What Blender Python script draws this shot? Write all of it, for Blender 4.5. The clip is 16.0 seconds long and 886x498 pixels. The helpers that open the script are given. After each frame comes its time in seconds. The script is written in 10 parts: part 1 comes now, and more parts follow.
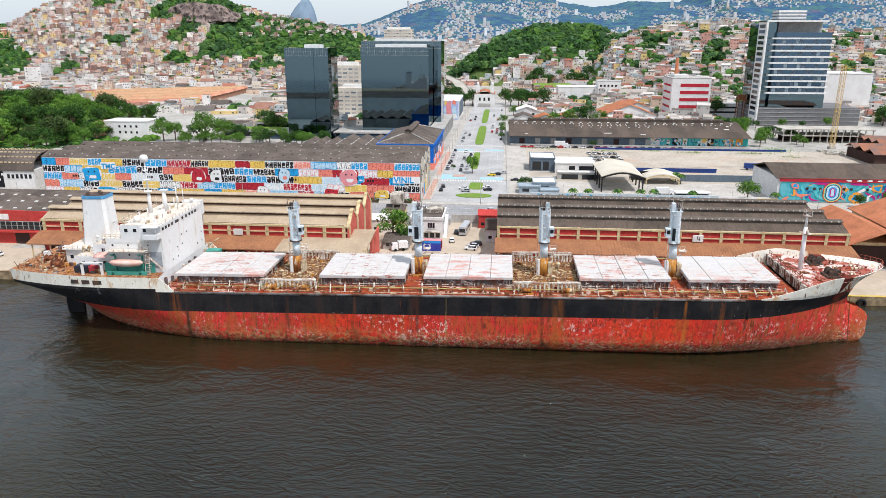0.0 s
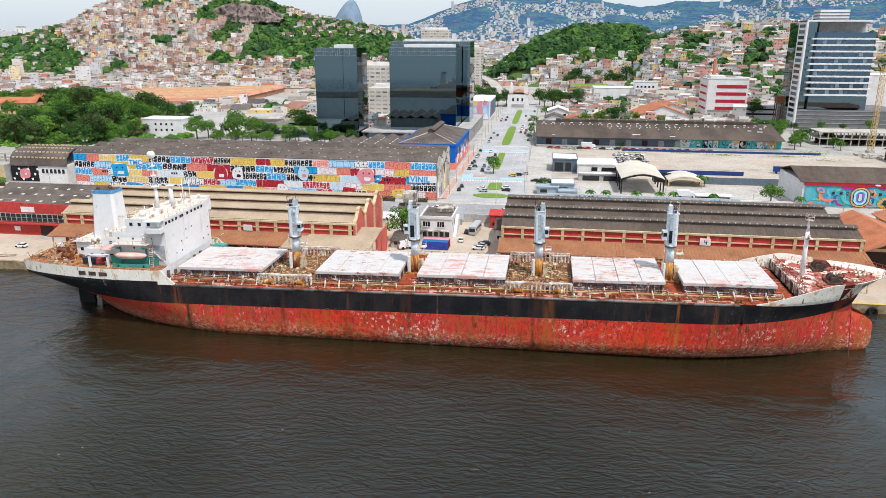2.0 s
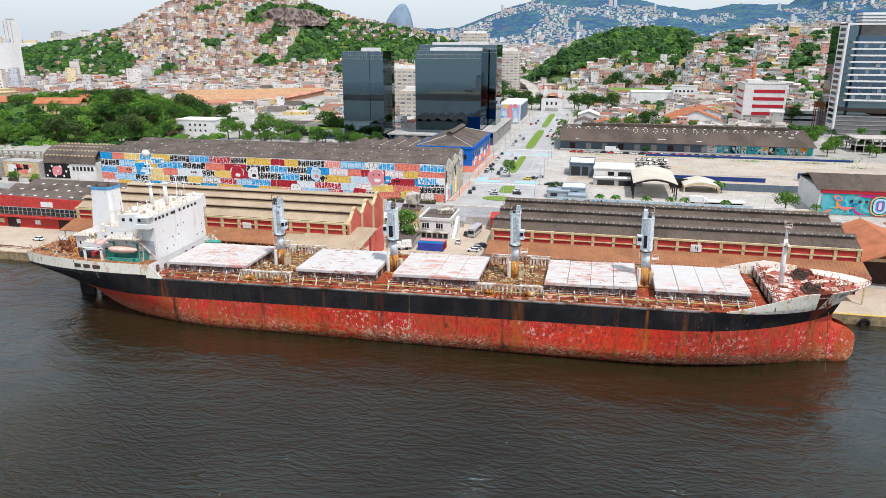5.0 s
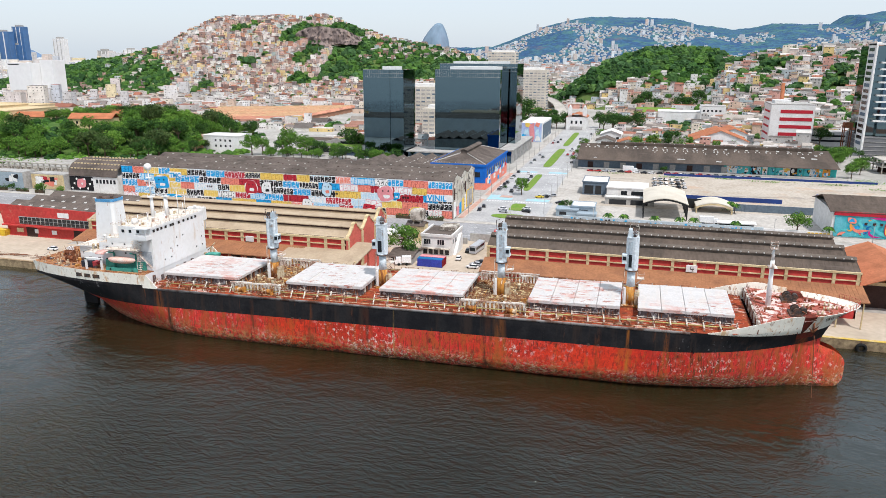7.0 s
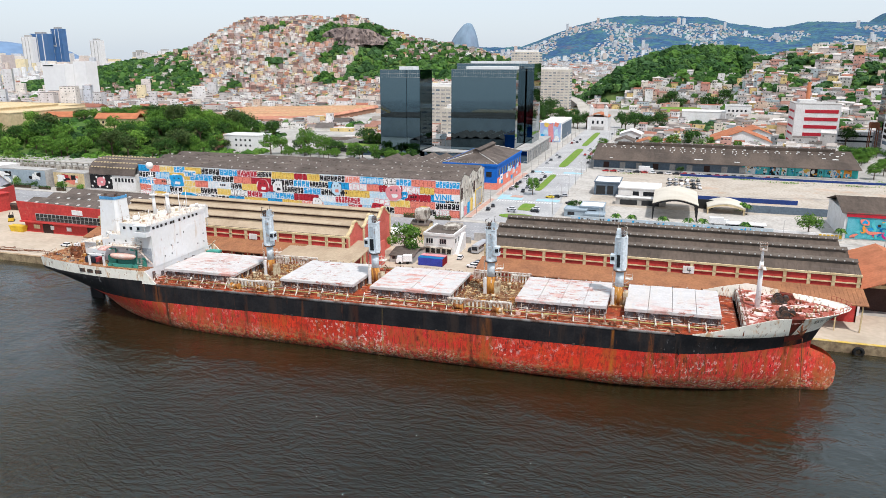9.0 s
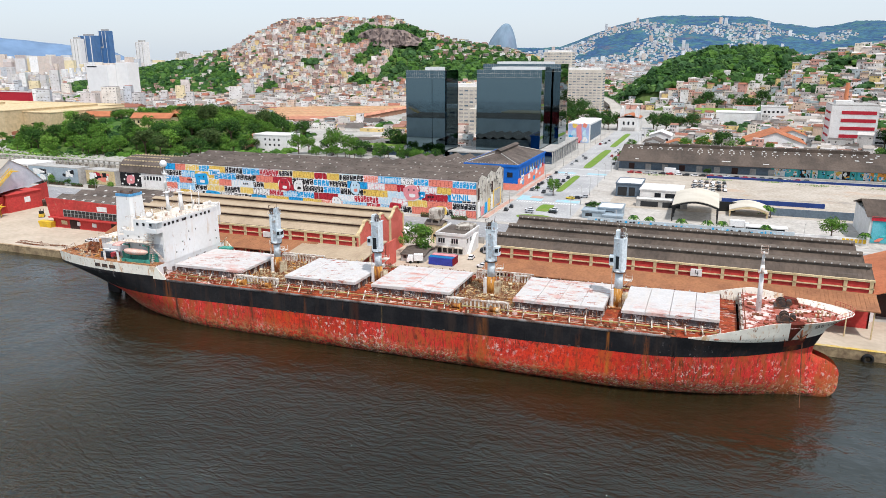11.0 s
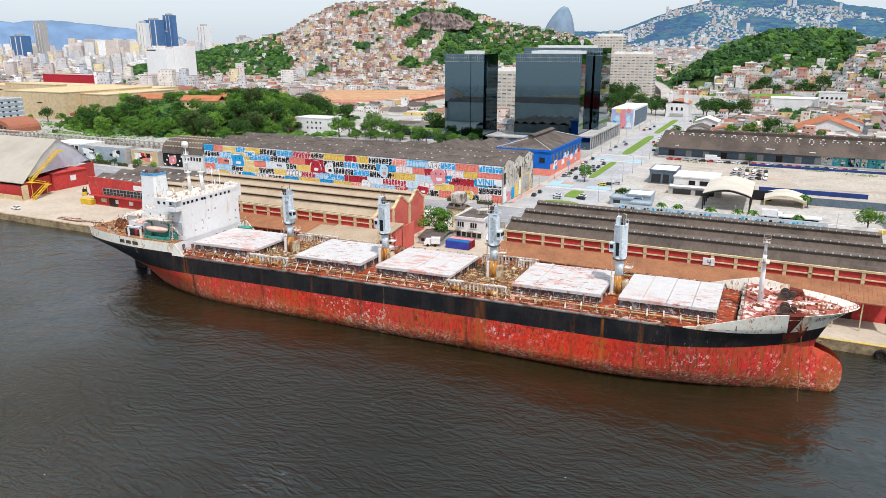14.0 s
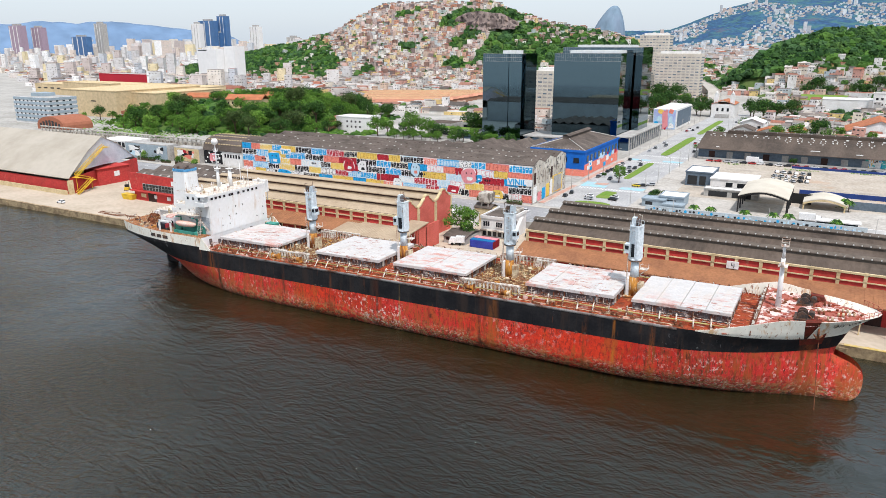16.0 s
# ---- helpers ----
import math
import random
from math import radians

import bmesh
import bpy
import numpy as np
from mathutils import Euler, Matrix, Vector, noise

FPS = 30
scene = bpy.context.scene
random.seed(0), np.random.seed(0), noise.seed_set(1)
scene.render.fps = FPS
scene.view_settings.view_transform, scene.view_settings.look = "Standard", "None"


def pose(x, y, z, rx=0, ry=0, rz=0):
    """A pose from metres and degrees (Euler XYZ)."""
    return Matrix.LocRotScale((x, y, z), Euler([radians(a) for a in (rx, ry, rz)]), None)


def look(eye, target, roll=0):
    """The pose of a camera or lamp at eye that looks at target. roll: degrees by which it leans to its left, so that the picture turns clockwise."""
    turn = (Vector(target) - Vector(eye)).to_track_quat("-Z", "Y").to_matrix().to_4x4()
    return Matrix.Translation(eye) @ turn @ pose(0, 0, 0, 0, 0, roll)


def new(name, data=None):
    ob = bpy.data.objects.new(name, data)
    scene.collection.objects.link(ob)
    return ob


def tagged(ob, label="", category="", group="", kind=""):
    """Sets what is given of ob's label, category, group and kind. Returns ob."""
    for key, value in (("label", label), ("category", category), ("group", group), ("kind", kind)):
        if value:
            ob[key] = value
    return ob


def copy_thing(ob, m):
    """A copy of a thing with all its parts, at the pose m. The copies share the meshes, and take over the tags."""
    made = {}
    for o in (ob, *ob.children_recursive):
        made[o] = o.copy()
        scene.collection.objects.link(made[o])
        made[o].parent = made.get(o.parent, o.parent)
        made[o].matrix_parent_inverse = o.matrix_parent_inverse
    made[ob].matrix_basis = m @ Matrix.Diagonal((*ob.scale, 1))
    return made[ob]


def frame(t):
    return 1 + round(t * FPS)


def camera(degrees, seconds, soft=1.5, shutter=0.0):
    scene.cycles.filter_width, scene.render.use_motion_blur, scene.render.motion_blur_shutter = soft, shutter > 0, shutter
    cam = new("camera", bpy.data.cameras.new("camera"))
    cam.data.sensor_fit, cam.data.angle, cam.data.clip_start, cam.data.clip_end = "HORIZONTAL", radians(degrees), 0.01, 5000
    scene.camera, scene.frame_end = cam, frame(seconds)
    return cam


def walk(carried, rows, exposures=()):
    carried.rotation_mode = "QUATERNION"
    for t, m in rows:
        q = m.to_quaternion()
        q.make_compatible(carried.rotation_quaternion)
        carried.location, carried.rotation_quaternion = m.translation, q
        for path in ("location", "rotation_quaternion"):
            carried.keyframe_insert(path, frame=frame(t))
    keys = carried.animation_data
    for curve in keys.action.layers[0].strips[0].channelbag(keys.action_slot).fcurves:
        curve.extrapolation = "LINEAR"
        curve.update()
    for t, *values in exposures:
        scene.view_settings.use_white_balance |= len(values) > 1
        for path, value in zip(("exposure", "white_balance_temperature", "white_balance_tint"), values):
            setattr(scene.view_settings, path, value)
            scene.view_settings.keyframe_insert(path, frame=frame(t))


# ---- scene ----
cam = camera(63.9, 16.0, soft=0.6)
PATH = [
    (0, (2.383, 1.124, 71.068), (2.225, 3.033, 70.491), 0.1),
    (0.5, (5.299, 1.239, 71.082), (5.114, 3.146, 70.506), 0.1),
    (1, (8.193, 1.314, 71.056), (7.982, 3.217, 70.48), 0.1),
    (1.5, (11.084, 1.378, 71.007), (10.841, 3.278, 70.431), 0.1),
    (2, (13.945, 1.45, 70.963), (13.669, 3.345, 70.387), 0.1),
    (2.5, (16.787, 1.518, 70.923), (16.494, 3.411, 70.347), 0.0),
    (3, (19.642, 1.582, 70.898), (19.334, 3.473, 70.323), 0.1),
    (3.5, (22.553, 1.71, 70.89), (22.23, 3.598, 70.314), 0.2),
    (4, (25.492, 1.923, 70.906), (25.145, 3.807, 70.331), 0.2),
    (6.5, (40.585, 3.504, 71.047), (40.092, 5.367, 70.513), 0.2),
    (7, (43.261, 3.852, 71.044), (42.754, 5.716, 70.523), 0.3),
    (7.5, (45.796, 4.256, 71.06), (45.277, 6.116, 70.539), 0.2),
    (8, (48.269, 4.701, 71.063), (47.73, 6.556, 70.542), 0.2),
    (8.5, (50.604, 5.076, 71.064), (50.044, 6.924, 70.543), 0.2),
    (9, (52.832, 5.515, 71.05), (52.246, 7.355, 70.529), 0.1),
    (11.5, (63.709, 8.053, 70.921), (63.004, 9.851, 70.401), 0.0),
    (12, (65.834, 8.545, 70.877), (65.109, 10.333, 70.35), -0.0),
    (12.5, (67.902, 9.14, 70.882), (67.163, 10.913, 70.325), 0.0),
    (13, (69.906, 9.817, 70.918), (69.155, 11.584, 70.357), 0.0),
    (13.5, (71.802, 10.46, 70.935), (71.024, 12.215, 70.374), 0.0),
    (14, (73.628, 11.111, 70.89), (72.81, 12.848, 70.33), -0.0),
    (14.5, (75.42, 11.742, 70.835), (74.566, 13.462, 70.275), -0.0),
    (15, (77.16, 12.362, 70.779), (76.274, 14.065, 70.219), -0.1),
    (15.5, (78.853, 13.018, 70.738), (77.944, 14.71, 70.177), -0.1),
    (16, (80.518, 13.692, 70.726), (79.586, 15.37, 70.166), -0.1),
]
walk(cam, [(t, look(eye, target, roll)) for t, eye, target, roll in PATH])

# ---- light ----
world = bpy.data.worlds.new("sky")
scene.world = world
world.use_nodes = True
wn = world.node_tree.nodes
sky = wn.new("ShaderNodeTexSky")
sky.sky_type = "NISHITA"
sky.sun_disc = False
SUN_EL, SUN_AZ = 61.0, 134.0      # degrees; azimuth clockwise from +y
sky.sun_elevation, sky.sun_rotation = radians(SUN_EL), radians(SUN_AZ)
sky.altitude, sky.air_density, sky.dust_density, sky.ozone_density = 0, 1.0, 2.0, 1.0
wn["Background"].inputs["Strength"].default_value = 0.13
wl_ = world.node_tree.links
wl_.new(sky.outputs["Color"], wn["Background"].inputs["Color"])
cloud = wn.new("ShaderNodeBackground")      # thin bright overcast veil over the blue
cloud.inputs["Color"].default_value, cloud.inputs["Strength"].default_value = (0.83, 0.945, 1.03, 1), 1.82
veil = wn.new("ShaderNodeMixShader")
veil.inputs["Fac"].default_value = 0.5
wl_.new(wn["Background"].outputs[0], veil.inputs[1])
wl_.new(cloud.outputs[0], veil.inputs[2])
wl_.new(veil.outputs[0], wn["World Output"].inputs["Surface"])
sun = new("sun", bpy.data.lights.new("sun", "SUN"))
sun.data.energy, sun.data.angle, sun.data.color = 5.0, radians(0.8), (1.0, 0.98, 0.938)
sx = math.sin(radians(SUN_AZ)) * math.cos(radians(SUN_EL))
sy = math.cos(radians(SUN_AZ)) * math.cos(radians(SUN_EL))
sun.matrix_world = look((sx * 100, sy * 100, math.sin(radians(SUN_EL)) * 100), (0, 0, 0))
scene.view_settings.exposure = -0.40
scene.view_settings.use_white_balance = True
scene.view_settings.white_balance_temperature, scene.view_settings.white_balance_tint = 6450, 13.3

# ---- materials ----
MATS = {}


def lin(c):
    """Linear colour from an sRGB triple of 0 to 255."""
    return tuple(((v / 255) / 12.92 if v / 255 <= 0.04045 else ((v / 255 + 0.055) / 1.055) ** 2.4) for v in c)


def mat(name, col, rough=0.7, metal=0.0, second=None, amount=0.5, scale=0.4, fine=4.0, bump=0.0, stretch=(1, 1, 1), sharp=(0.42, 0.62), jitter=0.0, island=False, grain=1.0):
    """Node material: base colour, a second colour in noise patches, fine grain and bump in world metres."""
    if name in MATS:
        return MATS[name]
    m = bpy.data.materials.new(name)
    m.use_nodes = True
    nt = m.node_tree
    n, l = nt.nodes, nt.links
    b = n["Principled BSDF"]
    b.inputs["Roughness"].default_value, b.inputs["Metallic"].default_value = rough, metal
    b.inputs["Specular IOR Level"].default_value = 0.5 if rough < 0.45 else 0.25 if rough < 0.65 else 0.12
    geo = n.new("ShaderNodeNewGeometry")
    mp = n.new("ShaderNodeMapping")
    mp.inputs["Scale"].default_value = stretch
    l.new(geo.outputs["Position"], mp.inputs["Vector"])
    big = n.new("ShaderNodeTexNoise")
    big.inputs["Scale"].default_value, big.inputs["Detail"].default_value, big.inputs["Roughness"].default_value = scale, 5, 0.62
    l.new(mp.outputs["Vector"], big.inputs["Vector"])
    small = n.new("ShaderNodeTexNoise")
    small.inputs["Scale"].default_value, small.inputs["Detail"].default_value = fine, 3
    l.new(mp.outputs["Vector"], small.inputs["Vector"])
    ramp = n.new("ShaderNodeMapRange")
    ramp.inputs["From Min"].default_value, ramp.inputs["From Max"].default_value = sharp
    ramp.inputs["To Max"].default_value = amount
    l.new(big.outputs["Fac"], ramp.inputs["Value"])
    mix = n.new("ShaderNodeMixRGB")
    mix.inputs["Color1"].default_value = (*col, 1)
    mix.inputs["Color2"].default_value = (*(second or [c * 0.7 for c in col]), 1)
    l.new(ramp.outputs["Result"], mix.inputs["Fac"])
    out = mix.outputs["Color"]
    hsv = n.new("ShaderNodeHueSaturation")
    g = n.new("ShaderNodeMapRange")
    g.inputs["From Min"].default_value, g.inputs["From Max"].default_value = 0.3, 0.7
    g.inputs["To Min"].default_value, g.inputs["To Max"].default_value = 1 - 0.18 * grain, 1 + 0.15 * grain
    l.new(small.outputs["Fac"], g.inputs["Value"])
    val = g.outputs["Result"]
    if jitter:
        src = geo.outputs["Random Per Island"] if island else n.new("ShaderNodeObjectInfo").outputs["Random"]
        j = n.new("ShaderNodeMapRange")
        j.inputs["To Min"].default_value, j.inputs["To Max"].default_value = 1 - jitter, 1 + jitter
        l.new(src, j.inputs["Value"])
        mu = n.new("ShaderNodeMath")
        mu.operation = "MULTIPLY"
        l.new(val, mu.inputs[0])
        l.new(j.outputs["Result"], mu.inputs[1])
        val = mu.outputs[0]
    l.new(out, hsv.inputs["Color"])
    l.new(val, hsv.inputs["Value"])
    l.new(hsv.outputs["Color"], b.inputs["Base Color"])
    if bump:
        bp = n.new("ShaderNodeBump")
        bp.inputs["Strength"].default_value, bp.inputs["Distance"].default_value = bump, 0.1
        l.new(small.outputs["Fac"], bp.inputs["Height"])
        l.new(bp.outputs["Normal"], b.inputs["Normal"])
    MATS[name] = m
    return m


def extra_layer(m, col, scale, lo, hi, amount, stretch=(1, 1, 1), detail=6, patch=None, low=None):
    """Lays one more noise-shaped layer of paint loss, rust or stain over a material's colour."""
    nt = m.node_tree
    n, l = nt.nodes, nt.links
    b = n["Principled BSDF"]
    old = b.inputs["Base Color"].links[0].from_socket
    geo = n.new("ShaderNodeNewGeometry")
    mp = n.new("ShaderNodeMapping")
    mp.inputs["Scale"].default_value = stretch
    mp.inputs["Location"].default_value = (scale * 17.3, scale * 5.1, 3.7)
    t = n.new("ShaderNodeTexNoise")
    t.inputs["Scale"].default_value, t.inputs["Detail"].default_value, t.inputs["Roughness"].default_value = scale, detail, 0.68
    r = n.new("ShaderNodeMapRange")
    r.inputs["From Min"].default_value, r.inputs["From Max"].default_value, r.inputs["To Max"].default_value = lo, hi, amount
    x = n.new("ShaderNodeMixRGB")
    x.inputs["Color2"].default_value = (*col, 1)
    l.new(geo.outputs["Position"], mp.inputs["Vector"])
    l.new(mp.outputs["Vector"], t.inputs["Vector"])
    l.new(t.outputs["Fac"], r.inputs["Value"])
    fac = r.outputs["Result"]
    if patch:
        pn = n.new("ShaderNodeTexNoise")
        pn.inputs["Scale"].default_value, pn.inputs["Detail"].default_value = patch[0], 3
        pr = n.new("ShaderNodeMapRange")
        pr.inputs["From Min"].default_value, pr.inputs["From Max"].default_value = patch[1:]
        mu = n.new("ShaderNodeMath")
        mu.operation = "MULTIPLY"
        l.new(geo.outputs["Position"], pn.inputs["Vector"])
        l.new(pn.outputs["Fac"], pr.inputs["Value"])
        l.new(pr.outputs["Result"], mu.inputs[0])
        l.new(fac, mu.inputs[1])
        fac = mu.outputs[0]
    if low:
        sz = n.new("ShaderNodeSeparateXYZ")
        zr = n.new("ShaderNodeMapRange")
        zr.inputs["From Min"].default_value, zr.inputs["From Max"].default_value = low
        zm = n.new("ShaderNodeMath")
        zm.operation = "MULTIPLY"
        l.new(geo.outputs["Position"], sz.inputs[0])
        l.new(sz.outputs["Z"], zr.inputs["Value"])
        l.new(zr.outputs["Result"], zm.inputs[0])
        l.new(fac, zm.inputs[1])
        fac = zm.outputs[0]
    l.new(fac, x.inputs["Fac"])
    l.new(old, x.inputs["Color1"])
    l.new(x.outputs["Color"], b.inputs["Base Color"])
    return m


def island_mat(name, cols, rough=0.8, by_object=False):
    """A colour for each loose piece, picked from a short list."""
    m = mat(name, (0.5, 0.5, 0.5), rough, scale=0.15, fine=1.2)
    n, l = m.node_tree.nodes, m.node_tree.links
    r = n.new("ShaderNodeValToRGB")
    r.color_ramp.interpolation = "CONSTANT"
    e = r.color_ramp.elements
    for i, c in enumerate(cols):
        if i < 2:
            e[i].position, e[i].color = i / len(cols), (*c, 1)
        else:
            e.new(i / len(cols)).color = (*c, 1)
    src = n.new("ShaderNodeObjectInfo").outputs["Random"] if by_object else n.new("ShaderNodeNewGeometry").outputs["Random Per Island"]
    l.new(src, r.inputs["Fac"])
    mixes = [q for q in n if q.bl_idname == "ShaderNodeMixRGB"]
    l.new(r.outputs["Color"], mixes[0].inputs["Color1"])
    dk = n.new("ShaderNodeMixRGB")
    dk.blend_type = "MULTIPLY"
    dk.inputs["Fac"].default_value, dk.inputs["Color2"].default_value = 1, (0.72, 0.68, 0.62, 1)
    l.new(r.outputs["Color"], dk.inputs["Color1"])
    l.new(dk.outputs["Color"], mixes[0].inputs["Color2"])
    return m


def tide_line(m):
    """Pale scuffing and dark growth just above the water."""
    nt = m.node_tree
    n, l = nt.nodes, nt.links
    b = n["Principled BSDF"]
    old = b.inputs["Base Color"].links[0].from_socket
    geo = n.new("ShaderNodeNewGeometry")
    sep = n.new("ShaderNodeSeparateXYZ")
    t = n.new("ShaderNodeTexNoise")
    t.inputs["Scale"].default_value, t.inputs["Detail"].default_value, t.inputs["Roughness"].default_value = 0.8, 6, 0.7
    a = n.new("ShaderNodeMath")
    a.operation, a.inputs[1].default_value = "MULTIPLY_ADD", 5.2
    l.new(geo.outputs["Position"], sep.inputs[0])
    l.new(geo.outputs["Position"], t.inputs["Vector"])
    l.new(t.outputs["Fac"], a.inputs[0])
    neg = n.new("ShaderNodeMath")
    neg.operation, neg.inputs[0].default_value = "SUBTRACT", -1.5
    l.new(sep.outputs["Z"], neg.inputs[1])
    l.new(neg.outputs[0], a.inputs[2])
    r = n.new("ShaderNodeMapRange")
    r.inputs["From Min"].default_value, r.inputs["From Max"].default_value, r.inputs["To Max"].default_value = 0.0, 0.5, 0.85
    l.new(a.outputs[0], r.inputs["Value"])
    x = n.new("ShaderNodeMixRGB")
    x.inputs["Color2"].default_value = (0.045, 0.025, 0.015, 1)
    l.new(r.outputs["Result"], x.inputs["Fac"])
    l.new(old, x.inputs["Color1"])
    l.new(x.outputs["Color"], b.inputs["Base Color"])


def streak(m, x, w, col, amount):
    """A rust run down the plating at one station of the hull, ragged at its edges."""
    nt = m.node_tree
    n, l = nt.nodes, nt.links
    b = n["Principled BSDF"]
    old = b.inputs["Base Color"].links[0].from_socket
    geo, sep = n.new("ShaderNodeNewGeometry"), n.new("ShaderNodeSeparateXYZ")
    mp, t = n.new("ShaderNodeMapping"), n.new("ShaderNodeTexNoise")
    mp.inputs["Scale"].default_value = (1.0, 1.0, 0.16)
    t.inputs["Scale"].default_value, t.inputs["Detail"].default_value, t.inputs["Roughness"].default_value = 1.1, 8, 0.65
    l.new(geo.outputs["Position"], sep.inputs[0])
    l.new(geo.outputs["Position"], mp.inputs["Vector"])
    l.new(mp.outputs["Vector"], t.inputs["Vector"])
    d, a, g = n.new("ShaderNodeMath"), n.new("ShaderNodeMath"), n.new("ShaderNodeMapRange")
    d.operation, d.inputs[1].default_value = "SUBTRACT", x
    a.operation = "ABSOLUTE"
    g.inputs["From Min"].default_value, g.inputs["From Max"].default_value = w, w * 0.2
    l.new(sep.outputs["X"], d.inputs[0])
    l.new(d.outputs[0], a.inputs[0])
    l.new(a.outputs[0], g.inputs["Value"])
    r, k, x_ = n.new("ShaderNodeMapRange"), n.new("ShaderNodeMath"), n.new("ShaderNodeMixRGB")
    r.inputs["From Min"].default_value, r.inputs["From Max"].default_value, r.inputs["To Max"].default_value = 0.40, 0.56, amount
    k.operation = "MULTIPLY"
    l.new(t.outputs["Fac"], r.inputs["Value"])
    l.new(r.outputs["Result"], k.inputs[0])
    l.new(g.outputs["Result"], k.inputs[1])
    l.new(k.outputs[0], x_.inputs["Fac"])
    x_.inputs["Color2"].default_value = (*col, 1)
    l.new(old, x_.inputs["Color1"])
    l.new(x_.outputs["Color"], b.inputs["Base Color"])


# rust runs: place along the hull, half-width, colour, strength
STREAKS = [(-71.5, 1.3, (0.06, 0.026, 0.015), 0.95), (-74.0, 2.4, (0.34, 0.10, 0.02), 0.6), (-47.0, 0.9, (0.10, 0.035, 0.016), 0.8), (-31.0, 1.1, (0.16, 0.05, 0.016), 0.8),
           (-16.5, 2.0, (0.09, 0.03, 0.016), 0.75), (-9.5, 0.35, (0.30, 0.20, 0.06), 0.7), (13.2, 1.5, (0.08, 0.03, 0.015), 0.95), (16.0, 2.6, (0.34, 0.11, 0.02), 0.6),
           (38.0, 1.2, (0.20, 0.06, 0.016), 0.75), (44.3, 0.6, (0.46, 0.15, 0.02), 0.8), (52.3, 1.0, (0.42, 0.12, 0.02), 0.75), (80.8, 2.4, (0.28, 0.07, 0.018), 0.95), (88.6, 3.2, (0.42, 0.09, 0.022), 0.7)]
red_hull = mat("red_hull_paint", (0.66, 0.044, 0.016), 0.6, second=(0.54, 0.028, 0.015), amount=0.9, scale=0.10, fine=2.2, stretch=(1, 1, 0.7), bump=0.3, sharp=(0.45, 0.58))
extra_layer(red_hull, (0.66, 0.036, 0.034), 0.016, 0.46, 0.54, 0.8, detail=3)
extra_layer(red_hull, (0.70, 0.13, 0.10), 0.8, 0.53, 0.60, 0.6, (0.6, 1, 0.6), detail=9, patch=(0.035, 0.46, 0.58))
extra_layer(red_hull, (0.40, 0.10, 0.020), 0.5, 0.54, 0.60, 0.6, (1.0, 0.2, 0.30), detail=9)
extra_layer(red_hull, (0.26, 0.024, 0.016), 1.3, 0.515, 0.575, 0.75, (1.0, 1, 0.55), detail=12)
extra_layer(red_hull, (0.13, 0.038, 0.016), 1.9, 0.55, 0.60, 0.85, (1.0, 0.2, 0.09), detail=10, patch=(0.05, 0.40, 0.56))
extra_layer(red_hull, (0.075, 0.026, 0.014), 2.4, 0.56, 0.60, 0.9, (1.0, 0.3, 0.22), detail=12, patch=(0.07, 0.42, 0.56))
extra_layer(red_hull, (0.80, 0.66, 0.60), 1.7, 0.56, 0.59, 0.85, (0.8, 1, 0.6), detail=13, patch=(0.045, 0.52, 0.61), low=(10.5, 6.5))
extra_layer(red_hull, (0.36, 0.085, 0.022), 0.9, 0.46, 0.60, 0.75, (1.0, 0.3, 0.22), detail=12, patch=(0.016, 0.44, 0.54))
extra_layer(red_hull, (0.40, 0.22, 0.09), 1.3, 0.49, 0.54, 0.85, (0.6, 1, 1.0), detail=13, low=(5.6, 2.2))
extra_layer(red_hull, (0.70, 0.58, 0.44), 2.2, 0.545, 0.58, 0.9, (0.7, 1, 1.0), detail=13, patch=(0.06, 0.42, 0.56), low=(5.2, 2.4))
extra_layer(red_hull, (0.085, 0.034, 0.018), 1.8, 0.515, 0.56, 0.9, (0.7, 1, 0.7), detail=13, low=(5.2, 1.2))
tide_line(red_hull)
black_hull = mat("black_hull_paint", (0.012, 0.012, 0.014), 0.7, second=(0.026, 0.024, 0.025), amount=0.8, scale=0.2, fine=2.0, bump=0.2)
extra_layer(black_hull, (0.040, 0.027, 0.022), 0.42, 0.52, 0.64, 0.7, (1.0, 1, 0.10))
extra_layer(black_hull, (0.13, 0.045, 0.02), 0.5, 0.63, 0.69, 0.7, (1.0, 1, 0.12))
extra_layer(black_hull, (0.26, 0.25, 0.25), 1.3, 0.615, 0.65, 0.8, (0.9, 1, 0.5), patch=(0.05, 0.54, 0.64))
for hull_m in (red_hull, black_hull):
    for sx_, sw_, col_, am_ in STREAKS:
        streak(hull_m, sx_, sw_ * (0.7 if hull_m is black_hull else 1.0), col_, am_ * (0.6 if hull_m is black_hull else 1.0))
white_hull = mat("white_hull_paint", (0.84, 0.79, 0.69), 0.5, second=(0.70, 0.64, 0.54), amount=0.45, scale=0.25, fine=1.2, grain=0.3)
extra_layer(white_hull, (0.56, 0.28, 0.08), 0.35, 0.54, 0.62, 0.75, (1.0, 0.4, 0.35))
extra_layer(white_hull, (0.26, 0.10, 0.04), 1.3, 0.60, 0.64, 0.85, (0.9, 1, 0.30))
rust_deck = mat("rusty_deck_plating", (0.34, 0.060, 0.024), 0.8, second=(0.22, 0.045, 0.022), amount=0.9, scale=0.35, fine=3.0, bump=0.35)
extra_layer(rust_deck, (0.10, 0.035, 0.02), 0.8, 0.53, 0.58, 0.8, (0.5, 1.4, 1), detail=10)
extra_layer(rust_deck, (0.72, 0.56, 0.50), 0.5, 0.56, 0.60, 0.85, (0.5, 1.4, 1), detail=12, patch=(0.03, 0.41, 0.54))
extra_layer(rust_deck, (0.46, 0.20, 0.07), 0.9, 0.56, 0.62, 0.6)
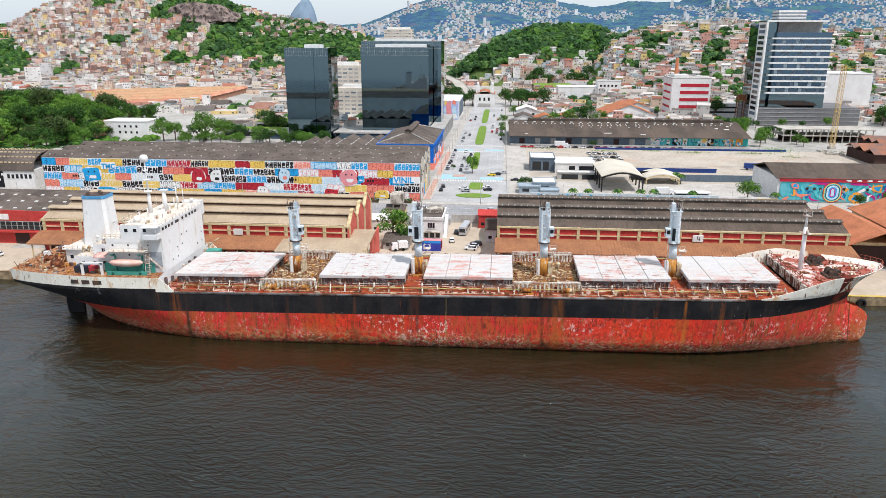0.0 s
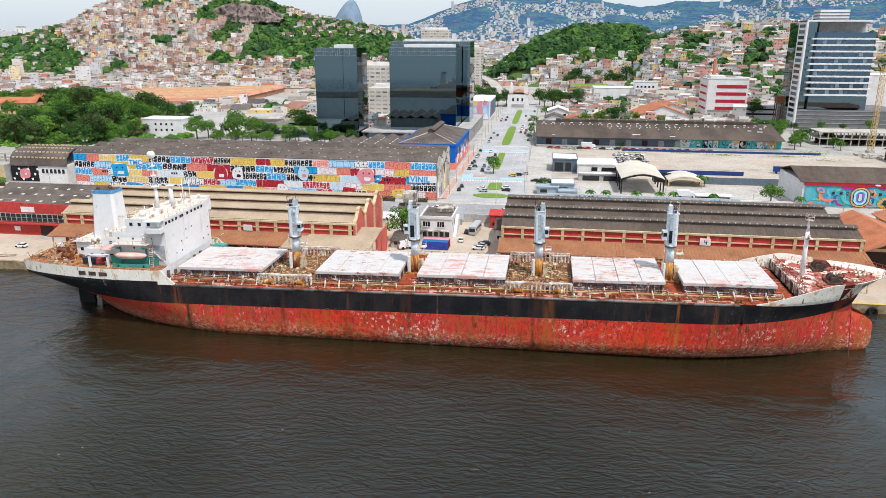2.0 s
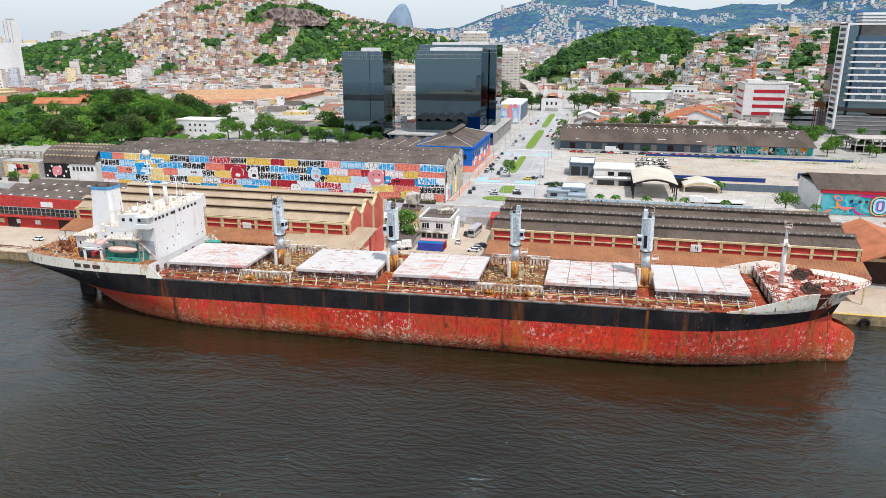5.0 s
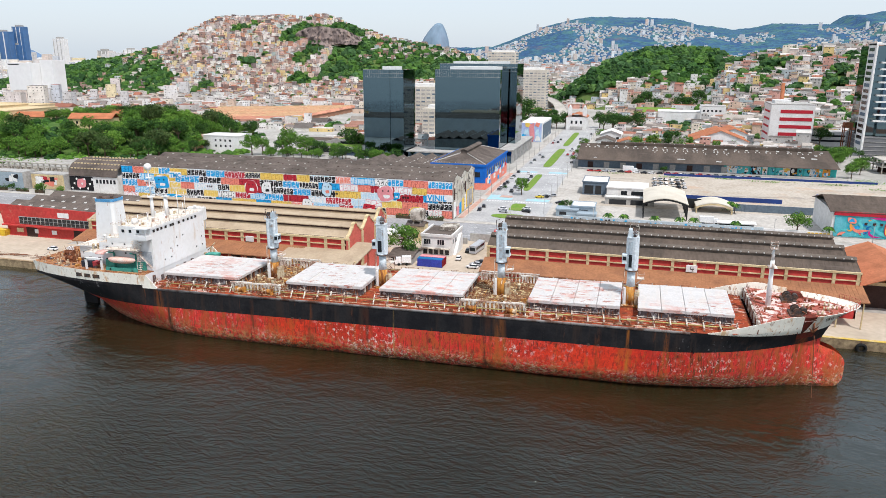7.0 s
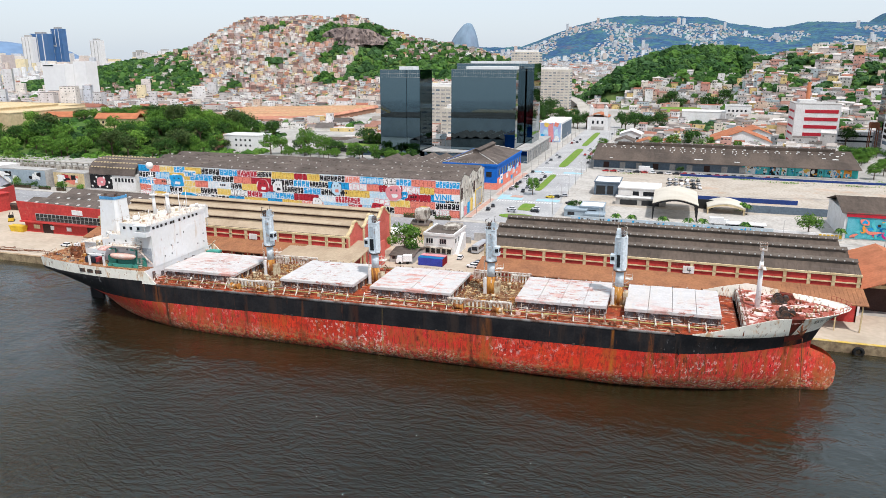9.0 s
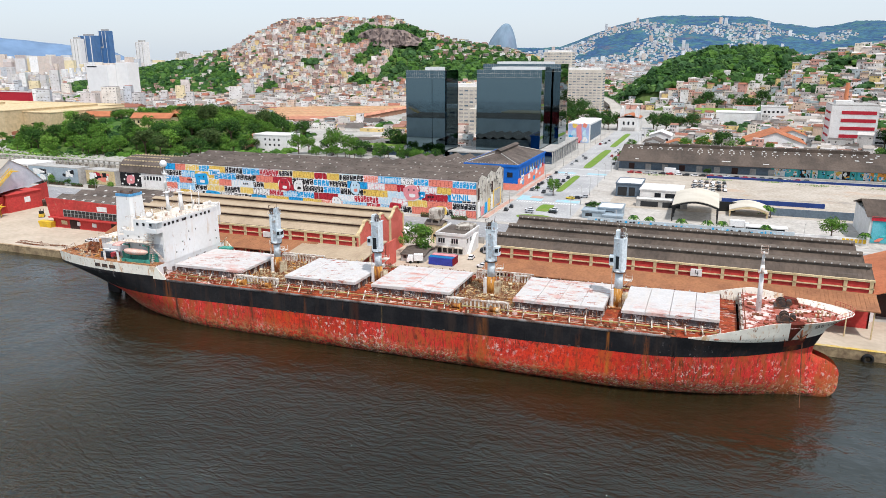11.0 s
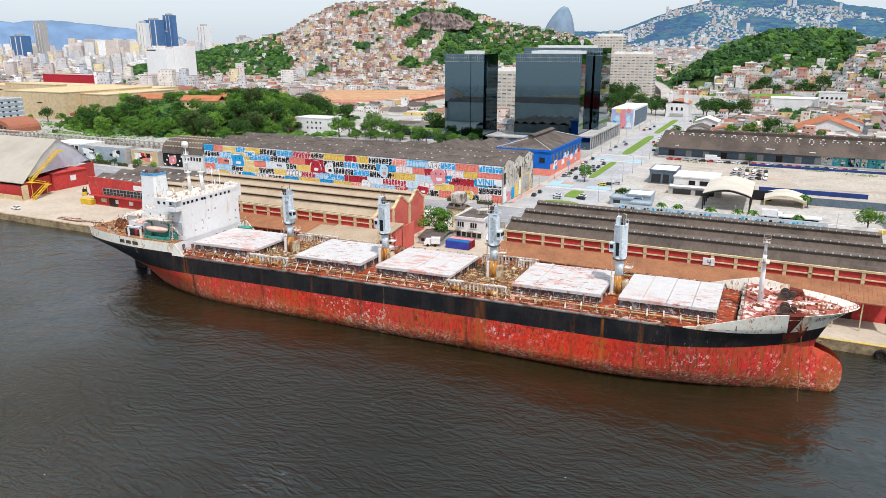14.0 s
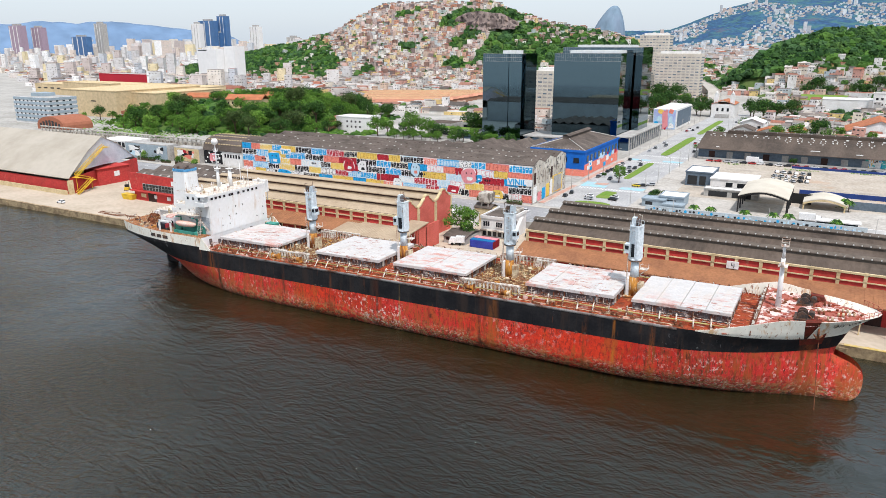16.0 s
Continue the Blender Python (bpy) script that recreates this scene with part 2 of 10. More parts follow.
poop_rust = mat("scaling_aft_deck", (0.30, 0.11, 0.045), 0.85, second=(0.42, 0.25, 0.13), amount=0.9, scale=0.6, fine=3.0, bump=0.5)
extra_layer(poop_rust, (0.10, 0.04, 0.022), 1.1, 0.52, 0.58, 0.85)
well_deck = mat("littered_deck", (0.22, 0.11, 0.05), 0.85, second=(0.14, 0.055, 0.03), amount=0.9, scale=0.5, fine=3.0, bump=0.5)
extra_layer(well_deck, (0.58, 0.46, 0.25), 1.0, 0.53, 0.57, 0.85, detail=10)
extra_layer(well_deck, (0.06, 0.035, 0.022), 1.3, 0.54, 0.58, 0.85, detail=10)
fore_deck = mat("forecastle_deck", (0.36, 0.11, 0.08), 0.8, second=(0.72, 0.58, 0.53), amount=0.95, scale=0.35, fine=3.0, bump=0.3, sharp=(0.48, 0.54))
extra_layer(fore_deck, (0.24, 0.040, 0.022), 0.6, 0.53, 0.57, 0.9, detail=10)
hatch_white = mat("white_hatch_paint", (0.555, 0.535, 0.52), 0.6, second=(0.46, 0.445, 0.43), amount=0.5, scale=0.4, fine=2.0, bump=0.1, grain=0.5)
extra_layer(hatch_white, (0.52, 0.22, 0.17), 0.30, 0.515, 0.57, 0.8, (0.55, 1.5, 1), detail=12, patch=(0.03, 0.43, 0.56))
extra_layer(hatch_white, (0.30, 0.075, 0.035), 0.7, 0.56, 0.59, 0.9, (0.5, 1.5, 1), detail=13, patch=(0.045, 0.42, 0.56))
extra_layer(hatch_white, (0.56, 0.50, 0.44), 0.35, 0.50, 0.62, 0.5, (2.5, 0.3, 1))
# grey darkened for the shadow beside the hatches; the second colour is rust
coaming_grey = mat("coaming_paint", (0.13, 0.125, 0.13), 0.7, second=(0.12, 0.05, 0.03), amount=0.9, scale=0.6, fine=3.0)
extra_layer(coaming_grey, (0.50, 0.50, 0.50), 0.8, 0.55, 0.60, 0.7)
house_white = mat("superstructure_paint", (0.76, 0.76, 0.755), 0.5, second=(0.68, 0.66, 0.62), amount=0.35, scale=0.2, fine=1.0, grain=0.2)
extra_layer(house_white, (0.52, 0.36, 0.22), 0.6, 0.58, 0.66, 0.5, (1, 1, 0.16), patch=(0.12, 0.45, 0.62))
extra_layer(house_white, (0.34, 0.15, 0.06), 1.2, 0.635, 0.68, 0.8, (1, 1, 0.30))
extra_layer(house_white, (0.70, 0.60, 0.53), 0.25, 0.54, 0.66, 0.35, (1, 1, 0.4))
crane_blue = mat("crane_paint", (0.57, 0.64, 0.68), 0.6, second=(0.61, 0.66, 0.69), amount=0.7, scale=0.5, fine=2.0)
extra_layer(crane_blue, (0.34, 0.17, 0.07), 0.7, 0.64, 0.72, 0.7, (1, 1, 0.35))
crane_panel = mat("crane_panel_paint", (0.40, 0.47, 0.52), 0.6, second=(0.30, 0.20, 0.13), amount=0.7, scale=0.8, fine=2.0, sharp=(0.5, 0.62))
crane_rust = mat("rusted_pedestal", (0.50, 0.23, 0.05), 0.8, second=(0.20, 0.07, 0.028), amount=0.95, scale=0.7, fine=2.5, stretch=(1, 1, 0.25), bump=0.2, sharp=(0.44, 0.54))
extra_layer(crane_rust, (0.66, 0.56, 0.42), 0.9, 0.56, 0.62, 0.8, (1, 1, 0.3))
rail_cream = mat("cream_rail_paint", (0.60, 0.52, 0.36), 0.6, second=(0.26, 0.11, 0.05), amount=0.9, scale=0.7)
rail_white = mat("white_rail_paint", (0.72, 0.69, 0.62), 0.6, second=(0.30, 0.14, 0.08), amount=0.9, scale=0.7)
rail_worn = mat("worn_rail_paint", (0.62, 0.58, 0.50), 0.7, second=(0.16, 0.07, 0.04), amount=1.0, scale=0.8, fine=3.0, sharp=(0.44, 0.56))
pipe_green = mat("green_pipe_paint", (0.42, 0.40, 0.15), 0.6, second=(0.26, 0.11, 0.05), amount=0.7, scale=0.6)
dark_metal = mat("dark_machinery", (0.045, 0.04, 0.038), 0.6, second=(0.16, 0.075, 0.04), amount=0.7, scale=1.0)
rust_metal = mat("rusted_iron", (0.24, 0.09, 0.045), 0.8, second=(0.12, 0.05, 0.03), amount=0.8, scale=0.8, bump=0.2)
glass_dark = mat("dark_window_glass", (0.015, 0.018, 0.022), 0.15)
teal_paint = mat("green_boat_paint", (0.06, 0.33, 0.26), 0.6, second=(0.05, 0.20, 0.17), amount=0.6, scale=0.6)
boat_orange = mat("faded_orange_fibreglass", (0.70, 0.40, 0.32), 0.5, second=(0.72, 0.62, 0.56), amount=0.7, scale=0.6)
blue_trim = mat("blue_trim_paint", (0.07, 0.28, 0.52), 0.5, second=(0.16, 0.36, 0.55), amount=0.7, scale=0.8)

# ---- building helpers ----


class Mesh:
    """Collects boxes, tubes and plates into one mesh."""

    def __init__(self):
        self.v, self.f, self.mi, self.sm = [], [], [], []

    def face(self, pts, mi=0, smooth=False):
        k = len(self.v)
        self.v += [tuple(p) for p in pts]
        self.f.append(tuple(range(k, k + len(pts))))
        self.mi.append(mi)
        self.sm.append(smooth)

    def add(self, verts, faces, mi=0, smooth=False):
        k = len(self.v)
        self.v += [tuple(p) for p in verts]
        for q in faces:
            self.f.append(tuple(i + k for i in q))
            self.mi.append(mi)
            self.sm.append(smooth)

    def box(self, x0, x1, y0, y1, z0, z1, mi=0, rz=0.0, about=None):
        p = [(x0, y0, z0), (x1, y0, z0), (x1, y1, z0), (x0, y1, z0), (x0, y0, z1), (x1, y0, z1), (x1, y1, z1), (x0, y1, z1)]
        if rz:
            cx, cy = about or ((x0 + x1) / 2, (y0 + y1) / 2)
            c, s = math.cos(rz), math.sin(rz)
            p = [(cx + (x - cx) * c - (y - cy) * s, cy + (x - cx) * s + (y - cy) * c, z) for x, y, z in p]
        self.add(p, [(0, 3, 2, 1), (4, 5, 6, 7), (0, 1, 5, 4), (1, 2, 6, 5), (2, 3, 7, 6), (3, 0, 4, 7)], mi)
        return self

    def tube(self, a, b, r0, r1=None, n=10, mi=0, caps=True):
        r1 = r0 if r1 is None else r1
        a, b = Vector(a), Vector(b)
        d = (b - a).normalized()
        u = d.orthogonal().normalized()
        w = d.cross(u)
        k = len(self.v)
        for c, r in ((a, r0), (b, r1)):
            for i in range(n):
                t = 2 * math.pi * i / n
                self.v.append(tuple(c + (u * math.cos(t) + w * math.sin(t)) * r))
        for i in range(n):
            j = (i + 1) % n
            self.f.append((k + i, k + j, k + n + j, k + n + i))
            self.mi.append(mi)
            self.sm.append(n > 5)
        if caps:
            self.f += [tuple(k + i for i in reversed(range(n))), tuple(k + n + i for i in range(n))]
            self.mi += [mi, mi]
            self.sm += [False, False]
        return self

    def loft(self, rings, mi=0, smooth=True, close=True, cap=True):
        """Rings of equally many points, joined one after another."""
        n = len(rings[0])
        k = len(self.v)
        for r in rings:
            self.v += [tuple(p) for p in r]
        for a in range(len(rings) - 1):
            for i in range(n if close else n - 1):
                j = (i + 1) % n
                self.f.append((k + a * n + i, k + a * n + j, k + (a + 1) * n + j, k + (a + 1) * n + i))
                self.mi.append(mi)
                self.sm.append(smooth)
        if cap and close:
            self.f += [tuple(k + i for i in reversed(range(n))), tuple(k + (len(rings) - 1) * n + i for i in range(n))]
            self.mi += [mi, mi]
            self.sm += [False, False]
        return self

    def ball(self, c, r, n=10, mi=0, squash=1.0):
        rings = []
        m = max(4, n // 2)
        for a in range(1, m):
            t = math.pi * a / m
            rings.append([(c[0] + r * math.sin(t) * math.cos(2 * math.pi * i / n), c[1] + r * math.sin(t) * math.sin(2 * math.pi * i / n), c[2] - r * squash * math.cos(t)) for i in range(n)])
        return self.loft(rings, mi)

    def roof(self, x0, x1, y0, y1, z0, rise, thick=0.25, mi=0, along="x", over=0.4):
        """A gable roof slab with its ridge along x or y."""
        if along == "x":
            ym = (y0 + y1) / 2
            prof = [(y0 - over, z0 - thick), (ym, z0 + rise - thick), (y1 + over, z0 - thick), (y1 + over, z0), (ym, z0 + rise), (y0 - over, z0)]
            r0, r1 = [(x0 - over, y, z) for y, z in prof], [(x1 + over, y, z) for y, z in prof]
        else:
            xm = (x0 + x1) / 2
            prof = [(x0 - over, z0 - thick), (xm, z0 + rise - thick), (x1 + over, z0 - thick), (x1 + over, z0), (xm, z0 + rise), (x0 - over, z0)]
            r0, r1 = [(x, y0 - over, z) for x, z in prof], [(x, y1 + over, z) for x, z in prof]
        return self.loft([r0, r1], mi, smooth=False)

    def make(self, name, mats, parent=None, label="", fix=True):
        me = bpy.data.meshes.new(name)
        me.from_pydata(self.v, [], self.f)
        for m in (mats if isinstance(mats, (list, tuple)) else [mats]):
            me.materials.append(m)
        me.polygons.foreach_set("material_index", self.mi)
        me.polygons.foreach_set("use_smooth", self.sm)
        if fix and len(self.f) < 60000:
            bm = bmesh.new()
            bm.from_mesh(me)
            bmesh.ops.recalc_face_normals(bm, faces=bm.faces)
            bm.to_mesh(me)
            bm.free()
        me.update()
        ob = new(name, me)
        if parent:
            ob.parent = parent
        if label:
            ob["label"] = label
        return ob


def thing(name, at, label, category, group="", rz=0.0):
    e = new(name)
    e.location, e.rotation_euler = at, (0, 0, radians(rz))
    return tagged(e, label, category, group)


def clone(ob, parent, at, name=None, rz=0.0, scale=(1, 1, 1)):
    """One more object on the same mesh, under a parent."""
    o = bpy.data.objects.new(name or ob.name.split(".")[0], ob.data)
    scene.collection.objects.link(o)
    o.parent = parent
    o.location, o.rotation_euler, o.scale = at, (0, 0, rz), scale
    return o


def structure(ob, label="", category=""):
    return tagged(ob, label, category, kind="structure")

# ---- water, quay, ground ----
water_mat = bpy.data.materials.new("harbour_water")
water_mat.use_nodes = True
_n, _l = water_mat.node_tree.nodes, water_mat.node_tree.links
_b = _n["Principled BSDF"]
_b.inputs["Base Color"].default_value = (0.0190, 0.0142, 0.0056, 1)
_b.inputs["Roughness"].default_value = 0.06
_b.inputs["IOR"].default_value = 1.72
_b.inputs["Specular Tint"].default_value = (0.58, 0.90, 1.0, 1)
_geo = _n.new("ShaderNodeNewGeometry")
_map = _n.new("ShaderNodeMapping")
_map.inputs["Scale"].default_value = (0.75, 1.0, 1.0)
_map.inputs["Rotation"].default_value = (0, 0, 0.5)
_l.new(_geo.outputs["Position"], _map.inputs["Vector"])
_w1, _w2, _w3 = [_n.new("ShaderNodeTexNoise") for _k in range(3)]
for _t, _s, _d in ((_w1, 1.0, 4), (_w2, 0.13, 3), (_w3, 2.6, 4)):
    _t.inputs["Scale"].default_value, _t.inputs["Detail"].default_value = _s, _d
    _l.new(_map.outputs["Vector"], _t.inputs["Vector"])
_gust = _n.new("ShaderNodeTexNoise")
_gust.inputs["Scale"].default_value = 0.012
_l.new(_geo.outputs["Position"], _gust.inputs["Vector"])
_gr = _n.new("ShaderNodeMapRange")
_gr.inputs["From Min"].default_value, _gr.inputs["From Max"].default_value = 0.35, 0.65
_gr.inputs["To Min"].default_value, _gr.inputs["To Max"].default_value = 0.3, 1.0
_l.new(_gust.outputs["Fac"], _gr.inputs["Value"])
_b1, _b2 = _n.new("ShaderNodeBump"), _n.new("ShaderNodeBump")
_b1.inputs["Distance"].default_value, _b2.inputs["Distance"].default_value = 2.3, 5.0
_sep = _n.new("ShaderNodeSeparateXYZ")
_l.new(_geo.outputs["Position"], _sep.inputs[0])
_calm = _n.new("ShaderNodeMapRange")      # ripples fade over the unseen open bay so the tower glass mirrors it brighter
_calm.inputs["From Min"].default_value, _calm.inputs["From Max"].default_value = -250, 20
_calm.inputs["To Min"].default_value, _calm.inputs["To Max"].default_value = 0.04, 1.0
_l.new(_sep.outputs["Y"], _calm.inputs["Value"])
_st = _n.new("ShaderNodeMath")
_st.operation = "MULTIPLY"
_lee = _n.new("ShaderNodeMapRange")       # smoother water in the lee of the ship
_lee.inputs["From Min"].default_value, _lee.inputs["From Max"].default_value = 92, 140
_lee.inputs["To Min"].default_value, _lee.inputs["To Max"].default_value = 1.2, 0.28
_l.new(_sep.outputs["Y"], _lee.inputs["Value"])
_gl = _n.new("ShaderNodeMath")
_gl.operation = "MULTIPLY"
_l.new(_gr.outputs["Result"], _gl.inputs[0])
_l.new(_lee.outputs["Result"], _gl.inputs[1])
_l.new(_gl.outputs[0], _st.inputs[0])
_l.new(_calm.outputs["Result"], _st.inputs[1])
_l.new(_st.outputs[0], _b1.inputs["Strength"])
_bm = _n.new("ShaderNodeMath")
_bm.operation, _bm.inputs[1].default_value = "MULTIPLY", 0.24
_l.new(_calm.outputs["Result"], _bm.inputs[0])
_l.new(_bm.outputs[0], _b2.inputs["Strength"])
_b3 = _n.new("ShaderNodeBump")
_b3.inputs["Distance"].default_value = 1.0
_l.new(_st.outputs[0], _b3.inputs["Strength"])
_l.new(_w3.outputs["Fac"], _b3.inputs["Height"])
_l.new(_w1.outputs["Fac"], _b1.inputs["Height"])
_l.new(_w2.outputs["Fac"], _b2.inputs["Height"])
_l.new(_b2.outputs["Normal"], _b1.inputs["Normal"])
_l.new(_b1.outputs["Normal"], _b3.inputs["Normal"])
_l.new(_b3.outputs["Normal"], _b.inputs["Normal"])

pale_asphalt = mat("sun_bleached_asphalt", (0.42, 0.415, 0.41), 0.85, second=(0.31, 0.31, 0.31), amount=0.7, scale=0.08, fine=1.0)
asphalt = mat("asphalt", (0.32, 0.32, 0.325), 0.85, second=(0.235, 0.235, 0.24), amount=0.7, scale=0.08, fine=1.0)
concrete = mat("pale_concrete", (0.46, 0.43, 0.38), 0.85, second=(0.34, 0.31, 0.27), amount=0.8, scale=0.10, fine=0.9, bump=0.1)
quay_top = mat("dusty_quay_concrete", (0.50, 0.42, 0.33), 0.9, second=(0.41, 0.34, 0.26), amount=0.8, scale=0.05, fine=0.6, bump=0.1, grain=0.5)
quay_face = mat("quay_face_concrete", (0.36, 0.27, 0.16), 0.9, second=(0.16, 0.11, 0.07), amount=0.9, scale=0.3, fine=1.5, bump=0.3)
coping_yellow = mat("worn_yellow_coping", (0.60, 0.40, 0.08), 0.8, second=(0.45, 0.40, 0.30), amount=0.8, scale=0.25, fine=1.0)
earth = mat("city_ground", (0.42, 0.40, 0.37), 0.9, second=(0.30, 0.29, 0.26), amount=0.8, scale=0.03, fine=0.4)
paving = mat("pale_paving", (0.47, 0.44, 0.40), 0.85, second=(0.36, 0.33, 0.29), amount=0.7, scale=0.12, fine=0.8)
rubber = mat("black_rubber", (0.02, 0.02, 0.02), 0.8)

QY = 191.5
m = Mesh()
m.face([(-11000, -4000, 0.5), (7000, -4000, 0.5), (7000, QY + 1, 0.5), (-11000, QY + 1, 0.5)])
structure(m.make("water", water_mat, fix=False), "dark brown rippled harbour water", "water")
m = Mesh()
m.face([(-11000, QY + 2, 2.98), (7000, QY + 2, 2.98), (7000, 5400, 2.98), (-11000, 5400, 2.98)])
structure(m.make("ground", earth, fix=False), "grey-brown city ground behind the quay", "ground")
m = Mesh().box(-700, 500, QY, QY + 2.2, -6, 3.0)
quay = structure(m.make("quay", quay_face), "weathered concrete quay wall with stained face", "quay")
for i in range(24):
    x = -330 + i * 22.0
    Mesh().box(-0.9, 0.9, -0.35, 0.02, -2.0, 2.4).make("fender_block", quay_face, quay).location = (x, QY, 0)
Mesh().box(88, 500, QY - 0.05, QY + 1.1, 3.0, 3.12).make("coping", coping_yellow, quay, "worn yellow painted edge")
Mesh().box(-700, 88, QY - 0.05, QY + 1.1, 3.0, 3.12).make("coping", mat("stained_coping", (0.44, 0.34, 0.22), 0.9, second=(0.24, 0.15, 0.08), amount=0.9, scale=0.3, fine=1.5), quay, "rust-stained concrete edge")
m = Mesh().box(-700, 500, QY + 1.1, 215, 2.9, 3.06)
structure(m.make("pavement_quay", quay_top), "pale concrete quay apron with faint stains", "pavement")
m = Mesh().box(-262, -160, 215, 266, 2.9, 3.09)
structure(m.make("pavement_apron", quay_top), "sandy concrete apron beside the storage hall", "pavement")


def fender(x):
    t = thing("tyre_fender", (x, QY - 0.6, 1.2), "round black rubber fender hung on the quay wall", "fender", "quay fenders")
    m = Mesh()
    rings = []
    for k in range(16):
        a = 2 * math.pi * k / 16
        rings.append([((1.0 + 0.42 * math.cos(b)) * math.cos(a), 0.5 * math.sin(b), (1.0 + 0.42 * math.cos(b)) * math.sin(a)) for b in (0, 0.785, 1.57, 2.36, 3.14, 3.93, 4.71, 5.5)])
    m.loft(rings + [rings[0]], cap=False)
    m.make("tyre", rubber, t)
    Mesh().tube((0, 0.1, 1.0), (0, 0.5, 1.9), 0.06, n=5).make("chain", rust_metal, t)


for x in (101, -130, 128):
    fender(x)

# ---- the cargo ship ----
TRIM = 1.0
ship = thing("cargo_ship", (0, 168.8, 14.0), "rusting red and black bulk cargo ship moored at the quay", "ship")
ship.rotation_euler = (0, radians(-TRIM), 0)


def lerp_table(t, table):
    for (a, va), (b, vb) in zip(table, table[1:]):
        if t <= b:
            return va + (vb - va) * max(0.0, (t - a) / (b - a))
    return table[-1][1]


STEM = [(-17, 82), (-12, 83), (-5.1, 85.6), (0, 87.8), (2.4, 90.8), (3.8, 92.7)]
STERN = [(-17, -96), (-11, -104), (-5.1, -111.5), (-0.2, -118), (4, -119)]
ENTRY = [(-17, 44), (-12, 40), (-5.1, 36), (0, 33), (6.2, 27)]
FULL = [(-17, 0.8), (-4, 0.8), (0, 0.72), (6, 0.72)]
RUN = [(-17, 48), (-11, 44), (-5.1, 38), (0, 34), (4, 34)]


def half(x, w):
    """Half-breadth of the hull at the place x along it and the height w from the deck."""
    if w > 0:       # the bulwark stands steep at the shoulder and flares out at the stem
        w *= 0.3 + 0.7 * max(0.0, min(1.0, (x - 78) / 14))
    xs, xa = lerp_table(w, STEM), lerp_table(w, STERN)
    le, lr = lerp_table(w, ENTRY), lerp_table(w, RUN)
    b = 15.4
    if w < -10.5:
        b -= (-10.5 - w) ** 2 * 0.17
    if x > xs - le:
        s = max(0.0, (xs - x) / le)
        b *= (1 - (1 - s) ** (2.1 + 0.12 * max(w, -2))) ** lerp_table(w, FULL)
    if x < xa + lr:
        s = max(0.0, (x - xa) / lr)
        f = (1 - (1 - s) ** 2.0) ** 0.85
        tr = max(0.0, min(1.0, (w + 7.5) / 7.5)) * 0.62
        b *= tr + (1 - tr) * f
    if w < -4.0 and x > 52:
        q = 1 - ((w + 11.3) / 7.0) ** 2
        e = (x - 66) / 25.2
        if q > 0 and e < 1:
            nose = 4.3 * math.sqrt(q) * math.sqrt(1 - max(0.0, e) ** 2.6) * min(1.0, (x - 52) / 14)
            b = ((b if x < xs else 0) ** 2.2 + nose ** 2.2) ** (1 / 2.2)
    return max(b, 0.0)


BOOT = -4.85         # top of the red paint


def sheer(x):
    return max(0.0, min(1.0, (x - 45) / 35)) ** 2


def hull_band(name, levels, material, x0=None, x1=None, label=""):
    """One painted strake band round both sides of the hull, between the given heights."""
    for side in (-1, 1):
        m = Mesh()
        rings = []
        for w in levels:
            a = max(lerp_table(w, STERN), x0 if x0 is not None else -999)
            b = lerp_table(w, STEM)
            if w < -4.9:
                b = max(b, 66 + 25.2 * (1 - abs((w + 11.3) / 7.0) ** 3.2) ** 0.5 if abs(w + 11.3) < 7.0 else b)
            b = min(b, x1 if x1 is not None else 999)
            xs = [a + (b - a) * i / 110 for i in range(111)]
            lift = [w + (0.75 * sheer(x) * max(0.0, 1 - abs(w - BOOT) / 4.6) if w > -14 else 0.0) for x in xs]
            rings.append([(x, side * half(x, z), z) for x, z in zip(xs, lift)])
        m.loft(rings, close=False, cap=False)
        m.make(name, material, ship, label, fix=False)


hull_band("hull_bottom", [-17, -15, -14, -13, -12, -11, -10, -9, -8, -7, -6, -5.2, BOOT], red_hull, label="faded red anti-fouling paint streaked with rust")
hull_band("hull_topside", [BOOT, -4, -3, -2, -1, 0.02], black_hull, label="black topside paint with rust streaks")
# transom
m = Mesh()
lv = [-0.2, 0.0, 1.2, 3.2]
m.loft([[(lerp_table(w, STERN), -half(lerp_table(w, STERN), w) * k, w) for k in (1, 0.5, 0, -0.5, -1)] for w in lv], close=False, cap=False, smooth=False)
m.make("transom", black_hull, ship)


def plate(name, x0, x1, w, material, label="", inset=0.0, thick=0.12, n=40, rise=0.0):
    """A deck plate that follows the hull's outline between two stations."""
    xs = [x0 + (x1 - x0) * i / n for i in range(n + 1)]
    zs_ = [w + rise * ((x - x0) / (x1 - x0)) ** 2 for x in xs]
    near, far = [[(x, k * max(half(x, z) - inset, 0.02), z) for x, z in zip(xs, zs_)] for k in (-1, 1)]
    m = Mesh()
    m.loft([near, far], close=False, cap=False, smooth=False)
    m.loft([[(x, y, z - thick) for x, y, z in near], [(x, y, z - thick) for x, y, z in far]], close=False, cap=False, smooth=False)
    return m.make(name, material, ship, label)


plate("main_deck", -80, 70, 0.0, rust_deck, "rust-red steel deck with flaking paint")
POOP, FORE = 3.2, 2.3
plate("poop_deck", -118.9, -78, POOP, poop_rust, "rusted aft deck")
plate("forecastle_deck", 71, 91.6, FORE, fore_deck, "pink-white flaking forecastle deck", inset=0.05, rise=0.5)
hull_band("poop_side", [0.02, 0.7], black_hull, x1=-78.5)
hull_band("poop_bulwark", [0.7, 2.0, POOP + 0.25], white_hull, x1=-78.5, label="white hull band along the stern")


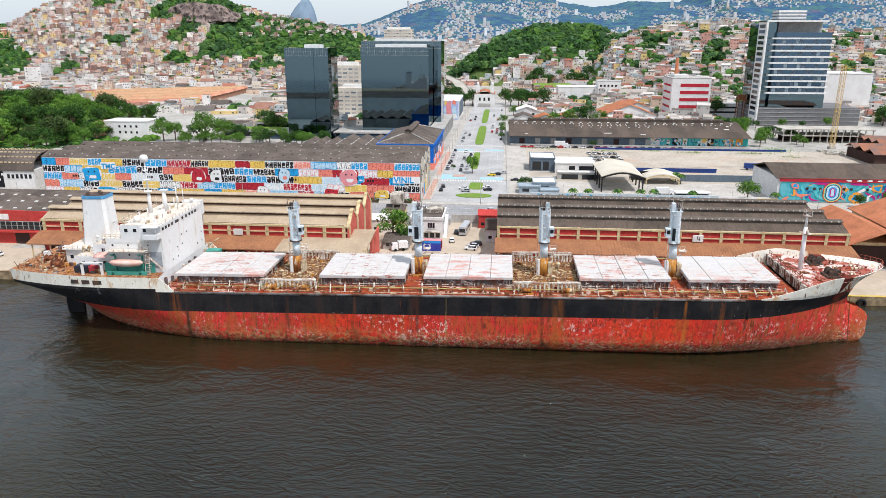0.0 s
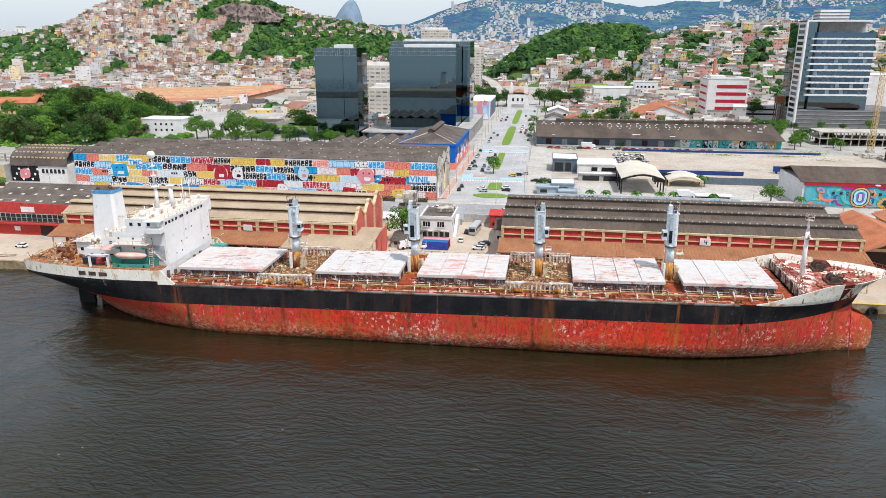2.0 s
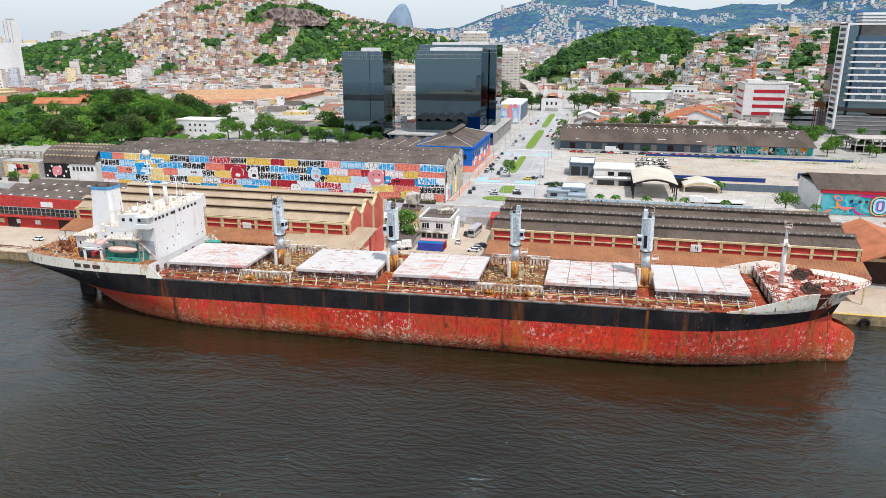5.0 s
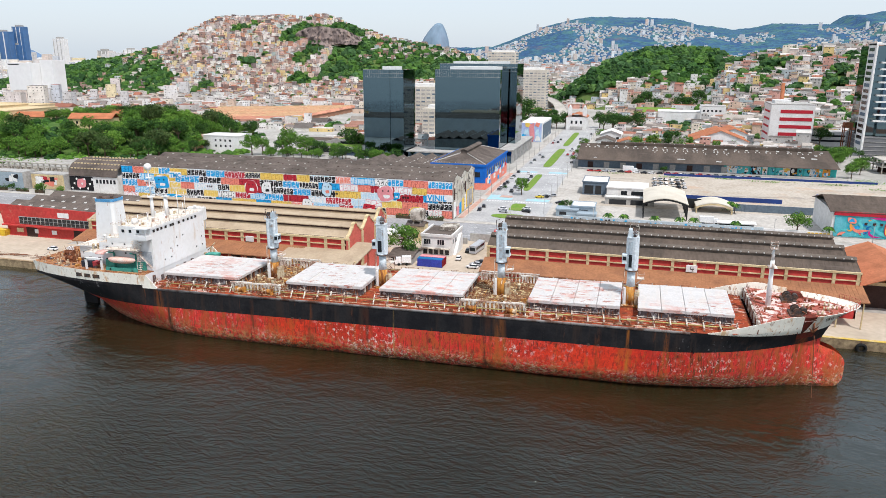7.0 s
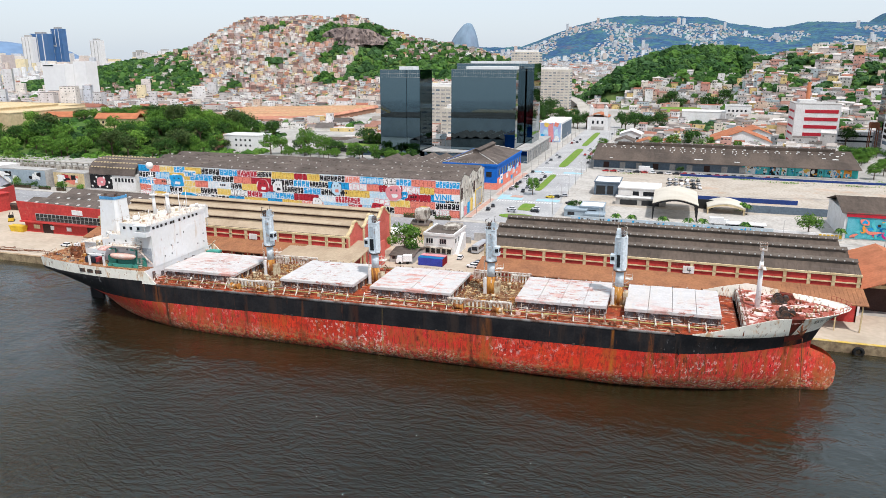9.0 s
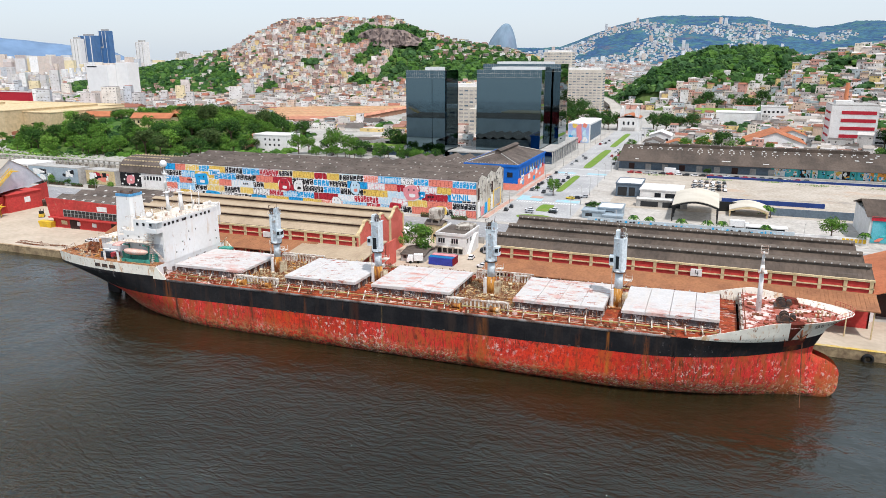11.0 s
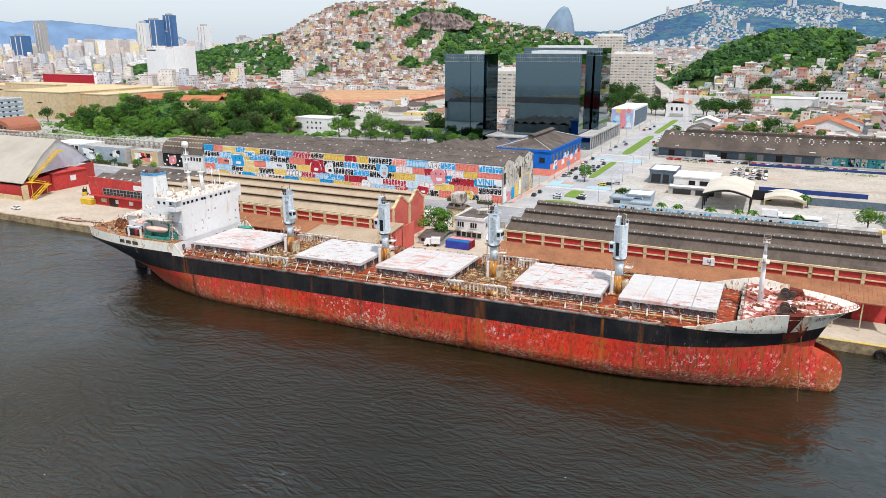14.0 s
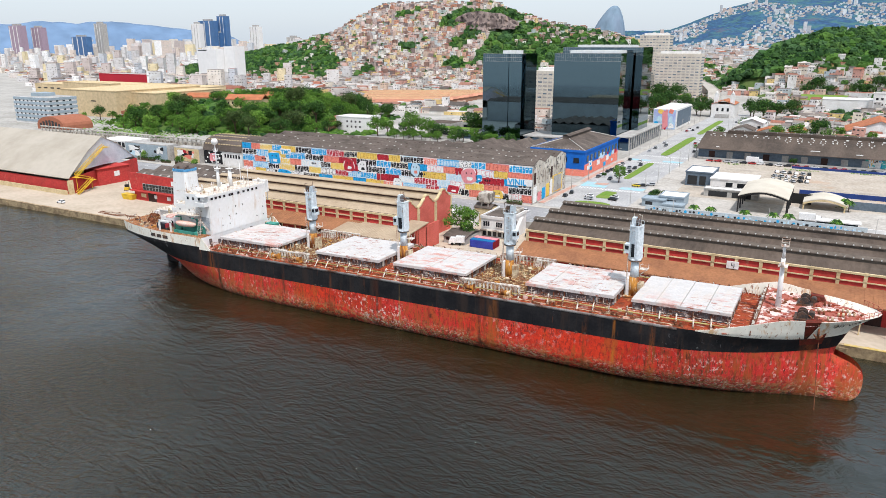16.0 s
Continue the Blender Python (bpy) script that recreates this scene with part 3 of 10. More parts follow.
def side_plate(name, pts, material, label="", sides=(-1, 1)):
    """An upright shell plate on the sides: (x, low, high) along the hull."""
    for side in sides:
        m = Mesh()
        for o in (0.035, -0.15):
            m.loft([[(x, side * (half(x, lo + (hi - lo) * k / 6) + o), lo + (hi - lo) * k / 6) for x, lo, hi in pts] for k in range(7)], close=False, cap=False)
        m.loft([[(x, side * (half(x, hi) + o), hi) for x, lo, hi in pts] for o in (0.035, -0.15)], close=False, cap=False, smooth=False)
        m.make(name, material, ship, label, fix=False)


side_plate("break_plate", [(-78.6, -0.1, POOP + 0.25), (-77.2, -0.1, POOP + 0.1), (-76.2, -0.1, 2.2), (-75.2, -0.1, 1.2), (-74.2, -0.1, 0.2)], white_hull)
fw = [(60.5, -0.12, 0.1), (62.5, -0.25, 0.35), (64, -0.35, 0.75), (67, -0.5, 1.5), (70, -0.65, 2.2), (73, -0.75, 2.95), (75, -0.8, 3.4), (76.5, -0.85, 3.6), (78, -0.9, 3.65), (79.8, -0.9, 3.65)]
side_plate("fore_bulwark", fw, white_hull, "white flared bulwark with rust stains", (-1,))
fw_quay = [(60.5, -0.12, 0.1), (62.5, -0.25, 0.45), (64, -0.35, 0.95), (67, -0.5, 1.95), (70, -0.65, 2.85), (73, -0.75, 3.7), (75, -0.8, 3.75), (78, -0.9, 3.65), (79.8, -0.9, 3.65)]
side_plate("fore_bulwark", fw_quay, white_hull, "white flared bulwark with rust stains", (1,))


def fore_z(x):
    """Height of the forecastle deck along the ship."""
    return FORE + 0.5 * max(0.0, (x - 71) / 20.6) ** 2


def bow_shell():
    m = Mesh()
    levels = [0.0, 0.18, 0.36, 0.54, 0.7, 0.85, 1.0]
    for side in (-1, 1):
        rings, inner = [], []
        for w in levels:
            b = lerp_table(-0.9 + 4.7 * w, STEM)
            x0 = 80.4 + 2.2 * w
            xs = [x0 + (b - x0) * (1 - (1 - i / 24) ** 1.8) for i in range(25)]
            zs_ = [-0.9 + w * (4.25 + 0.45 * ((x - 80.4) / 12.3) ** 1.3) for x in xs]
            rings.append([(x, side * (half(x, z) + 0.02), z) for x, z in zip(xs, zs_)])
            if w >= 0.5:
                inner.append([(x - 0.12, side * max(half(x, z) - 0.15, 0), z) for x, z in zip(xs, zs_)])
        m.loft(rings, close=False, cap=False)
        m.loft(inner, close=False, cap=False)
        m.loft([rings[-1], inner[-1]], close=False, cap=False)
    m.make("bow_shell", white_hull, ship, "white flared bow plating", fix=False)


bow_shell()
# forecastle bulkhead facing the hatches
m = Mesh()
m.box(70.6, 71.0, 0.3 - half(70.8, 0), half(70.8, 0) - 0.3, 0, FORE)
m.make("fore_bulkhead", rail_worn, ship, "peeling white bulkhead with doorways")
for i in range(20):
    y = -13.2 + i * 1.39
    Mesh().box(70.42, 70.6, y - 0.07, y + 0.07, 0.05, FORE - 0.05).make("bulkhead_rib", rail_white if i % 3 else rust_metal, ship)
for s in (-5, 4):
    Mesh().box(70.5, 70.62, s - 0.6, s + 0.6, 0.2, 2.2).make("bulkhead_door", dark_metal, ship)
m = Mesh().box(-78.4, -78.0, -14.8, 14.8, 0, POOP)
m.make("poop_bulkhead", house_white, ship)

# rudder
m = Mesh().box(-111.5, -107.0, -0.45, 0.45, -17, -5.5)
m.tube((-109, 0, -6), (-109, 0, -1), 0.7)
m.make("rudder", black_hull, ship, "dark rudder under the overhanging stern")
m = Mesh().box(-104.5, -101, -1.0, 1.0, -17, -6)
m.make("stern_frame", black_hull, ship)

# bow knuckle pocket with anchor
for s in (-1, 1):
    hy = half(82.5, 1.2)
    m = Mesh()
    out = [(79.9, 3.3), (82.4, 3.3), (83.4, 1.6), (83.6, 0.2), (83.0, -2.7), (79.2, -2.7), (79.0, -0.4), (79.8, 1.4)]
    m.loft([[(x, s * (half(x, w) - 2.0), w) for x, w in out], [(x, s * (half(x, w) + (0.07 if w < 1 else -0.15)), w) for x, w in out]], smooth=False)
    m.tube((80.6, s * (hy + 0.1), 3.0), (82.3, s * (hy + 0.1), 2.9), 0.45, n=10)
    m.tube((81.4, s * (hy - 1.6), 3.2), (81.5, s * (hy + 0.5), 2.2), 0.4, n=8)
    m.make("anchor_pocket", mat("rusted_red_recess", (0.17, 0.028, 0.018), 0.8, second=(0.08, 0.026, 0.016), amount=0.9, scale=0.9), ship, "rust-red anchor pocket and fairlead")
    a = Mesh()
    a.tube((82.2, s * (hy + 0.5), 2.0), (82.2, s * (hy + 0.3), -0.4), 0.22, n=8)
    for k in (-1, 1):
        a.tube((82.2, s * (hy + 0.3), -0.5), (82.2 + k * 0.8, s * (hy + 0.35), 0.4), 0.25, 0.12, n=6)
    a.make("anchor", rust_metal, ship)
    Mesh().tube((82.4, s * (hy + 0.9), -1), (83.2, s * (hy + 1.8), -15.5), 0.09, n=5).make("anchor_chain", rust_metal, ship)

# name on the bow
nm = bpy.data.curves.new("ship_name", "FONT")
nm.body, nm.size, nm.extrude, nm.space_character = "SÃO  LUIZ", 1.2, 0.02, 1.2
no = new("ship_name", nm)
no.data.materials.append(mat("name_paint", (0.012, 0.012, 0.012), 0.6))
dep = bpy.context.evaluated_depsgraph_get()
nme = bpy.data.meshes.new_from_object(no.evaluated_get(dep))
bpy.data.objects.remove(no)
for v in nme.vertices:
    x, w = 84.6 + v.co.x * 0.72, 1.75 + v.co.y + v.co.x * 0.05
    v.co = (x, -half(x, w) - 0.18 - v.co.z, w)
no = new("ship_name", nme)
no.parent = ship
no["label"] = "black painted ship's name"

# hatches: (x0, x1, panels)
HATCHES = [(-76.5, -54.2, 4), (-40.6, -19.8, 4), (-15.4, 5.8, 4), (21.3, 42.2, 4), (46.0, 66.4, 4)]
for hi, (a, b, np_) in enumerate(HATCHES):
    m = Mesh()
    m.box(a + 0.5, b - 0.5, -8.6, 8.6, 0.0, 1.75)
    coam = m.make("hatch_coaming", coaming_grey, ship, "grey hatch coaming with rusty stiffeners")
    st = Mesh()
    cq = random.Random(60 + hi)
    for s_ in (-1, 1):
        x = a + 0.4
        while x < b - 0.4:
            st.box(x - 0.07, x + 0.07, s_ * 8.6 - cq.uniform(0.15, 0.5), s_ * 8.6 + cq.uniform(0.15, 0.5), 0.05, cq.uniform(1.2, 1.72), mi=cq.choice((0, 0, 1, 2)))
            x += cq.uniform(0.45, 1.5)
        for k in range(5):
            x = cq.uniform(a + 1, b - 2.5)
            st.tube((x, s_ * 9.1, cq.uniform(0.4, 1.5)), (x + cq.uniform(0.8, 3.5), s_ * 9.1, cq.uniform(0.4, 1.5)), 0.06, n=4, mi=cq.choice((0, 1, 2)))
    for i in range(12):
        y = -8.0 + i * 1.45
        st.box(a + 0.1, a + 0.5, y - 0.09, y + 0.09, 0.05, 1.68, mi=i % 3)
        st.box(b - 0.5, b - 0.1, y - 0.09, y + 0.09, 0.05, 1.68, mi=i % 3)
    tagged(st.make("coaming_ribbing", [coaming_grey, rail_worn, rust_metal], coam), kind="stuff")
    w = (b - a) / np_
    for k in range(np_):
        c = Mesh()
        x0, x1 = a + k * w + 0.03, a + (k + 1) * w - 0.03
        lift = 0.06 * math.sin(hi * 3.1 + k * 1.7)
        c.loft([[(x + dx, y, z) for x, dx, y in ((x0, i_, -9.0 + i_), (x1, -i_, -9.0 + i_), (x1, -i_, 9.0 - i_), (x0, i_, 9.0 - i_))]
                for z, i_ in ((1.8, 0.0), (2.43 + lift, 0.0), (2.53 + lift, 0.06))], smooth=False)
        c.make("hatch_cover", hatch_white, ship, "white steel hatch cover with flaking red rust")

# walkway rail with stanchions beside the hatches, pipes along the deck
for s in (-1, 1):
    for (a, b, _) in HATCHES:
        r = Mesh()
        n = int((b - a) / 3.3)
        for i in range(n + 1):
            x = a + (b - a) * i / n
            r.tube((x, s * 11.9, 0), (x, s * 11.9, 1.5), 0.06, n=5)
            r.tube((x, s * 12.0, 1.8), (x + 0.35, s * 14.2, 0.0), 0.16, n=5)
        for z in (0.5, 1.0, 1.5):
            r.tube((a, s * 11.9, z), (b, s * 11.9, z), 0.055, n=5)
        r.make("hatch_railing", rail_worn, ship, "white rusty stanchions and rails")
    p = Mesh()
    for y, z, rr in ((12.5, 0.75, 0.15),):
        p.tube((-74, s * y, z), (66, s * y, z), rr, n=6)
    p.make("deck_pipe", pipe_green, ship, "olive green deck pipe")
    # low deck-edge rail, broken in places
    r = Mesh()
    for i in range(66):
        if (i * 7) % 11 in (3, 4, 5):
            continue
        x = -73 + i * 2.05
        r.tube((x, s * 15.15, 0), (x, s * 15.15, 1.0), 0.05, n=4)
        if (i * 5) % 7 < 3:
            r.tube((x, s * 15.15, 0.95), (x + 2.05, s * 15.15, 0.95), 0.04, n=4)
    tagged(r.make("edge_rail", rust_metal, ship), kind="stuff")
    # loose scrap, flaked plate and pipe ends along the side deck
    d = Mesh()
    q_ = random.Random(40 + s)
    for k in range(230):
        x, y = q_.uniform(-74, 66), s * q_.uniform(9.6, 14.9)
        l_, w_ = q_.uniform(0.2, 1.7), q_.uniform(0.08, 0.4)
        d.box(x - l_ / 2, x + l_ / 2, y - w_ / 2, y + w_ / 2, 0.0, 0.08 + q_.random() ** 2 * 0.8, mi=q_.choice((0, 1, 1, 2, 2)), rz=q_.uniform(-0.5, 0.5))
    tagged(d.make("deck_scrap", [rail_cream, rust_metal, rust_deck, coaming_grey], ship, "rusty scrap along the side deck"), kind="stuff")
    # gunwale bar
    Mesh().loft([[(x, s * y, z) for y, z in ((15.1, 0.02), (15.35, 0.16), (15.5, 0.05), (15.53, -0.15), (15.45, -0.45), (15.3, -0.45))] for x in (-74.2, 57)]).make("gunwale", mat("worn_gunwale", (0.24, 0.22, 0.21), 0.8, second=(0.10, 0.05, 0.035), amount=1.0, scale=0.35), ship)

# deck fittings at the breaks between the hatches
WELLS = [(-54.2, -40.6), (-19.8, -15.4), (5.8, 21.3), (42.2, 46.0), (66.4, 70.6)]
rng = random.Random(4)
for a, b in WELLS:
    if b - a > 6:
        Mesh().box(a, b, -10.6, 10.6, 0.0, 0.35).make("well_platform", well_deck, ship, "littered rusty deck between the hatches")
        for s in (-1, 1):
            r = Mesh()
            n = int((b - a) / 1.0)
            for i in range(n + 1):
                x = a + 0.3 + (b - a - 0.6) * i / n
                r.box(x - 0.16, x + 0.16, s * 12.0 - 0.15, s * 12.0 + 0.15, 0.0, 2.3)
            r.box(a, b, s * 12.0 - 0.2, s * 12.0 + 0.2, 2.1, 2.4)
            r.make("stanchion_frame", rail_white, ship, "row of thick white stanchions")
        d = Mesh()
        for k in range(46):
            x, y = rng.uniform(a + 0.5, b - 0.5), rng.uniform(-9, 9)
            l_, w_ = rng.uniform(0.3, 1.6), rng.uniform(0.15, 0.5)
            d.box(x - l_ / 2, x + l_ / 2, y - w_ / 2, y + w_ / 2, 0.35, 0.42 + rng.random() * 0.5, mi=k % 3, rz=rng.uniform(0, 3.1))
        for k in range(54):
            x, y = rng.uniform(a + 0.5, b - 0.5), rng.choice((-1, 1)) * rng.uniform(2.2, 11.5)
            t_, l_ = rng.uniform(0, 6.28), rng.uniform(0.5, 2.4)
            d.tube((x, y, 0.2), (x + 0.4 * math.cos(t_), y + 0.4 * math.sin(t_), 0.2 + l_), 0.06, n=5, mi=k % 3)
            d.tube((x + 0.4 * math.cos(t_), y + 0.4 * math.sin(t_), 0.2 + l_), (x + 1.8 * math.cos(t_), y + 1.8 * math.sin(t_), 0.2 + l_ * rng.uniform(0.3, 1.0)), 0.05, n=5, mi=(k + 1) % 3)
        tagged(d.make("deck_debris", [rail_cream, rust_metal, crane_rust], ship, "scattered scrap and debris"), kind="stuff")
        for k in range(3):
            x, y = rng.uniform(a + 1.5, b - 1.5), rng.choice((-1, 1)) * rng.uniform(3.5, 8.5)
            v = Mesh()
            v.tube((x, y, 0.3), (x, y, 1.7), 0.35, n=8)
            v.ball((x, y, 1.8), 0.6, 8, squash=0.6)
            v.make("vent", rail_cream, ship)
        for s in (-1, 1):
            for x in (a + 3.0, b - 3.0):
                w = Mesh()
                y = s * 13.2
                w.tube((x - 1.1, y, 0.9), (x + 1.1, y, 0.9), 0.55, n=10)
                w.tube((x - 1.2, y, 0.9), (x - 1.0, y, 0.9), 0.85, n=10)
                w.tube((x + 1.0, y, 0.9), (x + 1.2, y, 0.9), 0.85, n=10)
                w.box(x - 1.6, x + 1.6, y - 0.7, y + 0.7, 0, 0.3)
                w.make("mooring_winch", crane_rust, ship, "rusty yellow mooring winch")
for x in (-66, -45, -30, -9, 0, 14, 30, 44, 57):
    for s in (-1, 1):
        m = Mesh()
        for k in (-0.5, 0.5):
            m.tube((x + k, s * 14.2, 0), (x + k, s * 14.2, 0.8), 0.24, n=8)
            m.tube((x + k, s * 14.2, 0.8), (x + k, s * 14.2, 0.9), 0.32, n=8)
        m.box(x - 1, x + 1, s * 14.2 - 0.3, s * 14.2 + 0.3, 0, 0.12)
        m.make("bollard", rust_metal, ship)


def deck_crane(x, turn=0.0, wide=False):
    """Crane column: rusty pedestal, machinery house with a cab, ring platform and head sheaves."""
    c = Mesh()
    c.box(x - 2.0, x + 2.0, -2.1, 2.1, 0.3, 1.2)
    c.tube((x, 0, 1.0), (x, 0, 5.6), 1.2, 1.1, n=16)
    ped = c.make("crane_pedestal", crane_rust, ship, "yellow-brown rusted crane pedestal")
    Mesh().box(x + 1.0, x + 2.1, -0.9, 1.1, 0.3, 4.4).make("machinery_locker", rail_cream, ped, "cream rust-stained locker")
    Mesh().box(x - 1.75, x - 0.95, -1.0, 0.2, 0.3, 5.2).make("cable_trunk", house_white, ped, "white cable trunk")
    c = Mesh()
    c.tube((x, 0, 5.6), (x, 0, 9.4), 0.98, 0.92, n=16)
    c.tube((x, 0, 9.4), (x, 0, 9.9), 1.35, 1.35, n=16)
    c.make("crane_column", crane_blue, ped, "pale blue-grey steel column")
    h = Mesh()
    w = 1.22
    ring = [(-w, -w * 0.8), (-w * 0.8, -w), (w * 0.8, -w), (w, -w * 0.8), (w, w * 0.8), (w * 0.8, w), (-w * 0.8, w), (-w, w * 0.8)]
    ct, sn = math.cos(turn), math.sin(turn)
    def rot(px, py):
        return x + px * ct - py * sn, px * sn + py * ct
    h.loft([[(*rot(px, py), z) for px, py in ring] for z in (9.9, 12.5, 15.0, 17.4)], smooth=False)
    head = h.make("crane_house", crane_blue, ped, "pale blue-grey crane machinery housing")
    for k, (xa, xb, za, zb) in enumerate(((-0.75, 0.3, 10.4, 13.4), (-0.75, 0.3, 13.6, 16.6), (0.4, 0.85, 11.0, 16.2))):
        Mesh().box(x + xa, x + xb, -1.27, -1.1, za, zb).make("access_panel", glass_dark if wide and k == 0 else crane_panel, head)
    sd = -1 if wide else 1
    cab = Mesh().box(x + sd * 1.7 - 0.55, x + sd * 1.7 + 0.55, -1.4, 0.3, 11.2, 13.4)
    cab = cab.make("crane_cab", crane_blue, head)
    Mesh().box(x + sd * 1.7 - 0.4, x + sd * 1.7 + 0.4, -1.5, -1.4, 12.1, 13.0).make("cab_window", glass_dark, cab)
    Mesh().box(x + sd * 2.27 - 0.04, x + sd * 2.27 + 0.04, -1.2, 0.1, 12.1, 13.0).make("cab_window", glass_dark, cab)
    Mesh().tube((x, 0, 9.35), (x, 0, 9.6), 1.5, 1.5, n=16).make("slewing_ring", dark_metal, head, "dark greasy slewing ring")
    p = Mesh()
    p.box(x - 1.3, x + 1.3, -1.3, 1.3, 17.4, 17.55)
    for k in range(5):
        for qx, qy in ((x - 1.25 + 0.62 * k, -1.25), (x - 1.25 + 0.62 * k, 1.25)):
            p.tube((qx, qy, 17.5), (qx, qy, 18.4), 0.045, n=4)
    for qy in (-1.25, 1.25):
        p.tube((x - 1.25, qy, 18.4), (x + 1.25, qy, 18.4), 0.045, n=4)
    p.make("head_platform", crane_blue, head)
    hb_ = Mesh().loft([[(x + sd * 0.1, -0.8, 17.5), (x + sd * 1.15, -0.8, 17.5), (x + sd * 1.15, 0.9, 17.5), (x + sd * 0.1, 0.9, 17.5)], [(x + sd * 0.25, -0.7, 19.3), (x + sd * 1.05, -0.7, 19.3), (x + sd * 1.05, 0.8, 19.3), (x + sd * 0.25, 0.8, 19.3)]], smooth=False)
    hb_.make("head_block", crane_blue if wide else crane_panel, head)
    for q in (-0.55, -0.15):
        sv = Mesh()
        sv.tube((x + sd * q - 0.12, -0.5, 18.5), (x + sd * q + 0.12, -0.5, 18.5), 0.8, n=14)
        sv.box(x + sd * q - 0.22, x + sd * q + 0.22, -0.6, 0.3, 17.5, 18.3)
        sv.make("sheave", dark_metal if not wide else coaming_grey, head, "dark greasy cable sheave")
    hn = Mesh()
    hn.tube((x - sd * 1.0, -0.6, 17.5), (x - sd * 1.2, -0.8, 20.0), 0.08, n=5)
    hn.tube((x - sd * 1.2, -0.8, 20.0), (x - sd * 0.4, -0.6, 20.2), 0.07, n=5)
    hn.tube((x + sd * 0.7, 0.2, 19.3), (x + sd * 0.9, 0.2, 20.8), 0.06, n=5)
    hn.tube((x - sd * 0.9, 0.6, 17.5), (x + sd * 0.1, 0.4, 19.6), 0.1, n=5)
    hn.make("hoist_frame", dark_metal if not wide else rail_worn, head, "bent hoist frame and lamp post")
    # ladder and pipes up the column
    l_ = Mesh()
    for s in (-0.3, 0.3):
        l_.tube((x - 1.5, s - 0.8, 1.2), (x - 1.5, s - 0.8, 10.4), 0.06, n=4)
    for k in range(18):
        l_.tube((x - 1.5, -1.1, 1.4 + 0.5 * k), (x - 1.5, -0.5, 1.4 + 0.5 * k), 0.04, n=4)
    l_.make("ladder", rail_white, ped)
    f = Mesh()
    f.box(x + 1.3, x + 3.0, -0.9, 0.9, 7.6, 7.75)
    for sx_, sy_ in ((1.4, -0.8), (2.9, -0.8), (2.9, 0.8), (1.4, 0.8)):
        f.tube((x + sx_, sy_, 7.7), (x + sx_, sy_, 8.8), 0.06, n=4)
    f.tube((x + 1.2, 0, 6.2), (x + 2.9, 0, 7.6), 0.1, n=5)
    f.tube((x + 1.4, -0.8, 8.8), (x + 2.9, -0.8, 8.8), 0.05, n=4)
    f.make("crane_landing", rail_white, ped)


for cx, tr, wd in ((-48.4, 0.2, False), (-17.5, 0.0, True), (13.4, 0.1, False), (44.2, -0.3, True)):
    deck_crane(cx, tr, wd)

# foremast and forecastle gear
f = Mesh()
f.tube((74.2, 0, FORE - 0.1), (74.2, 0, 13.0), 0.6, 0.42, n=12)
f.tube((74.2, 0, 13.0), (74.2, 0, 16.0), 0.35, 0.22, n=8)
fm = f.make("foremast", house_white, ship, "white tapered foremast")
t = Mesh()
for s in (-0.7, 0.7):
    t.tube((73.6 + 0.0, s, 15.6), (73.6, s, 17.2), 0.05, n=4)
    t.tube((75.0, s, 15.6), (75.0, s, 17.2), 0.05, n=4)
    for z in (15.7, 16.5, 17.2):
        t.tube((73.6, s, z), (75.0, s, z), 0.05, n=4)
for x in (73.6, 75.0):
    for z in (15.7, 16.5, 17.2):
        t.tube((x, -0.7, z), (x, 0.7, z), 0.05, n=4)
t.box(73.6, 75.0, -0.7, 0.7, 15.55, 15.65)
t.make("mast_top", rail_white, fm)
t = Mesh().box(73.4, 75.2, -1.3, 1.3, 11.4, 11.55)
t.tube((74.2, -1.2, 11.5), (74.2, -1.2, 12.5), 0.3, n=8)
t.make("mast_light", rail_white, fm)
for y in (-5.0, 4.5):
    w = Mesh()
    w.tube((79.0, y - 1.4, FORE + 0.9), (79.0, y + 1.4, FORE + 0.9), 0.5, n=12)
    for k in (-1.5, 0.4, 1.5):
        w.tube((79.0, y + k - 0.15, FORE + 0.9), (79.0, y + k + 0.15, FORE + 0.9), 0.95, n=14)
    w.box(77.6, 80.6, y - 2.0, y + 2.0, FORE, FORE + 0.5)
    w.tube((80.6, y - 0.4, FORE + 1.0), (80.6, y + 1.2, FORE + 1.0), 0.6, n=10)
    w.make("windlass", dark_metal, ship, "dark greasy anchor windlass")
    Mesh().tube((80, y, FORE + 1.0), (82.2, math.copysign(half(82.2, 5) - 1.0, y), FORE + 0.4), 0.16, n=5).make("chain_cable", rust_metal, ship)
g = random.Random(9)
for k in range(9):
    x, y = g.uniform(82, 90), g.uniform(-6, 6)
    if abs(y) > half(x, FORE) - 1.5:
        continue
    m = Mesh()
    for q in (-0.4, 0.4):
        m.tube((x + q, y, fore_z(x)), (x + q, y, fore_z(x) + 0.8), 0.22, n=8)
    m.make("fore_bollard", rust_metal if k % 2 else rail_cream, ship)
d = Mesh()
for k in range(170):
    x, y = g.uniform(72, 90), g.uniform(-10, 10)
    if abs(y) > half(x, FORE) - 1.0:
        continue
    l_, w_ = g.uniform(0.3, 1.5), g.uniform(0.12, 0.5)
    d.box(x - l_ / 2, x + l_ / 2, y - w_ / 2, y + w_ / 2, fore_z(x), fore_z(x) + 0.08 + g.random() * 0.3, mi=k % 3, rz=g.uniform(0, 3))
tagged(d.make("fore_debris", [rust_metal, fore_deck, rust_deck], ship), kind="stuff")
r = Mesh()
for i in range(17):
    y = -12.3 + i * 24.6 / 16
    r.tube((71.3, y, FORE), (71.3, y, FORE + 1.1), 0.06, n=4)
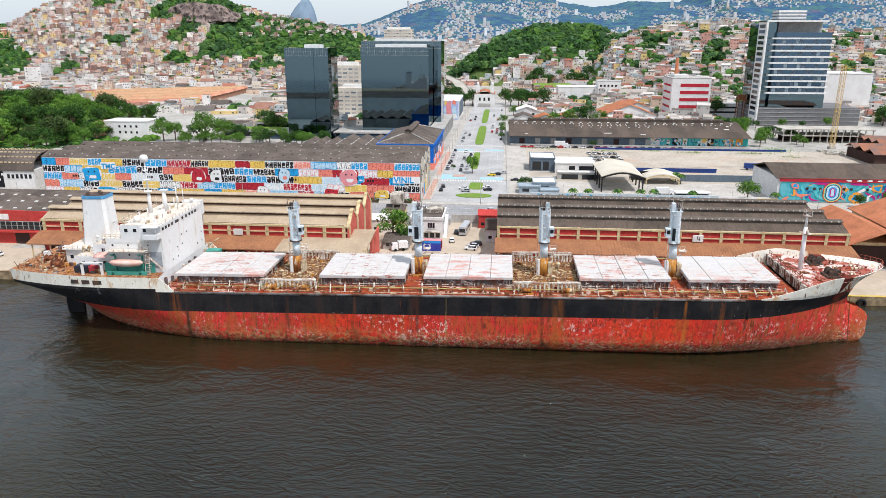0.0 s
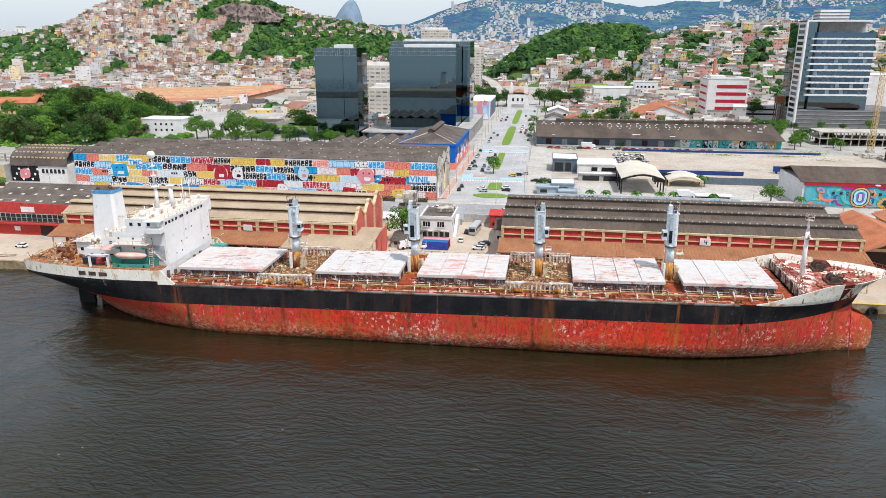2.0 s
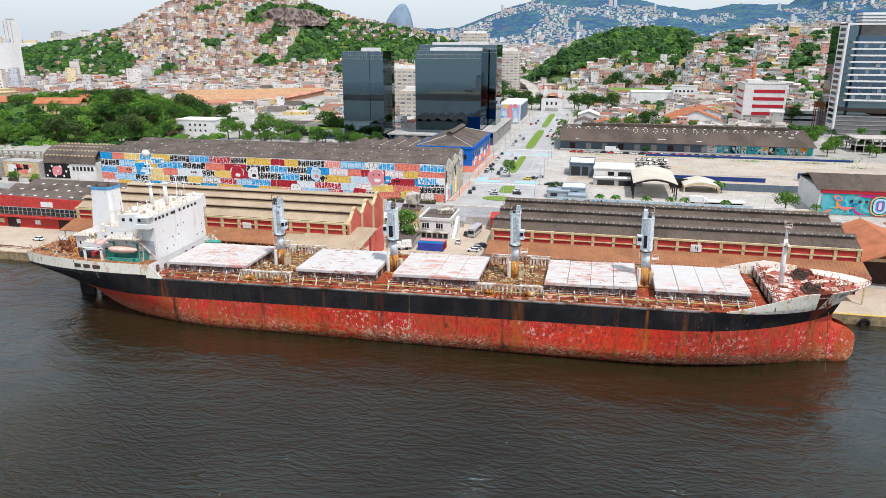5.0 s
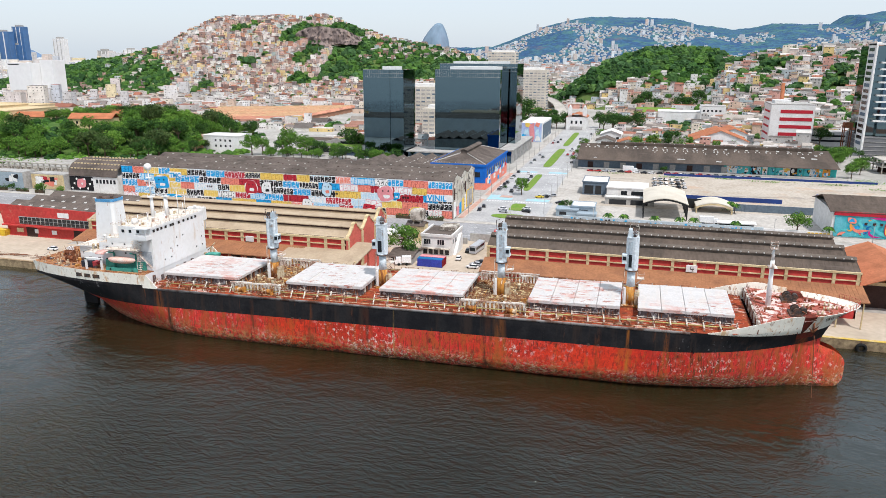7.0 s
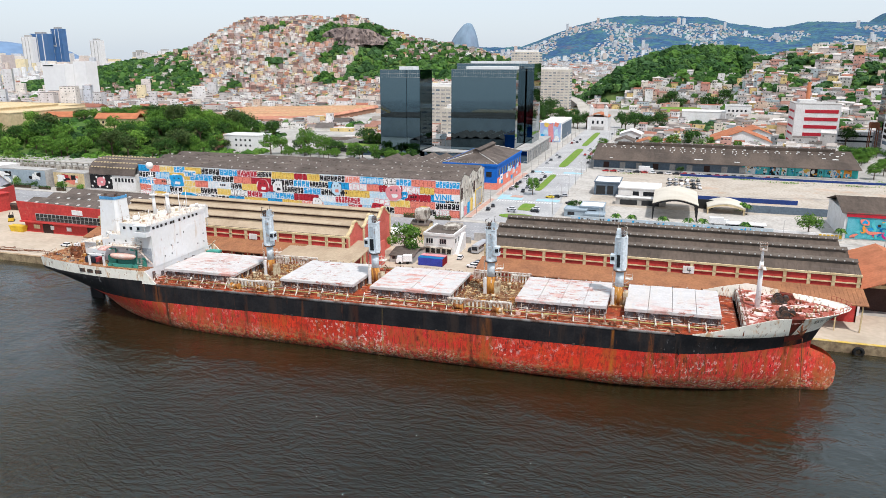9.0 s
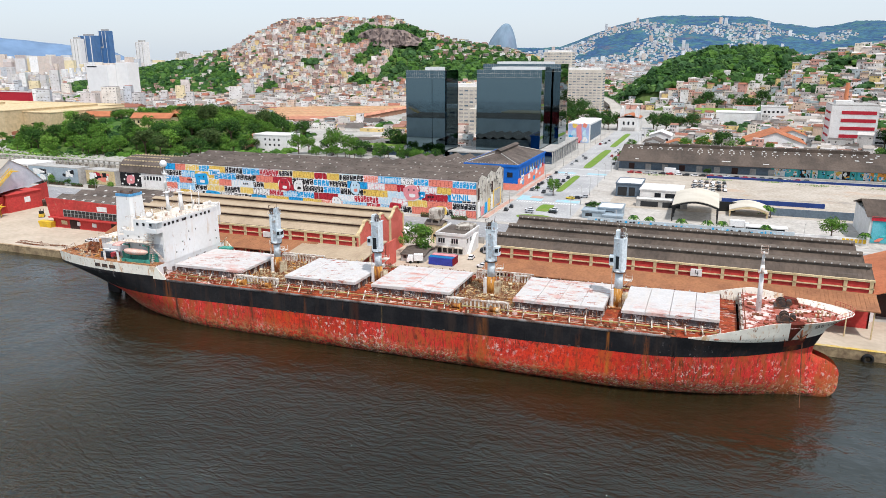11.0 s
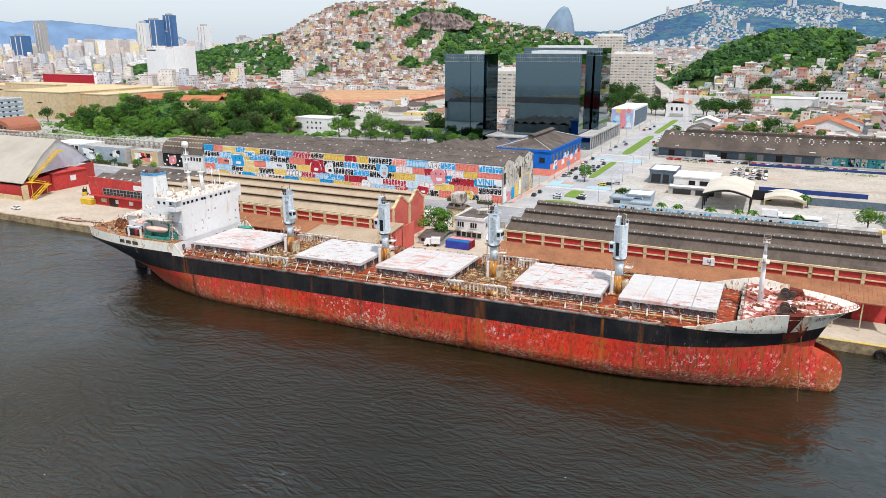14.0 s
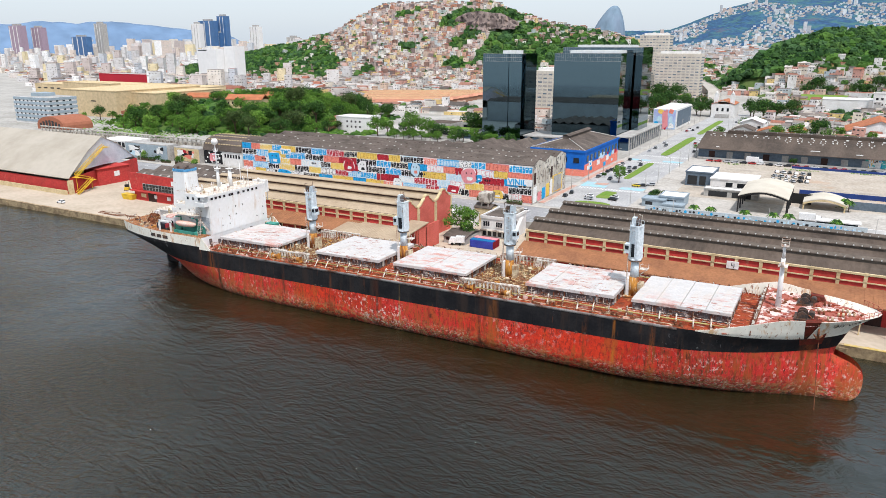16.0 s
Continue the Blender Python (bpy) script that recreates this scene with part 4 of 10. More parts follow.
for z in (0.55, 1.1):
    r.tube((71.3, -12.5, FORE + z), (71.3, 12.5, FORE + z), 0.05, n=4)
r.make("fore_rail", rust_metal, ship)
r = Mesh()
for s in (-1, 1):
    pts = [(x, s * max(half(x, 3.7) - 0.1, 0.05)) for x in (89.6, 90.4, 91.2, 92.0, 92.6)]
    for i, (x, y) in enumerate(pts):
        r.tube((x, y, 3.5), (x, y, 4.8), 0.06, n=4)
        if i:
            for z in (4.1, 4.8):
                r.tube((*pts[i - 1], z), (x, y, z), 0.05, n=4)
r.make("bow_rail", mat("red_rail_paint", (0.5, 0.12, 0.08), 0.6), ship)
# bulwark stays along the inner side near the bow
for i in range(11):
    x = 63.5 + i * 0.75
    hh = lerp_table(x, [(62.5, 0.2), (70, 1.8), (80, 3.15)])
    for s in (-1, 1):
        y = s * (half(x, 0) - 0.85)
        Mesh().box(x - 0.06, x + 0.06, y - 0.4, y + 0.4, 0.0, max(0.5, hh - 0.3)).make("bulwark_stay", rail_white, ship)
for i in range(14):
    x = 72 + i * 1.3
    for s in (-1, 1):
        y = half(x, fore_z(x)) - 0.5
        if y > 1:
            Mesh().box(x - 0.06, x + 0.06, s * y - 0.14, s * y + 0.14, fore_z(x) - 0.05, fore_z(x) + 0.6).make("bulwark_stay", rail_white, ship)

# superstructure aft
a0, a1 = -92.0, -77.9        # accommodation block
m = Mesh()
m.box(a0, a1, -10.6, 13.0, POOP, 11.6)
blk = m.make("accommodation_block", house_white, ship, "white superstructure with small square windows")
m = Mesh()
m.box(-88.0, a1 - 0.02, -10.6, 13.0, 11.6, 15.0)
m.box(-81.6, a1 - 0.02, -12.6, -10.6, 11.9, 13.1)
m.box(-83.0, a1 + 0.1, 13.0, 14.6, 11.9, 15.6)
m.box(-81.8, a1 + 0.2, -12.7, -10.6, 14.8, 15.02)
for y in (-12.4, 14.3):
    m.tube((-78.3, y, 9.0 if y > 0 else 13.2), (-78.3, y, 15.0), 0.12, n=6)
wh = m.make("wheelhouse", house_white, ship, "white bridge with a row of dark windows")
for i, y in enumerate((-9.4, -7.8, -6.2, -4.4, -2.2, -1.2, 1.4, 3.6, 5.6, 7.4, 9.2)):
    Mesh().box(a1 - 0.02, a1 + 0.04, y - 0.42, y + 0.42, 13.5, 14.2).make("bridge_window", glass_dark, wh)
for x in (-86.5, -84.3, -81.9):
    Mesh().box(x - 0.4, x + 0.4, -10.66, -10.6, 13.3, 14.1).make("bridge_window", glass_dark, wh)
for z in (5.0, 7.4, 9.8):
    for i in range(8):
        y = -9.0 + i * 2.9
        if (i * 3 + int(z)) % 5 in (0, 2, 4):
            continue
        Mesh().box(a1, a1 + 0.05, y - 0.16, y + 0.16, z, z + 0.36).make("port_window", glass_dark, blk)
    for x in (-90.4, -86.5, -81.5):
        Mesh().box(x - 0.2, x + 0.2, -10.66, -10.6, z, z + 0.45).make("port_window", glass_dark, blk)
# lower wing and steps of the aft house
m = Mesh()
m.box(-101.5, -92.0, -9.0, 9.5, POOP, 6.6)
m.box(-97.0, -92.0, -8.0, 8.5, 6.6, 9.4)
m.box(-106.0, -101.5, -5.5, 6.0, POOP, 7.4)
m.box(-106.5, -100.5, -6.2, 6.6, 7.4, 7.6)
aft = m.make("aft_house", house_white, ship, "white engine casing and deckhouses")
for x, y, z in ((-99.5, -9.06, 4.6), (-96.5, -9.06, 4.6), (-94, -9.06, 4.6), (-94.5, -8.06, 7.6), (-104.5, -5.56, 5.0)):
    Mesh().box(x - 0.4, x + 0.4, y - 0.02, y + 0.05, z, z + 0.8).make("house_window", glass_dark, aft)
# funnel
m = Mesh()
prof = [(-104.4, -96.8), (-104.2, -97.0), (-103.2, -97.3)]
rr = []
for z, (xa, xb) in zip((6.0, 8.0, 19.8), prof):
    y = 3.1 if z < 19 else 2.6
    rr.append([(xa + 0.6, -y, z), (xb - 0.6, -y, z), (xb, -y + 0.7, z), (xb, y - 0.7, z), (xb - 0.6, y, z), (xa + 0.6, y, z), (xa, y - 0.7, z), (xa, -y + 0.7, z)])
m.loft(rr, smooth=False)
fun = m.make("funnel", house_white, ship, "tall white funnel with a blue top band")
t = Mesh()
t.loft([[(x + (0.12 if x > -100.2 else -0.12), y * 1.03, z) for x, y, _ in rr[2]] for z in (19.7, 20.45)], smooth=False)
t.make("funnel_band", blue_trim, fun, "blue band")
t = Mesh().loft([[(x * 0.97 - 3.0, y * 0.86, z) for x, y, _ in rr[2]] for z in (20.3, 20.56)], smooth=False)
t.make("funnel_top", dark_metal, fun, "sooty rusted funnel top")
t = Mesh()
for x, y in ((-102, -1), (-100, 1), (-98.6, -0.8)):
    t.tube((x, y, 20.2), (x, y, 21.2), 0.42, n=8)
t.make("exhaust_pipes", dark_metal, fun)
# radar mast and monkey island
m = Mesh()
m.tube((-86.0, 1.5, 15.0), (-86.0, 1.5, 21.0), 0.55, 0.4, n=10)
m.tube((-86.0, 1.5, 21.0), (-86.0, 1.5, 28.2), 0.26, 0.14, n=8)
for z, r_ in ((20.6, 1.0), (23.6, 0.8), (26.0, 0.7)):
    m.tube((-86.0, 1.5, z), (-86.0, 1.5, z + 0.12), r_, n=10)
    for k in range(6):
        a = k * 1.047
        m.tube((-86 + r_ * math.cos(a), 1.5 + r_ * math.sin(a), z), (-86 + r_ * math.cos(a), 1.5 + r_ * math.sin(a), z + 0.9), 0.035, n=4)
m.tube((-87.8, 1.5, 22.4), (-84.2, 1.5, 22.4), 0.06, n=5)
mast = m.make("radar_mast", house_white, ship, "white radar mast with platforms")
m = Mesh().tube((-83.0, 3.6, 15.0), (-83.0, 3.6, 20.6), 0.6, 0.5, n=10)
m.box(-83.9, -82.1, 2.9, 4.3, 20.5, 20.65)
m.tube((-83.0, 3.6, 20.6), (-83.0, 3.6, 22.8), 0.08, n=5)
m.make("vent_post", house_white, ship, "white ventilation post")
m = Mesh().tube((-81.0, 6.0, 15.0), (-81.0, 6.0, 22.0), 0.10, n=6)
m.tube((-81.0, 4.2, 20.4), (-81.0, 7.8, 20.4), 0.06, n=5)
m.make("signal_mast", house_white, ship)
Mesh().tube((-80.4, 8.5, 15.0), (-80.4, 8.5, 21.0), 0.08, n=6).make("aerial", house_white, ship)
for y in (-6.0, -2.5, 9.5, 11.5):
    Mesh().tube((-84.5 + y * 0.1, y, 15.0), (-84.5 + y * 0.1, y, 17.2), 0.12, n=6).make("roof_post", house_white, ship)
Mesh().ball((-86.0, 1.5, 29.0), 1.05, 12).make("radome", house_white, mast, "white satellite dome")
Mesh().box(-87.4, -84.6, 1.3, 1.7, 24.9, 25.2).make("radar_scanner", house_white, mast)
r = Mesh()
for i in range(15):
    y = -12.8 + i * 1.85
    for x in (-88.2, a1 + 0.8):
        r.tube((x, y, 15.2), (x, y, 16.2), 0.05, n=4)
for x in (-88.2, a1 + 0.8):
    for z in (15.7, 16.2):
        r.tube((x, -12.8, z), (x, 13.1, z), 0.04, n=4)
for y in (-12.8, 13.1):
    r.tube((-88.2, y, 16.2), (a1 + 0.8, y, 16.2), 0.04, n=4)
for k in range(14):
    x, y = g.uniform(-87.5, -80), g.uniform(-11, 12)
    r.tube((x, y, 15.2), (x, y, 15.2 + g.uniform(0.8, 3.5)), 0.06, n=4)
r.make("monkey_island_rail", rail_white, ship)
Mesh().ball((-85, -7.5, 15.8), 0.9, 10).make("satellite_dome", house_white, ship)
Mesh().ball((-80.2, 12.8, 16.0), 0.5, 8).make("satellite_dome", house_white, ship)
# weathered deck coverings, rails and gear on each level of the aft houses
house_deck = mat("weathered_house_deck", (0.66, 0.60, 0.52), 0.85, second=(0.52, 0.40, 0.30), amount=0.7, scale=0.35, fine=2.0, bump=0.2)
extra_layer(house_deck, (0.70, 0.68, 0.64), 0.7, 0.52, 0.58, 0.8)
for x0, x1, y0, y1, z in ((-87.9, a1 - 0.2, -10.4, 12.8, 15.0), (-91.9, -88.1, -10.4, 12.8, 11.6), (-101.4, -97.1, -8.9, 9.4, 6.6), (-96.9, -92.1, -7.9, 8.4, 9.4), (-106.4, -101.6, -6.1, 6.5, 7.6), (-91.4, -81.6, -13.1, -10.7, 9.0)):
    Mesh().box(x0, x1, y0, y1, z, z + 0.07).make("house_deck", house_deck, ship, "sun-bleached rust-stained deck covering")
for xa, xb, y, z in ((-91.9, -88.1, -10.5, 11.6), (-101.4, -97.1, -8.9, 6.6), (-96.9, -92.1, -7.9, 9.4), (-106.3, -101.0, -6.1, 7.6), (-91.4, -81.6, -13.0, 9.0)):
    r = Mesh()
    n = max(2, int((xb - xa) / 1.2))
    for k in range(n + 1):
        x = xa + (xb - xa) * k / n
        r.tube((x, y, z), (x, y, z + 1.05), 0.045, n=4)
    for h in (0.55, 1.05):
        r.tube((xa, y, z + h), (xb, y, z + h), 0.04, n=4)
    r.make("house_rail", rail_white, ship)
for k in range(18):
    x, y = g.uniform(-87.4, -79.4), g.uniform(-9.8, 12.2)
    w_, h_ = g.uniform(0.15, 0.45), g.uniform(0.3, 1.2)
    Mesh().box(x - w_, x + w_, y - w_ * 0.8, y + w_ * 0.8, 15.0, 15.05 + h_).make("deck_box", (rail_white, house_white, house_white, rail_cream)[k % 4], ship)
for k in range(7):
    x, y = g.uniform(-101, -92.6), g.uniform(-8.5, -5.0)
    z = 6.6 if x < -97.2 else 9.4
    v = Mesh()
    v.tube((x, y + 0.6, z), (x, y + 0.6, z + 1.3), 0.26, n=8)
    v.tube((x, y + 0.6, z + 1.2), (x + 0.5, y + 0.6, z + 1.5), 0.36, n=8)
    v.make("cowl_vent", house_white if k % 2 else rail_cream, ship, "rust-streaked cowl ventilator")
for y in (-11.6, -8.2, -4.8, -1.4, 2.0, 5.4, 8.8, 12.0):
    Mesh().box(a1, a1 + 0.5, y - 0.35, y + 0.35, 0.2, g.uniform(1.1, 2.4)).make("front_locker", (rail_cream, rail_white, coaming_grey)[int(abs(y)) % 3], ship)
# flat panel on the wall; the recess's shade is only its grey colour
m = Mesh()
m.box(-82.4, -78.4, -10.75, -10.62, 4.4, 8.4)
m.make("corner_recess", mat("shaded_recess_paint", (0.30, 0.33, 0.36), 0.7, second=(0.45, 0.46, 0.47), amount=0.8, scale=0.8), ship, "flat grey panel coloured as the shaded corner companionway")
for y in (-11.0, -11.4):
    Mesh().tube((-82.6, y, 8.3), (-78.2, y, 4.2), 0.09, n=5).make("companion_ladder_string", rail_white, ship)
for k in range(9):
    f = (k + 0.5) / 9
    Mesh().box(-82.75 + 4.4 * f, -82.45 + 4.4 * f, -11.4, -11.0, 8.26 - 4.1 * f, 8.32 - 4.1 * f).make("companion_ladder_step", rail_white, ship)
cv = Mesh().loft([[(x, -10.9 - 1.9 * math.cos(a), 7.5 + 0.55 * math.sin(a)) for a in [math.pi * k / 8 for k in range(9)]] + [(x, -10.9 - 1.9 * math.cos(a), 7.4 + 0.5 * math.sin(a)) for a in [math.pi * k / 8 for k in range(8, -1, -1)]] for x in (-94.6, -93.0, -91.6)], smooth=True)
cv.make("boat_cover", mat("faded_pink_cover", (0.62, 0.30, 0.26), 0.8, second=(0.70, 0.55, 0.48), amount=0.7, scale=0.7), ship, "faded pink canvas cover")
# lifeboat in its davits
hb = []
for i in range(13):
    s = i / 12 * 2 - 1
    q = max(0.02, (1 - abs(s) ** 2.6))
    x = -86.6 + 4.2 * s
    hb.append([(x, -12.4 + 1.25 * q ** 0.5 * math.cos(a), 6.3 + (0.7 if math.sin(a) > 0 else 1.05) * q ** 0.4 * math.sin(a)) for a in [2 * math.pi * k / 12 for k in range(12)]])
Mesh().loft(hb).make("lifeboat", boat_orange, ship, "faded orange enclosed lifeboat")
for x in (-90.0, -83.2):
    dv = Mesh()
    dv.box(x - 0.2, x + 0.2, -13.0, -11.4, POOP, 3.9)
    dv.tube((x, -11.2, POOP), (x, -11.0, 7.6), 0.22, n=6)
    dv.tube((x, -11.0, 7.6), (x, -13.0, 8.3), 0.2, n=6)
    dv.make("davit", teal_paint, ship, "green lifeboat davit")
Mesh().box(-91.5, -81.5, -13.0, -12.8, POOP, POOP + 0.9).make("green_screen", teal_paint, ship)
Mesh().box(-93.0, -80.4, -10.95, -10.7, POOP, 5.6).make("green_screen", teal_paint, ship)
for x, z0, h in ((-81.6, POOP, 8.2), (-83.0, 8.0, 3.6)):
    st = Mesh()
    for k in range(int(h / 0.45)):
        st.box(x - 0.5, x + 0.5, -12.2 + 0.25 * (k % 6), -11.9 + 0.25 * (k % 6), z0 + 0.45 * k, z0 + 0.45 * k + 0.08)
    for o in (-0.5, 0.5):
        st.tube((x + o, -12.3, z0), (x + o, -10.8, z0 + h), 0.07, n=4)
    st.make("stairway", rail_white, ship)
# mooring frames and openings at the stern quarter
fr = Mesh()
for x in (-97.5, -92.6):
    fr.box(x - 0.3, x + 0.3, -13.2, -12.9, POOP, 6.3)
fr.box(-97.8, -92.3, -13.2, -12.6, 5.9, 6.4)
fr.make("boat_frame", house_white, ship)
# solid dark blocks stand for the shade inside the open slots
for x in (-98.6, -95.7, -92.8):
    y = half(x, 1.9)
    Mesh().box(x - 1.36, x + 1.36, -y - 0.06, -y + 0.3, 1.45, 2.45).make("mooring_port", dark_metal, ship, "dark mooring slot")
d = Mesh()
for k in range(190):
    x, y = g.uniform(-117, -93), g.uniform(-12, 12)
    if abs(y) > half(x, POOP) - 0.8 or (x > -102 and abs(y) < 9.8):
        continue
    l_, w_ = g.uniform(0.3, 1.6), g.uniform(0.2, 0.9)
    d.box(x - l_ / 2, x + l_ / 2, y - w_ / 2, y + w_ / 2, POOP, POOP + 0.1 + g.random() * 0.8, mi=k % 4, rz=g.uniform(0, 3))
for k in range(46):
    x, y = g.uniform(-117, -103), g.uniform(-10, 10)
    if abs(y) > half(x, POOP) - 1.2:
        continue
    a, l_ = g.uniform(0, 6.28), g.uniform(0.6, 2.6)
    d.tube((x, y, POOP), (x + 0.7 * math.cos(a), y + 0.7 * math.sin(a), POOP + l_), 0.07, n=5, mi=k % 4)
    d.tube((x + 0.7 * math.cos(a), y + 0.7 * math.sin(a), POOP + l_), (x + 2.0 * math.cos(a), y + 2.0 * math.sin(a), POOP + l_ * g.uniform(0.4, 1.0)), 0.06, n=5, mi=(k + 1) % 4)
tagged(d.make("stern_clutter", [rust_metal, rail_cream, crane_rust, coaming_grey], ship, "rusty clutter on the aft deck"), kind="stuff")
for x, y in ((-112, -3), (-112, 4), (-107.5, -7.5)):
    w = Mesh()
    w.tube((x - 1.1, y, POOP + 0.9), (x + 1.1, y, POOP + 0.9), 0.6, n=10)
    for k in (-1.2, 0, 1.2):
        w.tube((x + k - 0.1, y, POOP + 0.9), (x + k + 0.1, y, POOP + 0.9), 0.95, n=12)
    w.box(x - 1.6, x + 1.6, y - 0.8, y + 0.8, POOP, POOP + 0.3)
    w.make("stern_winch", rust_metal, ship)
Mesh().box(-100.5, -97.2, -11.6, -9.4, POOP, 4.9).make("deck_container", mat("dark_tarp", (0.03, 0.035, 0.05), 0.6), ship)
Mesh().box(-97.0, -95.4, -11.4, -9.6, POOP, 4.8).make("red_locker", mat("red_locker_paint", (0.42, 0.05, 0.06), 0.6), ship)
for x, y in ((-113.5, 6), (-115.5, 1)):
    Mesh().box(x - 0.7, x + 0.7, y - 0.6, y + 0.6, POOP, POOP + 1.5).make("stern_locker", house_white, ship)
Mesh().tube((-77.0, 12.4, 3), (-72.5, 9.5, 6.2), 0.14, n=6).make("provision_boom", rail_cream, ship)
Mesh().box(-77.2, -73.5, 11.0, 13.5, 0, 2.2).make("provision_house", teal_paint, ship)

# slotted white racks across the wells
for a, b in ((-54.2, -40.6), (5.8, 21.3)):
    for y in (10.4, -11.3):
        for xa, xb in ((a + 0.5, a + 5.0), (b - 5.0, b - 0.5)):
            r = Mesh()
            r.box(xa - 0.3, xb + 0.3, y - 0.16, y + 0.16, 2.0, 2.35)
            rack = r.make("slotted_rack", rail_white, ship, "white slotted rack stained with rust")
            lean = Mesh().loft([[(-0.17, -0.1, 0.1), (0.17, -0.1, 0.1), (0.17, 0.1, 0.1), (-0.17, 0.1, 0.1)], [(-0.17, 0.15, 2.05), (0.17, 0.15, 2.05), (0.17, 0.35, 2.05), (-0.17, 0.35, 2.05)]], smooth=False)
            post_ = lean.make("rack_post", rail_white, rack)
            post_.location = (xa, y - (0.2 if y > 0 else 0.2), 0)
            for k in range(1, 7):
                clone(post_, rack, (xa + (xb - xa) * k / 6, y - 0.2, 0))
# thin pipes along the red side deck, draught marks and rubbing strips on the hull
for y, z, x0, x1 in ((-13.9, 0.2, -72, -30), (-14.5, 0.3, -26, 8), (-14.1, 0.18, 12, 58)):
    Mesh().tube((x0, y, z), (x1, y, z), 0.07, n=5).make("side_pipe", rail_cream, ship, "thin pale yellow pipe")
for k in range(15):
    x = 58.0 + k * 0.62
    Mesh().box(x - 0.09, x + 0.09, -half(x, -9.2) - 0.03, -half(x, -9.2) + 0.3, -9.6, -8.9 + 0.2 * (k % 3)).make("draught_mark", rust_metal, ship)
for x, w0, w1 in ((26.0, -4.9, 0.0), (-66.5, -4.9, 0.0), (-28.0, -4.9, 0.0), (58.0, -4.9, 0.0)):
    Mesh().box(x - 0.12, x + 0.12, -half(x, -2.5) - 0.05, -half(x, -2.5) + 0.2, w0, w1).make("hull_seam", black_hull, ship)
for x in (-36.0, -34.0, 4.0, 6.5, 36.0, 38.0):
    Mesh().box(x - 0.3, x + 0.3, -half(x, -4.7) - 0.04, -half(x, -4.7) + 0.2, -4.95, -4.5).make("scupper", dark_metal, ship)

for o in ship.children:
    kind = o.name.split(".")[0]
    if kind == "crane_pedestal":
        o.location.z -= 0.9
    if kind in ("foremast", "funnel"):
        o.location.z -= 0.2
    if kind == "funnel":
        o.location.x += 1.5

# ---- materials of the port and city ----
G = 3.0
wall_red = mat("faded_red_wall", (0.50, 0.055, 0.05), 0.8, second=(0.38, 0.055, 0.045), amount=0.7, scale=0.15, fine=1.2)
extra_layer(wall_red, (0.45, 0.22, 0.15), 0.3, 0.62, 0.70, 0.6)
wall_coral = mat("coral_red_plaster", (0.60, 0.14, 0.11), 0.8, second=(0.42, 0.09, 0.06), amount=0.6, scale=0.2)
wall_cream = mat("cream_plaster", (0.62, 0.50, 0.30), 0.85, second=(0.45, 0.33, 0.18), amount=0.6, scale=0.3, fine=1.5)
roof_dark = mat("dark_fibre_cement_roof", (0.115, 0.088, 0.070), 0.85, second=(0.06, 0.048, 0.040), amount=0.8, scale=0.10, fine=1.2, stretch=(1, 0.25, 1), bump=0.3)
extra_layer(roof_dark, (0.13, 0.105, 0.09), 0.35, 0.55, 0.68, 0.6, (0.3, 1.5, 1))
roof_grey = mat("grey_monitor_sheeting", (0.14, 0.115, 0.095), 0.8, second=(0.10, 0.082, 0.068), amount=0.8, scale=0.2, fine=1.2)
roof_cream = mat("pale_fibre_cement_roof", (0.43, 0.34, 0.24), 0.85, second=(0.32, 0.24, 0.165), amount=0.6, scale=0.12, fine=1.2, bump=0.15, grain=0.5)
roof_brown = mat("weathered_brown_roof", (0.13, 0.105, 0.09), 0.85, second=(0.07, 0.058, 0.05), amount=0.8, scale=0.10, fine=1.0, bump=0.3)
extra_layer(roof_brown, (0.22, 0.185, 0.16), 0.25, 0.55, 0.68, 0.6, (0.4, 1.2, 1))
roof_tile = mat("terracotta_tiles", (0.46, 0.17, 0.085), 0.85, second=(0.32, 0.12, 0.06), amount=0.8, scale=0.2, fine=1.6, bump=0.4)
canopy_brown = mat("brown_tile_canopy", (0.33, 0.15, 0.075), 0.85, second=(0.24, 0.11, 0.06), amount=0.8, scale=0.2, fine=1.6, bump=0.4)
# flat dark colour holding the shade of doorways and interiors; also roof patches
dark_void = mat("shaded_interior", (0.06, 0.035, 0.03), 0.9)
white_wall = mat("white_plaster", (0.74, 0.73, 0.715), 0.8, second=(0.60, 0.575, 0.54), amount=0.5, scale=0.15, fine=1.0, grain=0.5)
extra_layer(white_wall, (0.40, 0.36, 0.31), 0.4, 0.63, 0.72, 0.6, (1, 1, 0.35))
graffiti_wall = mat("tagged_white_plaster", (0.62, 0.59, 0.53), 0.85, second=(0.42, 0.38, 0.33), amount=0.8, scale=0.4, fine=1.6, stretch=(1, 1, 0.4))
extra_layer(graffiti_wall, (0.06, 0.055, 0.055), 0.45, 0.56, 0.59, 0.85, (1, 1, 0.8), detail=5)
extra_layer(graffiti_wall, (0.20, 0.16, 0.13), 0.5, 0.55, 0.64, 0.7, (1, 1, 0.25), detail=8)
grimy_wall = mat("grimy_plaster", (0.50, 0.46, 0.40), 0.85, second=(0.17, 0.14, 0.115), amount=0.95, scale=0.35, fine=1.6, stretch=(1, 1, 0.4), sharp=(0.44, 0.56))
extra_layer(grimy_wall, (0.62, 0.58, 0.50), 0.7, 0.54, 0.60, 0.7)
grey_wall = mat("grey_plaster", (0.42, 0.41, 0.39), 0.85, second=(0.30, 0.28, 0.26), amount=0.7, scale=0.2, fine=1.0)
